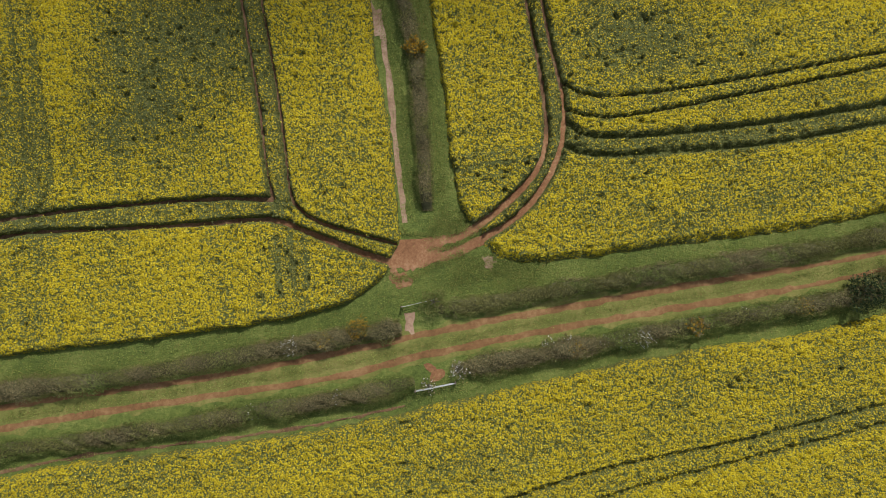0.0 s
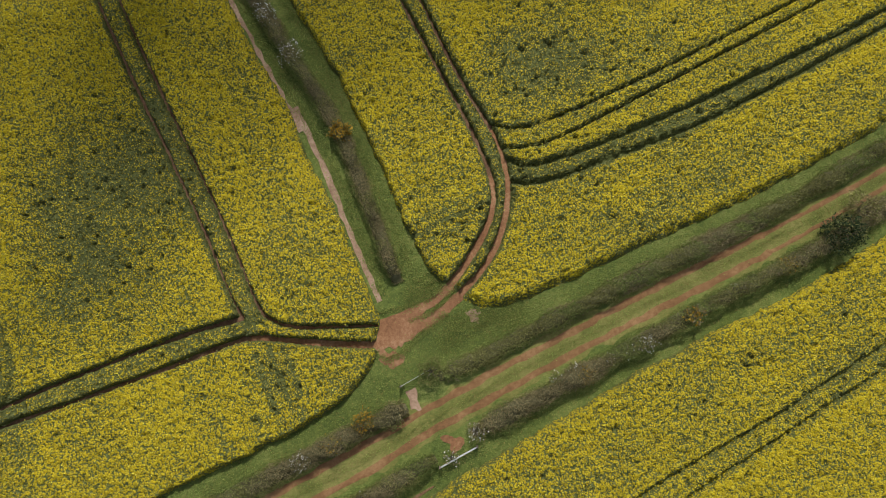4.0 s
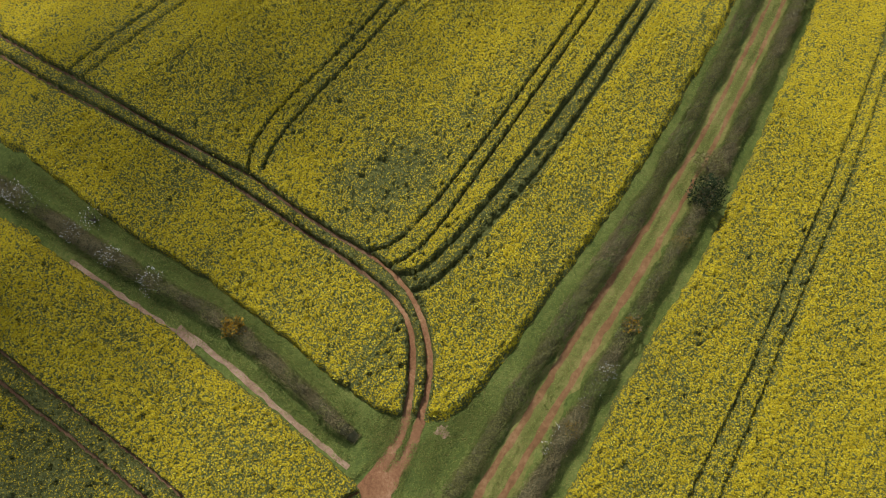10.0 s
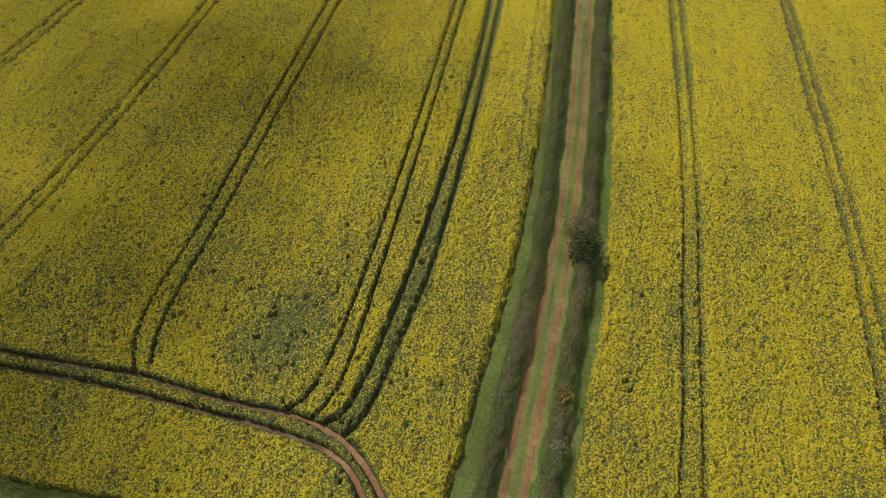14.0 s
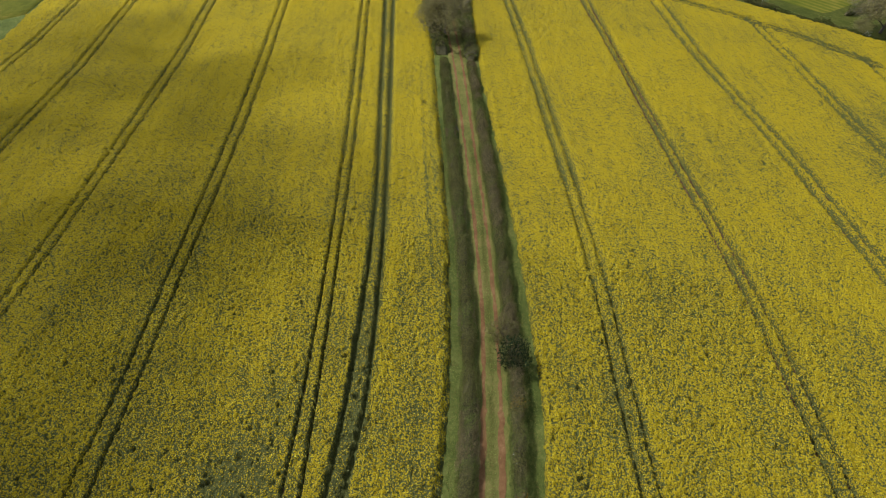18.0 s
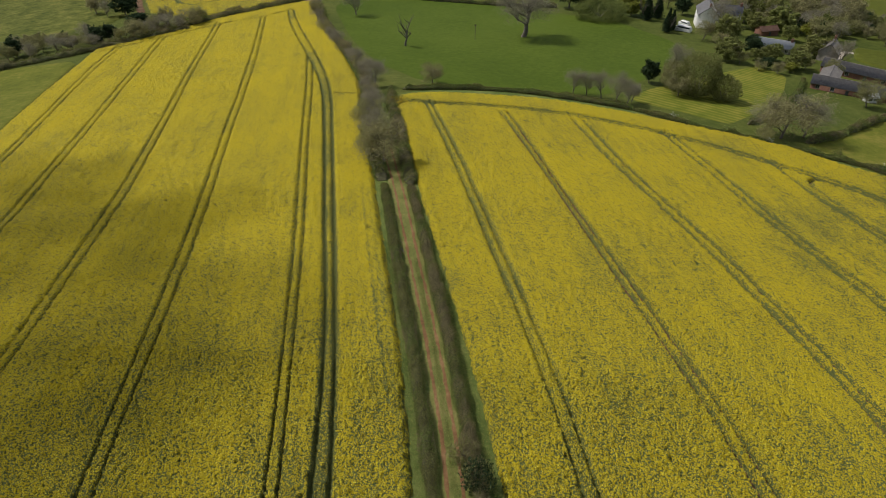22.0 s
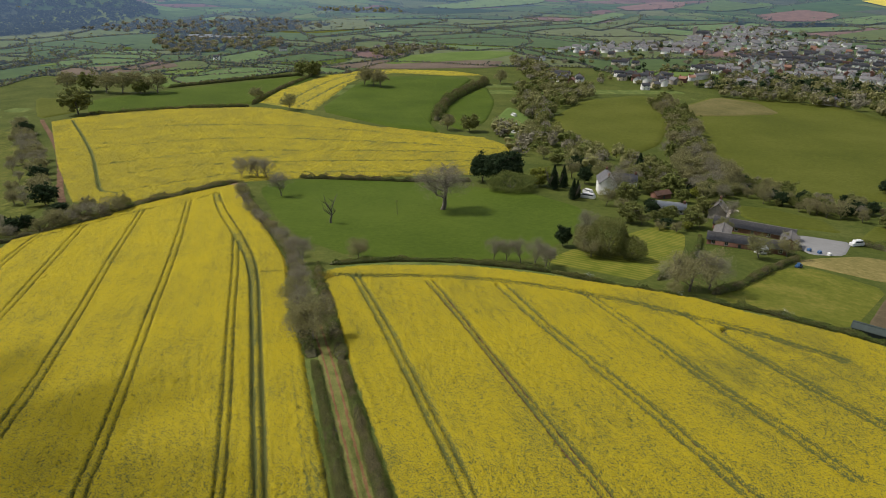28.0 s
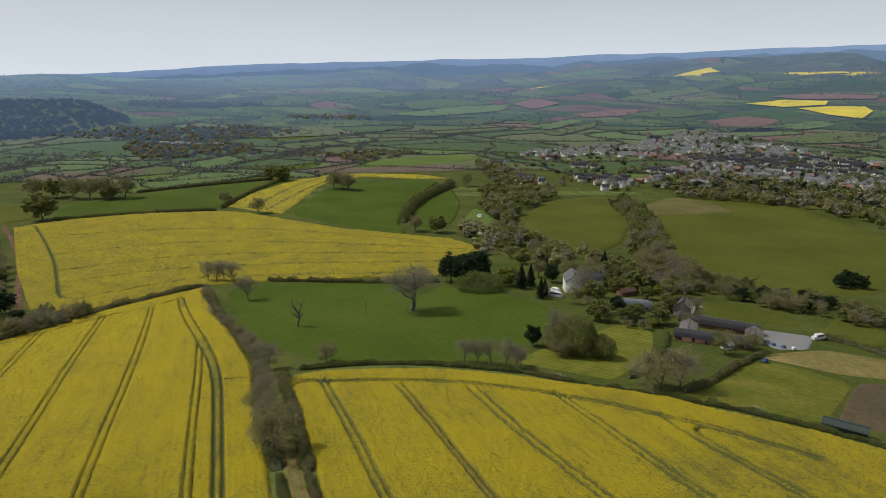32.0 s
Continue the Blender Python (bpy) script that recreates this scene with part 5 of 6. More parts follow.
drape("green_field", pts("128,136 151,142 189,154 232,167 223,194 190,196 120,180"), M["rough_grass"], 0.15, 10, label="pale dry olive field behind the crop")
for _n, (_p, _q, _l) in enumerate([
        ("627,105 833,83 872,46 863,-60 672,-8 549,-1 508,-8 530,24", "pasture", "rounded green hill pasture"),
        ("563,-10 660,-17 783,-68 676,-68 560,-49 520,-27", "pasture", "bowl of green pasture below a wide hedge"),
        ("545,-52 640,-78 603,-90 529,-89 480,-63", "pasture_c", "bright green meadow in the valley"),
        ("586,-114 682,-163 717,-229 700,-247 568,-212 466,-169 428,-140 420,-125 466,-113 548,-107", "pasture_b", "smooth olive-green rounded field"),
        ("643,-248 706,-307 659,-408 612,-416 494,-403 440,-392 360,-320 322,-262 309,-189 326,-174 371,-173 490,-209", "pasture_b", "large smooth olive-green field"),
        ("646,-255 702,-309 667,-338 605,-330 589,-239", "worn", "worn tan corner of the field"),
        ("293,-148 289,-163 269,-177 250,-173 256,-153 269,-140", "pasture_b", "small sloping green field behind the farm"),
        ("267,-200 251,-212 225,-191 235,-170", "pasture_b", "green field beyond the concrete yard"),
        ("886,484 959,518 980,490 1019,381 979,362 915,422", "plough", "long brown ploughed field"),
        ("958,148 1049,90 1033,-116 957,-95 949,49", "plough", "pale brown ploughed field"),
        ("1147,662 1357,682 1218,517 1100,521 1038,601", "pasture", "green field in the valley"),
        ("987,573 1087,542 1178,538 1147,445 1036,421 1015,539", "pasture_c", "pale green field in the valley"),
        ("628,323 706,358 766,299 877,165 886,145 671,174 657,248", "pasture", "deep green field on the far slope"),
        ("606,359 724,425 719,385 640,339", "pasture_b", "green field on the far slope"),
        ("826,383 954,353 980,306 948,178 794,297", "pasture_c", "green field with a hedge"),
        ("1004,222 1114,227 1148,137 1051,117 984,151", "pasture", "green valley field"),
        ("1546,387 1787,269 1822,198 1603,135 1494,251", "pasture_b", "yellow-green valley field"),
        ("1387,0 1361,-356 1164,-243 1215,-168 1276,0", "pasture", "long dark green valley field"),
        ("990,68 1100,47 1174,-91 1143,-159 1050,-91", "pasture_c", "bright green valley field"),
        ("932,-296 879,-392 852,-372 890,-291", "pasture_c", "bright green meadow among the houses")]):
    drape("field", pts(_p), M[_q], 0.14 + 0.0008 * np.hypot(*pts(_p).mean(0)) + (0.3 if _q == "worn" else 0), 8, label=_l)

# ---- the wide valley: a patchwork of far fields with hedgerows ----
rng_far = np.random.default_rng(77)


def cells(u0, u1, a0, a1, depth, out):
    if depth == 0 or (depth < 3 and rng_far.uniform() < 0.2):
        out.append((u0, u1, a0, a1))
        return
    wide = (a1 - a0) > (u1 - u0) * 0.75
    s = rng_far.uniform(0.36, 0.64)
    if wide:
        m = a0 + (a1 - a0) * s
        cells(u0, u1, a0, m, depth - 1, out)
        cells(u0, u1, m, a1, depth - 1, out)
    else:
        m = u0 + (u1 - u0) * s
        cells(u0, m, a0, a1, depth - 1, out)
        cells(m, u1, a0, a1, depth - 1, out)


def corner(u, a):
    r = math.exp(u)
    w = a + 0.05 * math.sin(u * 9 + a * 4) + 0.04 * math.sin(a * 17 + u * 23)
    r2 = r * (1 + 0.05 * math.sin(a * 13 + u * 3) + 0.03 * math.sin(a * 31))
    return r2 * math.cos(w), r2 * math.sin(w)


def outline(c, n=5):
    u0, u1, a0, a1 = c
    t = np.linspace(0, 1, n, endpoint=False)
    return np.array([corner(u0, a0 + (a1 - a0) * k) for k in t] + [corner(u0 + (u1 - u0) * k, a1) for k in t]
                    + [corner(u1, a1 - (a1 - a0) * k) for k in t] + [corner(u1 - (u1 - u0) * k, a0) for k in t])


def patch_mesh(outlines, lift, name, mats, idx):
    V, F, I = [], [], []
    for o, k in zip(outlines, idx):
        c = o.mean(0)
        b = len(V)
        for s in (0.0, 0.34, 0.67, 1.0):
            q = c + (o - c) * s if s else c[None]
            V += [(x, y, z) for (x, y), z in zip(q, land(q[:, 0], q[:, 1]) + lift)]
        n = len(o)
        for i in range(n):
            j = (i + 1) % n
            F += [(b, b + 1 + i, b + 1 + j), *[f for q in (b + 1, b + 1 + n) for f in ((q + i, q + n + i, q + n + j), (q + i, q + n + j, q + j))]]
            I += [k] * 5
    return mesh_of(name, V, F, mats, idx=I)


TOWN = pts("1047,-136 1283,-336 1274,-470 1625,-713 1536,-787 1221,-765 1005,-786 739,-584 763,-485 791,-354 729,-233 754,-173 910,-143")
far_cells = []
cells(math.log(960), math.log(2000), -0.78, 0.66, 7, far_cells)
def painted_haze(name, tones, grain=0.02, veil=None):
    """Far country: air haze painted as blue emission, stronger with distance and towards sun."""
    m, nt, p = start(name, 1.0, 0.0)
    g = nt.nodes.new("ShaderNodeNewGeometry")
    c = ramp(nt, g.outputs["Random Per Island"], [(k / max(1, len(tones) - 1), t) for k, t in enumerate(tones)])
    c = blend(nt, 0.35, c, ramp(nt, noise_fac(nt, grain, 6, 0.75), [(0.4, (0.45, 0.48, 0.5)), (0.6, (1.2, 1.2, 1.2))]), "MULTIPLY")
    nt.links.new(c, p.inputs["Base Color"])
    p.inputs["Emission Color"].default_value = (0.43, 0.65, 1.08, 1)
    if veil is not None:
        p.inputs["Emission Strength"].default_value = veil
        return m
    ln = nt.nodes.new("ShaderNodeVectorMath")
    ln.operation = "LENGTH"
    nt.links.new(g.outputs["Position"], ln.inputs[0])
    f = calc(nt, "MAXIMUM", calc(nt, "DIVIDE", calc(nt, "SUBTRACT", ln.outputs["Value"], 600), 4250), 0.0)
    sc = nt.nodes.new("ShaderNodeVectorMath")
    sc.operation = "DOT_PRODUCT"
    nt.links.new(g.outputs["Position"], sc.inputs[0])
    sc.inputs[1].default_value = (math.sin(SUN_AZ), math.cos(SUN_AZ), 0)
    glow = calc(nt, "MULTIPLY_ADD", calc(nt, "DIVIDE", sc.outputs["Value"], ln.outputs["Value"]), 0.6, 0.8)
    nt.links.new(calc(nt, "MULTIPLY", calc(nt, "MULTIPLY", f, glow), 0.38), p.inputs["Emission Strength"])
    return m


# far fields, soil, woods and rape: all carry the painted blue haze
GREENS = [(0.028, 0.046, 0.018), (0.072, 0.112, 0.026), (0.04, 0.05, 0.026), (0.12, 0.15, 0.042), (0.03, 0.058, 0.024), (0.09, 0.14, 0.036), (0.05, 0.075, 0.024), (0.13, 0.135, 0.055)]
M["haze_field"] = painted_haze("hazy_fields", GREENS)
M["haze_soil"] = painted_haze("hazy_ploughland", [(0.11, 0.06, 0.05), (0.15, 0.09, 0.07)])
M["haze_wood"] = painted_haze("hazy_woods", [(0.085, 0.095, 0.05), (0.14, 0.135, 0.085), (0.1, 0.11, 0.06)], 0.03)
M["haze_forest"] = painted_haze("hazy_forest", [(0.045, 0.058, 0.036), (0.075, 0.085, 0.052)], 0.02)
M["haze_rape"] = painted_haze("hazy_rape", [(0.55, 0.43, 0.02), (0.62, 0.5, 0.03)], 0.01)
# valley field colours with the same haze put into their emission
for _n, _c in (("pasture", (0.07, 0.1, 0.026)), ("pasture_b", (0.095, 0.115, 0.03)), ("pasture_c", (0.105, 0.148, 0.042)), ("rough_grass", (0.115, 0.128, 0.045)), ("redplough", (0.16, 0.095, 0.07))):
    M["far_" + _n] = painted_haze("far_" + _n, [tuple(v * 0.85 for v in _c), tuple(v * 1.3 for v in _c)], 0.05)


kinds_far = ["pasture", "pasture_c", "pasture", "pasture_b", "pasture", "rough_grass", "pasture", "pasture_b", "pasture_c", "pasture", "pasture_b", "rough_grass", "pasture_c", "redplough"]
lines_far = []
for c in far_cells:
    o = outline(c)
    q = kinds_far[rng_far.integers(len(kinds_far))]
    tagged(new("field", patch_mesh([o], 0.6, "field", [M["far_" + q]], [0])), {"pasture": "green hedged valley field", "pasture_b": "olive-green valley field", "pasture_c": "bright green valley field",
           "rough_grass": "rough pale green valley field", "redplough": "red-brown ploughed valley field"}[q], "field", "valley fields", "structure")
    lines_far.append(o)


# fields that stand out on the valley floor and the plain
known = []
for _q, _p, _l in [
        ("pasture", "1303,753 1353,703 1240,542 1134,551 1080,589 1024,597", "deep green sown field on the valley floor"),
        ("pasture_c", "1045,570 1175,560 1192,494 1126,439 1050,424 1005,482 987,536", "pale blue-green sown field on the valley floor"),
        ("rough_grass", "1558,411 1813,315 1856,171 1618,143 1526,267", "yellow-green meadow on the valley floor"),
        ("pasture", "1037,265 1151,203 1167,130 1082,116 1012,184", "green field beside the valley wood"),
        ("pasture_c", "859,332 1001,264 944,176 870,231 807,298", "bright green field above the hedge"),
        ("rough_grass", "1670,286 1917,253 1856,174 1632,104 1558,187 1548,266", "yellow-green meadow beside the copse"),
        ("pasture", "1380,71 1486,-107 1311,-339 1161,-293 1217,-164 1289,-2", "long dark green field with a straight hedge"),
        ("pasture_c", "2347,36 2657,-237 2728,-472 2520,-414 2220,-101", "light green field on the plain"),
        ("pasture", "2902,-32 2995,-215 2780,-431 2613,-233 2552,-61", "dark blue-green field on the plain"),
        ("redplough", "2755,-488 2899,-616 2710,-685 2538,-530", "red ploughed field on the plain"),
        ("pasture_c", "1820,-365 2061,-552 1998,-580 1697,-395", "light green field above the town"),
        ("pasture_b", "1601,-358 2000,-626 1776,-541 1527,-383", "olive-green field above the town"),
        ("redplough", "2240,-603 2430,-785 2386,-890 2180,-805 2095,-612", "red ploughed field beyond the town"),
        ("redplough", "1905,-907 1986,-1082 1853,-1124 1745,-1004 1764,-882", "red ploughed field beyond the church"),
        ("pasture", "2161,-758 2375,-993 2097,-1043 2015,-865", "deep green field beyond the town"),
        ("pasture_b", "1384,-820 1540,-1027 1570,-1205 1337,-1030 1301,-840", "olive-green field beside the town"),
        ("pasture_c", "1759,-1044 1813,-1220 1722,-1202 1653,-1046", "light green field beside the town"),
        ("redplough", "2591,-1497 2566,-1684 2315,-1750 2221,-1681 2361,-1498", "brown ploughed field on the plain"),]:
    o = smooth_line(pts(_p), 25, True, 0.1, 1)[:-1]
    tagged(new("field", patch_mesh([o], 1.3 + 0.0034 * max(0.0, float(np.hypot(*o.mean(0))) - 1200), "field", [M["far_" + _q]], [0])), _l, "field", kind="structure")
    known.append(o)


def hedgerows(name, lines, label, step, h, w, leaf, per, seed, kinds, trees=0.05):
    """Far hedgerows with their trees, as one tangle of leaf clumps."""
    rng = np.random.default_rng(seed)
    C, S = [], []
    for o in lines:
        o = np.vstack([o, o[:1]])
        s = smooth_line(o, step)
        for x, y, z in zip(s[:, 0], s[:, 1], land(s[:, 0], s[:, 1])):
            if rng.uniform() < 0.02:
                continue
            big = rng.uniform() < trees
            hh = h * (rng.uniform(2.0, 3.2) if big else rng.uniform(0.6, 1.2))
            ww = w * (2.2 if big else 1.0)
            n = per * (3 if big else 1)
            C.append(np.c_[x + rng.normal(size=n) * ww * 0.45, y + rng.normal(size=n) * ww * 0.45, z + rng.uniform(0.1, 1, n) * hh])
    C = np.vstack(C)
    lv, lf = leaves(C, leaf, rng)
    tagged(new(name, mesh_of(name, lv, lf, [M[k] for k in kinds], idx=rng.integers(0, len(kinds), len(lf)))), label, "hedgerows", kind="stuff")


hedgerows("far_hedgerows", lines_far + known, "distant dark hedgerows with brown and green trees", 3.0, 2.8, 2.4, 1.6, 5, 5, ["hedge_olive", "haze_wood", "twig", "haze_wood"], 0.06)


def polar(text):
    return [(r * math.cos(math.radians(a)), r * math.sin(math.radians(a))) for a, r in pts(text)]


def wood_mass(poly, spacing, h, leaf, per, seed, kinds, label):
    rng = np.random.default_rng(seed)
    poly = pts(poly) if isinstance(poly, str) else np.array(poly)
    lo, hi = poly.min(0), poly.max(0)
    n = int(np.prod(hi - lo) / spacing**2)
    P = lo + rng.uniform(size=(n, 2)) * (hi - lo)
    P = P[inside(P[:, 0], P[:, 1], poly)]
    C, B, R = [], [], []
    for x, y, z in zip(P[:, 0], P[:, 1], land(P[:, 0], P[:, 1])):
        hh = h * rng.uniform(0.6, 1.15)
        ww = min(spacing, h * 1.1) * rng.uniform(0.42, 0.6)
        for _ in range(3):
            B.append((x + rng.normal() * ww * 0.35, y + rng.normal() * ww * 0.35, z + hh * rng.uniform(0.35, 0.68)))
            R.append((ww * 0.4, ww * 0.4, hh * 0.2))
        d = rng.normal(size=(per, 3))
        d /= np.linalg.norm(d, axis=1)[:, None]
        C.append(d * (ww, ww, hh * 0.42) * rng.uniform(0.7, 1.05, (per, 1)) + (x, y, z + hh * 0.56))
    lv, lf = leaves(np.vstack(C), leaf, rng)
    k = rng.integers(0, len(kinds), len(P))
    k = np.r_[np.repeat(k, per), np.repeat(k, 72)]
    bv, bf = lumps(np.array(B), np.array(R), rng)
    lv, lf = np.vstack([lv, bv]), np.vstack([lf, bf + len(lv)])
    tagged(new("far_wood", mesh_of("far_wood", lv, lf, [M[q] for q in kinds], idx=k)), label, "wood", kind="stuff")


wood_mass("781,-102 776,-178 710,-179 608,-118 543,-98 462,-103 412,-123 369,-139 340,-120 367,-86 435,-74 491,-69 557,-88 637,-84", 9.5, 11, 0.55, 230, 21, ["twig", "budding", "hedge_olive", "hedge_olive", "fresh", "budding"], "brown and olive wood in the side valley")
wood_mass("747,-314 659,-415 585,-466 522,-419 618,-425 706,-320", 10, 13, 0.55, 220, 22, ["twig", "budding", "hedge_olive", "hedge_olive"], "belt of brown trees below the town")
wood_mass("420,-60 480,-50 540,-52 560,-60 470,-80", 11, 10, 1.0, 60, 23, ["twig", "budding"], "trees in the side valley")
wood_mass("1130,420 1180,330 1220,240 1330,280 1500,430 1440,560 1300,520", 15, 9, 1.4, 60, 11, ["twig", "haze_wood", "budding"], "brown and green distant wood on the valley floor")
wood_mass("1480,560 1560,250 1700,240 1900,420 1800,700 1600,800", 17, 9, 1.7, 44, 12, ["haze_wood", "twig"], "distant brown scrub wood")
wood_mass(polar("37,1680 30,1700 26,1800 22.5,1960 21,2060 21.5,2180 26,2230 37,2230"), 15, 12, 2.4, 26, 13, ["haze_forest"], "distant dark conifer forest")
wood_mass("830,-130 900,-118 1040,-128 1020,-160 900,-175 800,-175", 11, 10, 1.1, 60, 14, ["twig", "budding", "hedge_olive"], "brown trees at the town edge")
wood_mass("760,-320 880,-410 790,-500 690,-560 600,-500 660,-430", 12, 11, 1.1, 60, 15, ["twig", "budding", "hedge_olive", "evergreen"], "trees around the town's lower edge")
wood_mass(polar("11,2700 14,2640 18,2600 21,2640 21,2760 16,2800 11,2790"), 18, 17, 3.4, 20, 17, ["haze_wood"], "distant dark belt of forest")
wood_mass(polar("2,2120 9,2180 9,2280 3,2260"), 17, 11, 3.0, 18, 18, ["haze_wood", "budding"], "distant brown copse")
wood_mass("1080,60 1180,150 1240,20 1190,-60 1130,10", 15, 9, 2.0, 16, 16, ["twig", "budding", "hedge_olive"], "scattered valley trees")


back_cells = []
cells(math.log(1960), math.log(4850), -0.78, 0.7, 10, back_cells)
outs = [outline(c, 4) for c in back_cells]
_far = [math.exp((c[0] + c[1]) / 2) for c in back_cells]
WINDOWS = [(3, -27.3, -23.2, 3880, 4130), (3, -37, -30, 3930, 4160), (3, -12.8, -8.6, 3480, 3680), (3, -20.8, -18.8, 4000, 4160), (3, 3, 6, 3600, 3720),
           (2, -14, -8.5, 2520, 2800), (2, -22, -15, 2430, 2640), (2, -24, -17, 2850, 3020), (2, -37, -30, 3020, 3130)]  # rape and ploughland: bearings and distances


def far_kind(c):
    r = math.exp((c[0] + c[1]) / 2)
    a = math.degrees((c[2] + c[3]) / 2)
    u = rng_far.uniform()
    for k, a0, a1, r0, r1 in WINDOWS:
        if a0 < a < a1 and r0 < r < r1 and u < 0.8:
            return k
    if u < ((0.75 if a < -14 or -2 < a < 8 else 0.4) if r > 3900 else 0.08):
        return 1
    return 2 if u > 0.96 else 0


_kind = [far_kind(c) for c in back_cells]
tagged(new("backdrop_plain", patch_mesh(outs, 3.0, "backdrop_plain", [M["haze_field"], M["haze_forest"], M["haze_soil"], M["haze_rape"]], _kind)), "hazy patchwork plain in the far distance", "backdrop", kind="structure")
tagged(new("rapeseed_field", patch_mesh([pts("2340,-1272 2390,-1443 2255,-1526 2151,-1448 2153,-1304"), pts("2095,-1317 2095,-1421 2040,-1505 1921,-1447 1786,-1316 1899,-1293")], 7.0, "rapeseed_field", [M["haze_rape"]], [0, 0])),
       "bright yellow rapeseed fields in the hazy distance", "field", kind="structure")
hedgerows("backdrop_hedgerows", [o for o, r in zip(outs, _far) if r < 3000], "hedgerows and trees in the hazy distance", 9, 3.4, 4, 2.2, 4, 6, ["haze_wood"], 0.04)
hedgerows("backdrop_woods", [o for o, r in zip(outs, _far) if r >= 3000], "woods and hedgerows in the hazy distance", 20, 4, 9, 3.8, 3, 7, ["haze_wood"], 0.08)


def ridge(r, depth, prof, mat, seed, rough):
    """One line of far hills, rising behind the plain; prof: (degrees, height)."""
    a = np.linspace(-60, 55, 420)
    pa = np.array(prof)
    order = np.argsort(pa[:, 0])
    h = np.interp(a, pa[order, 0], pa[order, 1]) + rough * ((vnoise(a, a * 0, 2.2, seed) - 0.5) + 0.5 * (vnoise(a, a * 0, 0.7, seed + 1) - 0.5))
    w = np.radians(a)
    rows = []
    for k in range(7):
        s = k / 6
        rr = r - depth + depth * s
        rows.append(np.c_[np.cos(w) * rr, np.sin(w) * rr, -60 + (h + 60) * (s * s * (3 - 2 * s))])
    V = np.stack(rows, 1).reshape(-1, 3)
    F = [(i * 7 + k, (i + 1) * 7 + k, (i + 1) * 7 + k + 1, i * 7 + k + 1) for i in range(len(a) - 1) for k in range(6)]
    tagged(new("backdrop_hills", mesh_of("backdrop_hills", V, F, mat, True)), "hills on the horizon with blue haze painted on", "backdrop", kind="structure")


# both ridges have an even blue haze painted into colour and emission
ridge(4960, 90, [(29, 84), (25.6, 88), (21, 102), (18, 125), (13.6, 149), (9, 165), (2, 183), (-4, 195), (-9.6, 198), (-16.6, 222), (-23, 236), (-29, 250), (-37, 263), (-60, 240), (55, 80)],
      painted_haze("far_hills", [(0.1, 0.13, 0.15)] * 2, 0.004, 0.5), 3, 8)
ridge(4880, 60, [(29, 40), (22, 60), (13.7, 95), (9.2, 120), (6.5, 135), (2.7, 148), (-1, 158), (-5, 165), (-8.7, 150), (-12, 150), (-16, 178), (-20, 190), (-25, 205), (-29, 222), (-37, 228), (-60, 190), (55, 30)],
      painted_haze("middle_hills", [(0.05, 0.075, 0.07)] * 2, 0.006, 0.4), 5, 26)

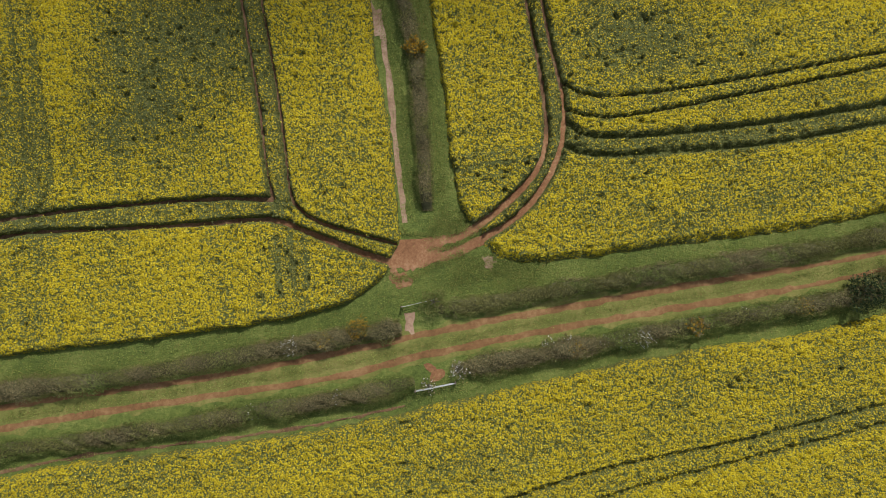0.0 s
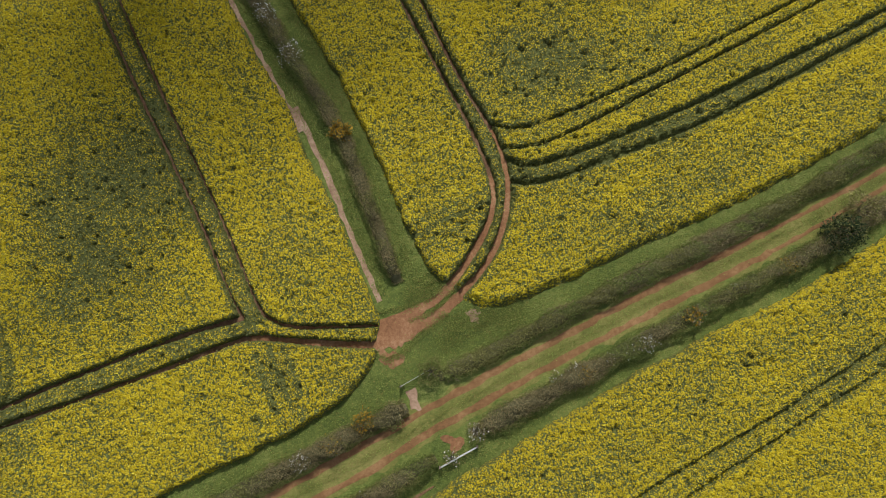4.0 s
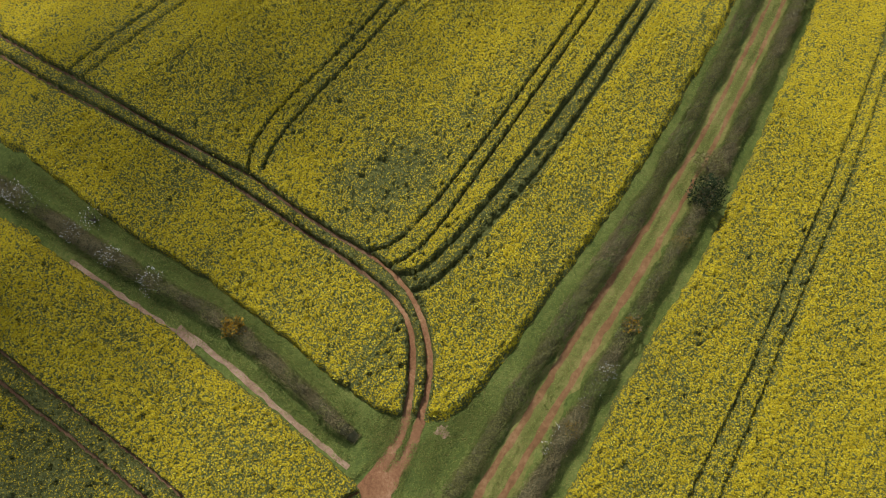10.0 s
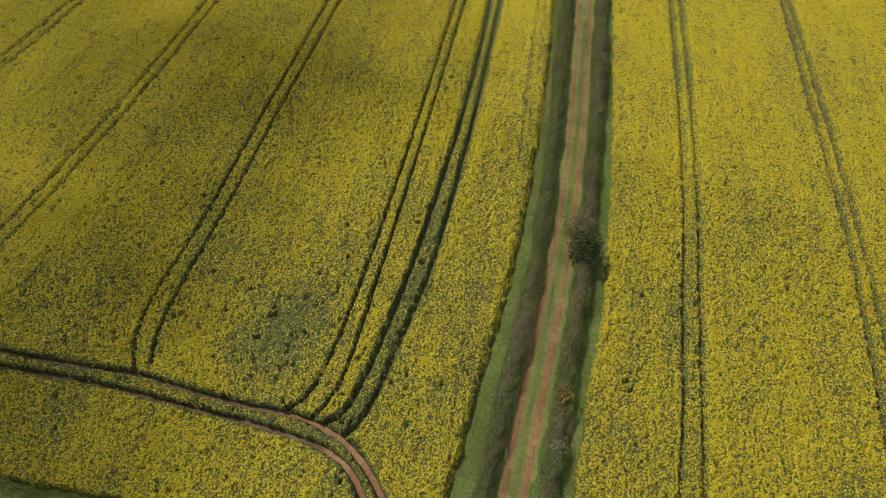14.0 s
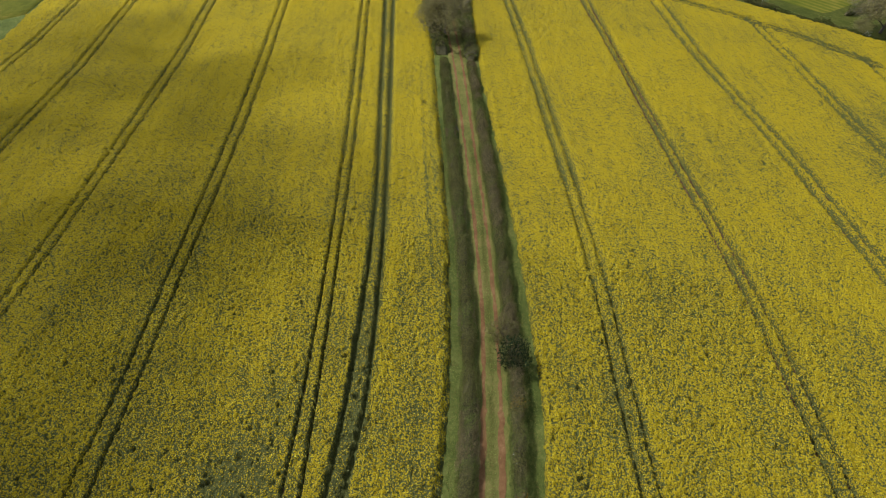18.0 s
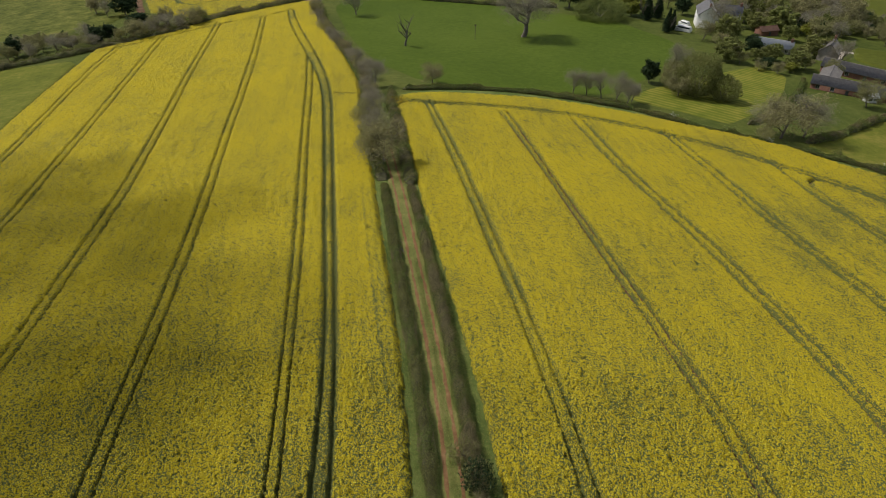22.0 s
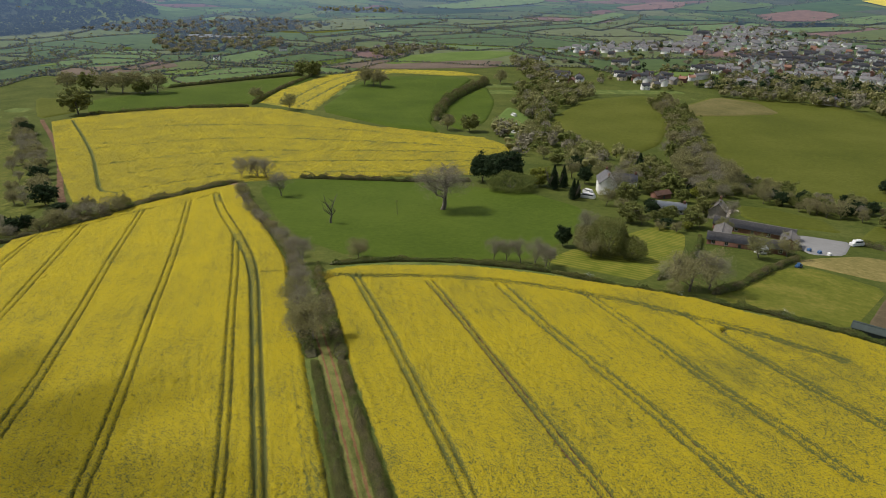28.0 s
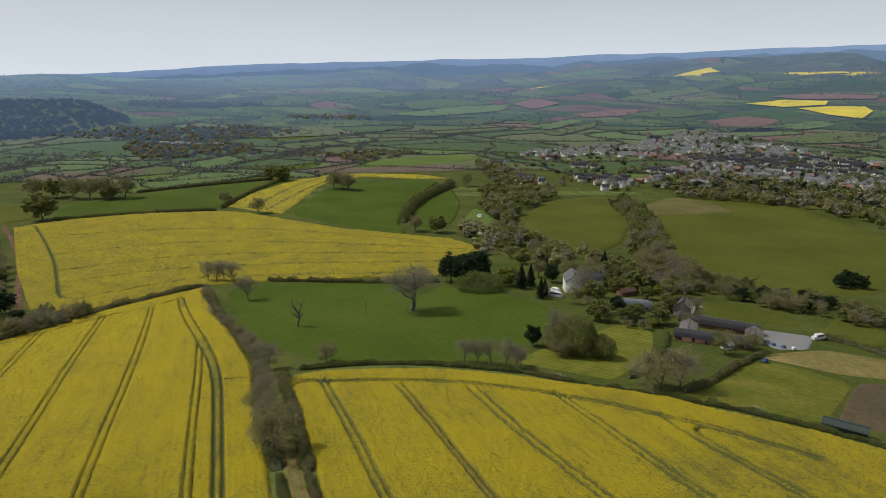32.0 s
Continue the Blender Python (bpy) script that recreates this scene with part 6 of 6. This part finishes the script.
# ---- buildings ----
def house(x, y, rot, w, d, eaves, pitch, wall, roof, label, windows=2, chimneys=1, category="house", group="", name="house", hip=False, door=True):
    """A house with walls, pitched roof, chimneys, windows (frame, pane) and a door; its front looks along -x before turning."""
    top = thing(name, x, y, rot, label, category, group)
    hd, hw = d / 2, w / 2
    ridge_z = eaves + hd * pitch
    ins = hw * 0.45 if hip else 0.0
    # walls with gables, 0.3 m into the ground
    V = [(-hd, -hw, -1.2), (hd, -hw, -1.2), (hd, hw, -1.2), (-hd, hw, -1.2), (-hd, -hw, eaves), (hd, -hw, eaves), (hd, hw, eaves), (-hd, hw, eaves), (0, -hw, eaves if hip else ridge_z), (0, hw, eaves if hip else ridge_z)]
    F3 = [(0, 1, 5), (0, 5, 4), (1, 2, 6), (1, 6, 5), (2, 3, 7), (2, 7, 6), (3, 0, 4), (3, 4, 7), (4, 5, 8), (6, 7, 9)]
    part("wall", mesh_of("wall", V, F3, M[wall]), top)
    o, t = 0.35, 0.22
    e = eaves - o * pitch
    R = []
    for lift in (0.05, t):
        R += [(-hd - o, -hw - o, e + lift), (hd + o, -hw - o, e + lift), (hd + o, hw + o, e + lift), (-hd - o, hw + o, e + lift), (0, -hw - o + ins, ridge_z + lift), (0, hw + o - ins, ridge_z + lift)]
    RF = []
    for b in (0, 6):
        RF += [(b, b + 4, b + 5), (b, b + 5, b + 3), (b + 1, b + 2, b + 5), (b + 1, b + 5, b + 4)]
        if hip:
            RF += [(b, b + 1, b + 4), (b + 2, b + 3, b + 5)]
    for i, j in ((0, 3), (1, 2), (0, 1), (2, 3)) if hip else ((0, 3), (1, 2), (0, 4), (4, 1), (3, 5), (5, 2)):
        RF += [(i, j, j + 6), (i, j + 6, i + 6)]
    rf = part("roof", mesh_of("roof", R, RF, M[roof]), top)
    part("ridge", boxes_mesh("ridge", [(-0.14, -hw - o + ins, ridge_z + 0.12, 0.14, hw + o - ins, ridge_z + 0.32)], M[roof], 0.05), rf)
    for k in range(chimneys):
        cy = (-hw + 0.8) if k == 0 else (hw - 0.8)
        ch = part("chimney", boxes_mesh("chimney", [(-0.4, cy - 0.5, ridge_z - 1.0, 0.4, cy + 0.5, ridge_z + 1.1), (-0.48, cy - 0.58, ridge_z + 1.1, 0.48, cy + 0.58, ridge_z + 1.25)], M["brick"], 0.03), top)
        part("chimney_pot", boxes_mesh("chimney_pot", [(-0.14, cy - 0.14, ridge_z + 1.25, 0.14, cy + 0.14, ridge_z + 1.75)], M["tile"], 0.04), ch)
    rows = [1.0] if eaves < 4 else [0.9, 3.6]
    for z in rows:
        for k in range(windows):
            cy = -hw + w * (k + 0.5) / windows
            if door and z == rows[0] and k == windows // 2:
                part("door", boxes_mesh("door", [(-hd - 0.06, cy - 0.5, 0, -hd + 0.02, cy + 0.5, 2.05)], M["paint"], 0.02), top)
                continue
            fr = part("window_frame", boxes_mesh("window_frame", [(-hd - 0.07, cy - 0.65, z - 0.07, -hd + 0.02, cy + 0.65, z), (-hd - 0.07, cy - 0.65, z + 1.25, -hd + 0.02, cy + 0.65, z + 1.33),
                      (-hd - 0.07, cy - 0.65, z, -hd + 0.02, cy - 0.57, z + 1.25), (-hd - 0.07, cy + 0.57, z, -hd + 0.02, cy + 0.65, z + 1.25), (-hd - 0.07, cy - 0.03, z, -hd + 0.02, cy + 0.03, z + 1.25)], M["white"]), top)
            part("pane", boxes_mesh("pane", [(-hd - 0.03, cy - 0.57, z, -hd + 0.01, cy + 0.57, z + 1.25)], M["glass"]), fr)
    return top


# the farm
house(314, -90, 82, 13, 9, 6.8, 0.8, "render", "slate", "tall white gabled farmhouse with a slate roof behind bare trees", 4, 2, "farmhouse", name="farmhouse")
house(318, -100, -12, 12, 8, 6.2, 0.75, "render", "slate", "white rendered rear range of the farmhouse", 3, 1, "farmhouse", name="farmhouse_wing")
house(275, -108, -21, 14.5, 6.5, 2.7, 0.55, "stone", "tin", "low stone cottage with a pale grey slate roof", 4, 1, "cottage", name="cottage")
house(305, -115, 20, 8.5, 5, 2.4, 0.5, "brick", "tile", "small shed with an orange-red tile roof", 1, 0, "shed", name="shed")
house(267, -127, 60, 8, 7, 4.2, 0.95, "stone", "old_slate", "grey stone gabled house with a steep slate roof", 2, 1, name="house")
house(219, -117, -25, 27, 6.5, 2.5, 0.55, "brick", "old_slate", "long low red-brick barn with a weathered slate roof", 6, 0, "barn", name="barn")
house(242, -131, -33, 30, 7, 2.5, 0.55, "brick", "old_slate", "red-brick barn range with a weathered slate roof", 5, 0, "barn", name="barn")
house(231, -113, 62, 13, 6, 2.6, 0.55, "brick", "old_slate", "brick barn wing joining two barns", 2, 0, "barn", name="barn")
house(224, -136, 60, 9, 6, 2.8, 0.65, "brick", "old_slate", "gabled brick end of the barn", 2, 0, "barn", name="barn")
house(136.5, -109.5, 140, 9.5, 3.6, 2.3, 0.3, "shed_green", "shed_green", "long low grey-green field shed with two rooflights", 0, 0, "shed", name="field_shed", door=False)
house(212, -119, 10, 3.4, 2.6, 1.9, 0.6, "white", "white", "small white-framed garden greenhouse", 2, 0, "greenhouse", name="greenhouse", door=False)


def vehicle(x, y, rot, L, W, H, body, label, category, name, cab=0.5):
    """A parked vehicle: body, cabin with glass, four wheels with rims."""
    top = thing(name, x, y, rot, label, category)
    bm = bmesh.new()
    bmesh.ops.create_cube(bm, size=1, matrix=Matrix.LocRotScale((0, 0, 0.3 + H * 0.28), None, (L, W, H * 0.5)))
    bmesh.ops.bevel(bm, geom=bm.edges[:], offset=0.16, segments=2, affect="EDGES")
    part("body", from_bm("body", bm, M[body]), top)
    bm = bmesh.new()
    geo = bmesh.ops.create_cube(bm, size=1, matrix=Matrix.LocRotScale((-L * 0.04, 0, 0.3 + H * 0.68), None, (L * cab, W * 0.9, H * 0.45)))
    for v in geo["verts"]:
        if v.co.z > 0.3 + H * 0.7:
            v.co.x, v.co.y = v.co.x * 0.82, v.co.y * 0.88
    bmesh.ops.bevel(bm, geom=bm.edges[:], offset=0.1, segments=2, affect="EDGES")
    cabin = part("cabin", from_bm("cabin", bm, M[body]), top)
    part("glazing", boxes_mesh("glazing", [(-L * 0.04 - L * cab * 0.4, -W * 0.452, 0.3 + H * 0.56, -L * 0.04 + L * cab * 0.4, W * 0.452, 0.3 + H * 0.78)], M["glass"], 0.03), cabin)
    for sx in (-0.32, 0.32):
        for sy in (-0.47, 0.47):
            v, f = tube([((sx * L, sy * W - 0.1, 0.33), 0.33), ((sx * L, sy * W + 0.1, 0.33), 0.33)], 12)
            wh = part("tyre", mesh_of("tyre", v, f, M["black"]), top)
            v, f = tube([((sx * L, sy * W - 0.11, 0.33), 0.01), ((sx * L, sy * W - 0.105, 0.33), 0.2), ((sx * L, sy * W + 0.105, 0.33), 0.2), ((sx * L, sy * W + 0.11, 0.33), 0.01)], 10)
            part("rim", mesh_of("rim", v, f, M["steel"]), wh)
    return top


vehicle(299, -77, 60, 7.5, 2.4, 2.7, "white", "white caravan parked beside the farmhouse", "caravan", "caravan", 0.9)
for _x, _y, _r in ((588, -77, 20), (538, -70, 70), (503, -68, 40), (497, -72, 100), (548, -95, 30)):
    vehicle(_x, _y, _r, 7.5, 2.5, 2.9, "white", "white caravan parked among trees in the side valley", "caravan", "caravan", 0.9)
vehicle(311, -80, 40, 5.5, 2.2, 2.3, "white", "white van parked beside the farmhouse", "van", "van", 0.8)
vehicle(231, -167, 100, 5.4, 2.1, 2.5, "white", "white van parked in the concrete yard", "van", "van", 0.75)
vehicle(221, -112, 30, 4.3, 1.8, 1.5, "white", "white car parked by the brick barn", "car", "car", 0.5)
vehicle(196, -124, 120, 2.6, 1.4, 1.6, "blue", "small blue tractor at the paddock edge", "tractor", "tractor", 0.4)
for _x, _y, _q in ((219, -141, "blue"), (216.5, -143.5, "blue"), (222, -139, "paint"), (214.5, -146, "white")):
    _b = thing("storage_tank", _x, _y, 20, "square plastic storage tank at the yard edge", "tank", "storage tanks")
    part("tank", boxes_mesh("tank", [(-0.6, -0.6, 0.15, 0.6, 0.6, 1.15)], M[_q], 0.08), _b)
    part("pallet", boxes_mesh("pallet", [(-0.65, -0.65, 0, 0.65, 0.65, 0.15)], M["post"]), _b)

# the town: streets of houses on the valley side
VILLAGE = []
rng_t = np.random.default_rng(9)
_styles = [("render", "slate", 9, 7, 5.0, 0.75), ("cream", "slate", 10, 7.5, 5.0, 0.7), ("render", "slate", 13, 8, 5.2, 0.7), ("stone", "slate", 11, 8, 5.4, 0.8), ("brick", "tile", 9, 7, 5.0, 0.8), ("render", "tile", 8, 6.5, 4.8, 0.8), ("render", "slate", 22, 8, 5.2, 0.7), ("cream", "slate", 8, 7, 3.0, 0.7)]
_labels = ["white-rendered house with a slate roof", "cream-rendered house with a slate roof", "long white house with a slate roof", "grey stone house with a slate roof", "red-brick house with a clay tile roof", "small white house with a clay tile roof", "white terrace row with a slate roof", "cream bungalow with a slate roof"]


def town_house(k, x, y, rot):
    if k < len(VILLAGE) and VILLAGE[k]:
        copy_thing(VILLAGE[k], pose(x, y, float(land(x, y)), 0, 0, rot))
        return
    wall, roof, w, d, e, p = _styles[k]
    VILLAGE.append(house(x, y, rot, w, d, e, p, wall, roof, _labels[k], 2 if w < 12 else 4, 1 if w < 20 else 2, "house", "town houses"))


placed = []
for k in range(8):
    town_house(k, 760 + k * 14, -250 - k * 16, (k * 35) % 360)
    placed.append((760 + k * 14, -250 - k * 16))
_clear = pts("932,-290 885,-398 845,-375 885,-285")
spots = []
for _ in range(7000):
    x, y = rng_t.uniform(730, 1640), rng_t.uniform(-800, -130)
    if not inside(np.array([x]), np.array([y]), TOWN)[0] or inside(np.array([x]), np.array([y]), _clear)[0]:
        continue
    # streets follow the slope; denser along the main street that climbs to the church
    street = abs((y + 230) + 0.62 * (x - 800)) / 1.18
    if rng_t.uniform() > 0.3 + 0.7 * math.exp(-street / 150) or vnoise(x, y, 70, 44) < 0.36:
        continue
    gap = 10 if x < 1100 else 14
    if any(abs(x - a) < gap and abs(y - b) < gap for a, b in placed):
        continue
    placed.append((x, y))
    lane_way = -32 if vnoise(x, y, 160, 45) < 0.55 else 58
    spots.append((x, y, float(lane_way + rng_t.choice([0, 0, 0, 90]) + rng_t.uniform(-7, 7)), int(rng_t.choice([0, 0, 0, 0, 1, 1, 2, 2, 3, 4, 6, 6, 7]))))
spots.sort()
for x, y, rot, k in spots[:270]:
    town_house(k, x, y, rot)
# the farther streets, joined
V, F, I = [], [], []
_mats = ["render", "cream", "stone", "brick", "slate", "tile"]
for x, y, rot, k in spots[270:900]:
    wall, roof, w, d, e, p = _styles[k]
    if k == 6:
        w = 16
    c, s_ = math.cos(radians(rot)), math.sin(radians(rot))
    z, b, hd, hw = float(land(x, y)), len(V), d / 2, w / 2
    rz, o = e + hd * p, 0.4
    L = [(-hd, -hw, -1.5), (hd, -hw, -1.5), (hd, hw, -1.5), (-hd, hw, -1.5), (-hd, -hw, e), (hd, -hw, e), (hd, hw, e), (-hd, hw, e), (0, -hw, rz), (0, hw, rz),
         (-hd - o, -hw - o, e - 0.1), (-hd - o, hw + o, e - 0.1), (0, -hw - o, rz + 0.25), (0, hw + o, rz + 0.25), (hd + o, -hw - o, e - 0.1), (hd + o, hw + o, e - 0.1)]
    V += [(x + c * a - s_ * q, y + s_ * a + c * q, z + h) for a, q, h in L]
    T = [(0, 1, 5), (0, 5, 4), (1, 2, 6), (1, 6, 5), (2, 3, 7), (2, 7, 6), (3, 0, 4), (3, 4, 7), (4, 5, 8), (6, 7, 9), (10, 12, 13), (10, 13, 11), (14, 15, 13), (14, 13, 12)]
    F += [tuple(b + q for q in t) for t in T]
    I += [_mats.index(wall)] * 10 + [_mats.index(roof)] * 4
tagged(new("far_houses", mesh_of("far_houses", V, F, [M[q] for q in _mats], idx=I)), "farther streets of pale houses with slate roofs", "houses", kind="stuff")
for _x, _y, _r in ((664, -412, 30), (657, -416, 30), (668, -402, -60), (575, -100, 60), (1060, 330, 0), (1175, 250, 10), (1200, 90, 40), (1230, 70, 10), (1600, 130, 20), (1640, 110, 50), (1215, 40, 70)):
    town_house(int(rng_t.integers(0, 3)), _x, _y, _r)
for _x, _y, _r in ((1421, 473, 10), (1394, 431, 12), (1379, 381, 10)):
    house(_x, _y, _r, 60, 14, 3.5, 0.35, "shed_green", "tin", "long pale poultry shed with a tin roof", 0, 0, "shed", "long farm sheds", "long_shed", door=False)
# church
_c = house(1409, -569, -32, 26, 10, 7, 0.9, "stone", "slate", "grey stone parish church with a square tower", 4, 0, "church", name="church")
part("tower", boxes_mesh("tower", [(-3.5, 12, -1, 3.5, 19, 19), (-3.8, 11.7, 18.6, 3.8, 19.3, 19.6)], M["stone"], 0.15), _c)
part("parapet", boxes_mesh("parapet", [(-3.8 + i * 1.5, j, 19.6, -3.0 + i * 1.5, j + 0.5, 20.5) for i in range(6) for j in (11.7, 18.8)], M["stone"]), _c)
# trees between the houses
wood_mass("1047,-136 1283,-336 1274,-470 1625,-713 1536,-787 1221,-765 1005,-786 739,-584 763,-485 791,-354 729,-233 754,-173 910,-143", 33, 7.5, 0.9, 80, 24, ["twig", "budding", "hedge_olive", "evergreen"], "scattered trees and gardens among the town houses")


# ---- gates, posts and small things by the lane ----
def gate(ax, ay, bx, by, label, swing=0.0):
    """A galvanised field gate of five bars with a brace, hung between two posts."""
    L = math.hypot(bx - ax, by - ay)
    rot = math.degrees(math.atan2(by - ay, bx - ax))
    top = thing("field_gate", ax, ay, rot, label, "gate", "field gates")

    def bar(nm, a, b, r):
        v, f = tube([(a, r), (b, r)], 8)
        part(nm, mesh_of(nm, v, f, M["steel"], True), top)
    for z in (0.25, 0.45, 0.66, 0.9, 1.16):
        bar("rail", (0.12, 0, z), (L - 0.12, 0, z), 0.024)
    for x in (0.12, L / 2, L - 0.12):
        bar("upright", (x, 0, 0.22), (x, 0, 1.19), 0.03)
    bar("brace", (0.14, 0, 0.27), (L / 2, 0, 1.14), 0.02)
    bar("brace", (L - 0.14, 0, 0.27), (L / 2, 0, 1.14), 0.02)
    for nm, z in (("hinge", 0.4), ("hinge", 1.0)):
        part(nm, boxes_mesh(nm, [(-0.02, -0.03, z, 0.14, 0.03, z + 0.05)], M["steel"]), top)
    part("latch", boxes_mesh("latch", [(L - 0.16, -0.04, 0.86, L + 0.02, 0.04, 0.92)], M["steel"]), top)
    for x in (-0.1, L + 0.1):
        v, f = tube([((x, 0, -0.3), 0.1), ((x, 0, 1.3), 0.09), ((x, 0, 1.36), 0.03)], 9)
        part("post", mesh_of("post", v, f, M["post"]), top, "weathered wooden gate post")
    return top


gate(-4.3, -1.7, -0.8, -0.9, "galvanised steel field gate closing the gap in the hedge")
gate(-2.8, -10.5, 1.2, -9.7, "galvanised steel field gate opening to the lower crop")
_b = thing("fallen_branch", 99.4, 20.2, 0, "bare grey fallen branch lying across the lane", "branch")
_v, _f = [], []
for _r in ([((0, 0, 0.5), 0.16), ((-4.6, -2.2, 1.1), 0.13), ((-10, -6, 0.3), 0.05)], [((-4.6, -2.2, 1.1), 0.09), ((-7, -2.3, 1.5), 0.03)], [((-3, -1.5, 0.9), 0.08), ((-4.5, -3.6, 0.5), 0.03)]):
    v, f = tube(_r, 6)
    _f += [tuple(q + len(_v) for q in ff) for ff in f]
    _v += v
part("limbs", mesh_of("limbs", _v, _f, M["deadwood"]), _b)
_b = thing("utility_pole", 262, 13.5, 0, "thin wooden pole standing in the pasture", "pole")
_v, _f = tube([((0, 0, -0.5), 0.14), ((0, 0, 6.5), 0.1)], 8)
part("shaft", mesh_of("shaft", _v, _f, M["post"]), _b)
part("crossarm", boxes_mesh("crossarm", [(-0.06, -0.7, 6.0, 0.06, 0.7, 6.12)], M["post"]), _b)

# tufts of grass on verges and lane
rng_g = np.random.default_rng(4)
_P = []
for _line, _w, _n in (("-80,-13.6 -47,-8.9 -35,-7.6 -23,-5.6 -11,-3.2 -5,-0.8 -2,0.6 6,1.4 19,2.7 31,4.3 44,6.3 64,11.6 91,18.9", 2.2, 15000), ("-80,-23 -47,-18.2 -35,-16.6 -23,-14.6 -11,-12.6 -2,-10.8 4,-9.6 16,-7 25,-5.4 34,-3.8 44,-2.2 64,3 91,9.5", 1.6, 11000),
                      ("-3.6,8 -4,14 -4.6,20 -5.4,26 -7,33 -9,42 -11,52 -13.5,62", 1.2, 6000), ("0,9 -0.4,14 -0.8,20 -1.4,27 -3,36 -5,44 -7,53 -9,62", 1.4, 7000),
                      ("-47,-13.6 -29,-10.8 -11,-7.9 4,-4.5 25,-0.7 47,2.9 65,7.1 90,13.6", 0.6, 5000), ("-1,6.5 0,7.6 1.5,7.4 2.6,8", 1.6, 1500), ("1,1.5 3,3 6,2.4 10,2", 2.0, 2500), ("-6.4,2.4 -5.4,1.4 -3.6,1.2 -2,2.2 0,3.2 2,3.9", 0.5, 900), ("-4.6,6.4 -2.4,5.9 0.4,6 2.4,6.6", 0.4, 500), ("-1.6,4.2 0.6,4.6 2.6,5.5 4.4,6.6", 0.35, 700)):
    s = smooth_line(pts(_line), 0.5)
    i = rng_g.integers(0, len(s), _n * 2)
    _P.append(s[i] + rng_g.normal(size=(_n * 2, 2)) * _w * 0.5)
_P = np.vstack(_P)
_lv, _lf = leaves(np.c_[_P, land(_P[:, 0], _P[:, 1]) + 0.03 + rng_g.uniform(0.05, 0.4, len(_P)) * vnoise(_P[:, 0], _P[:, 1], 0.7, 14) ** 1.5], 0.065, rng_g, 0.55)
tagged(new("verge_grass", mesh_of("verge_grass", _lv, _lf, [M["blade"], M["hedge_green"], M["tan"]], idx=rng_g.choice([0, 0, 0, 0, 1, 2], len(_lf)))), "long tufted grass and weeds along the verges", "grass", kind="stuff")

# a broken cumulus cloud above the hill; its shadow lies over the north and west fields
cm_, cnt, cp = start("cumulus", 1.0, 0.0)
cp.inputs["Base Color"].default_value = (0.85, 0.86, 0.88, 1)
ct = cnt.nodes.new("ShaderNodeBsdfTransparent")
cx = cnt.nodes.new("ShaderNodeMixShader")
cx.inputs["Fac"].default_value = 0.17
cnt.links.new(ct.outputs[0], cx.inputs[1])
cnt.links.new(cp.outputs[0], cx.inputs[2])
cnt.links.new(cx.outputs[0], cnt.nodes["Material Output"].inputs["Surface"])
rng_c = np.random.default_rng(12)
bm = bmesh.new()
up = SUN_DIR * (520 / SUN_DIR.z)
_shade = pts("-36,32 -12,37 8,50 30,45 60,40 95,50 125,82 136,105 120,135 -30,140 -55,85 -40,52")
for px in np.arange(-60, 150, 15.0):
    for py in np.arange(20, 150, 15.0):
        qx, qy = px + rng_c.uniform(-4, 4), py + rng_c.uniform(-4, 4)
        if not inside(np.array([qx]), np.array([qy]), _shade)[0]:
            continue
        s = rng_c.uniform(10, 17)
        bmesh.ops.create_icosphere(bm, subdivisions=2, radius=1, matrix=Matrix.LocRotScale((qx + up.x, qy + up.y, up.z + rng_c.uniform(0, 14)), None, (s, s, s * 0.4)))
for v in bm.verts:
    v.co += Vector((rng_c.normal(), rng_c.normal(), rng_c.normal())) * 1.5
tagged(new("cloud", from_bm("cloud", bm, cm_)), "thin white cumulus cloud drifting above the fields", "cloud", kind="structure")
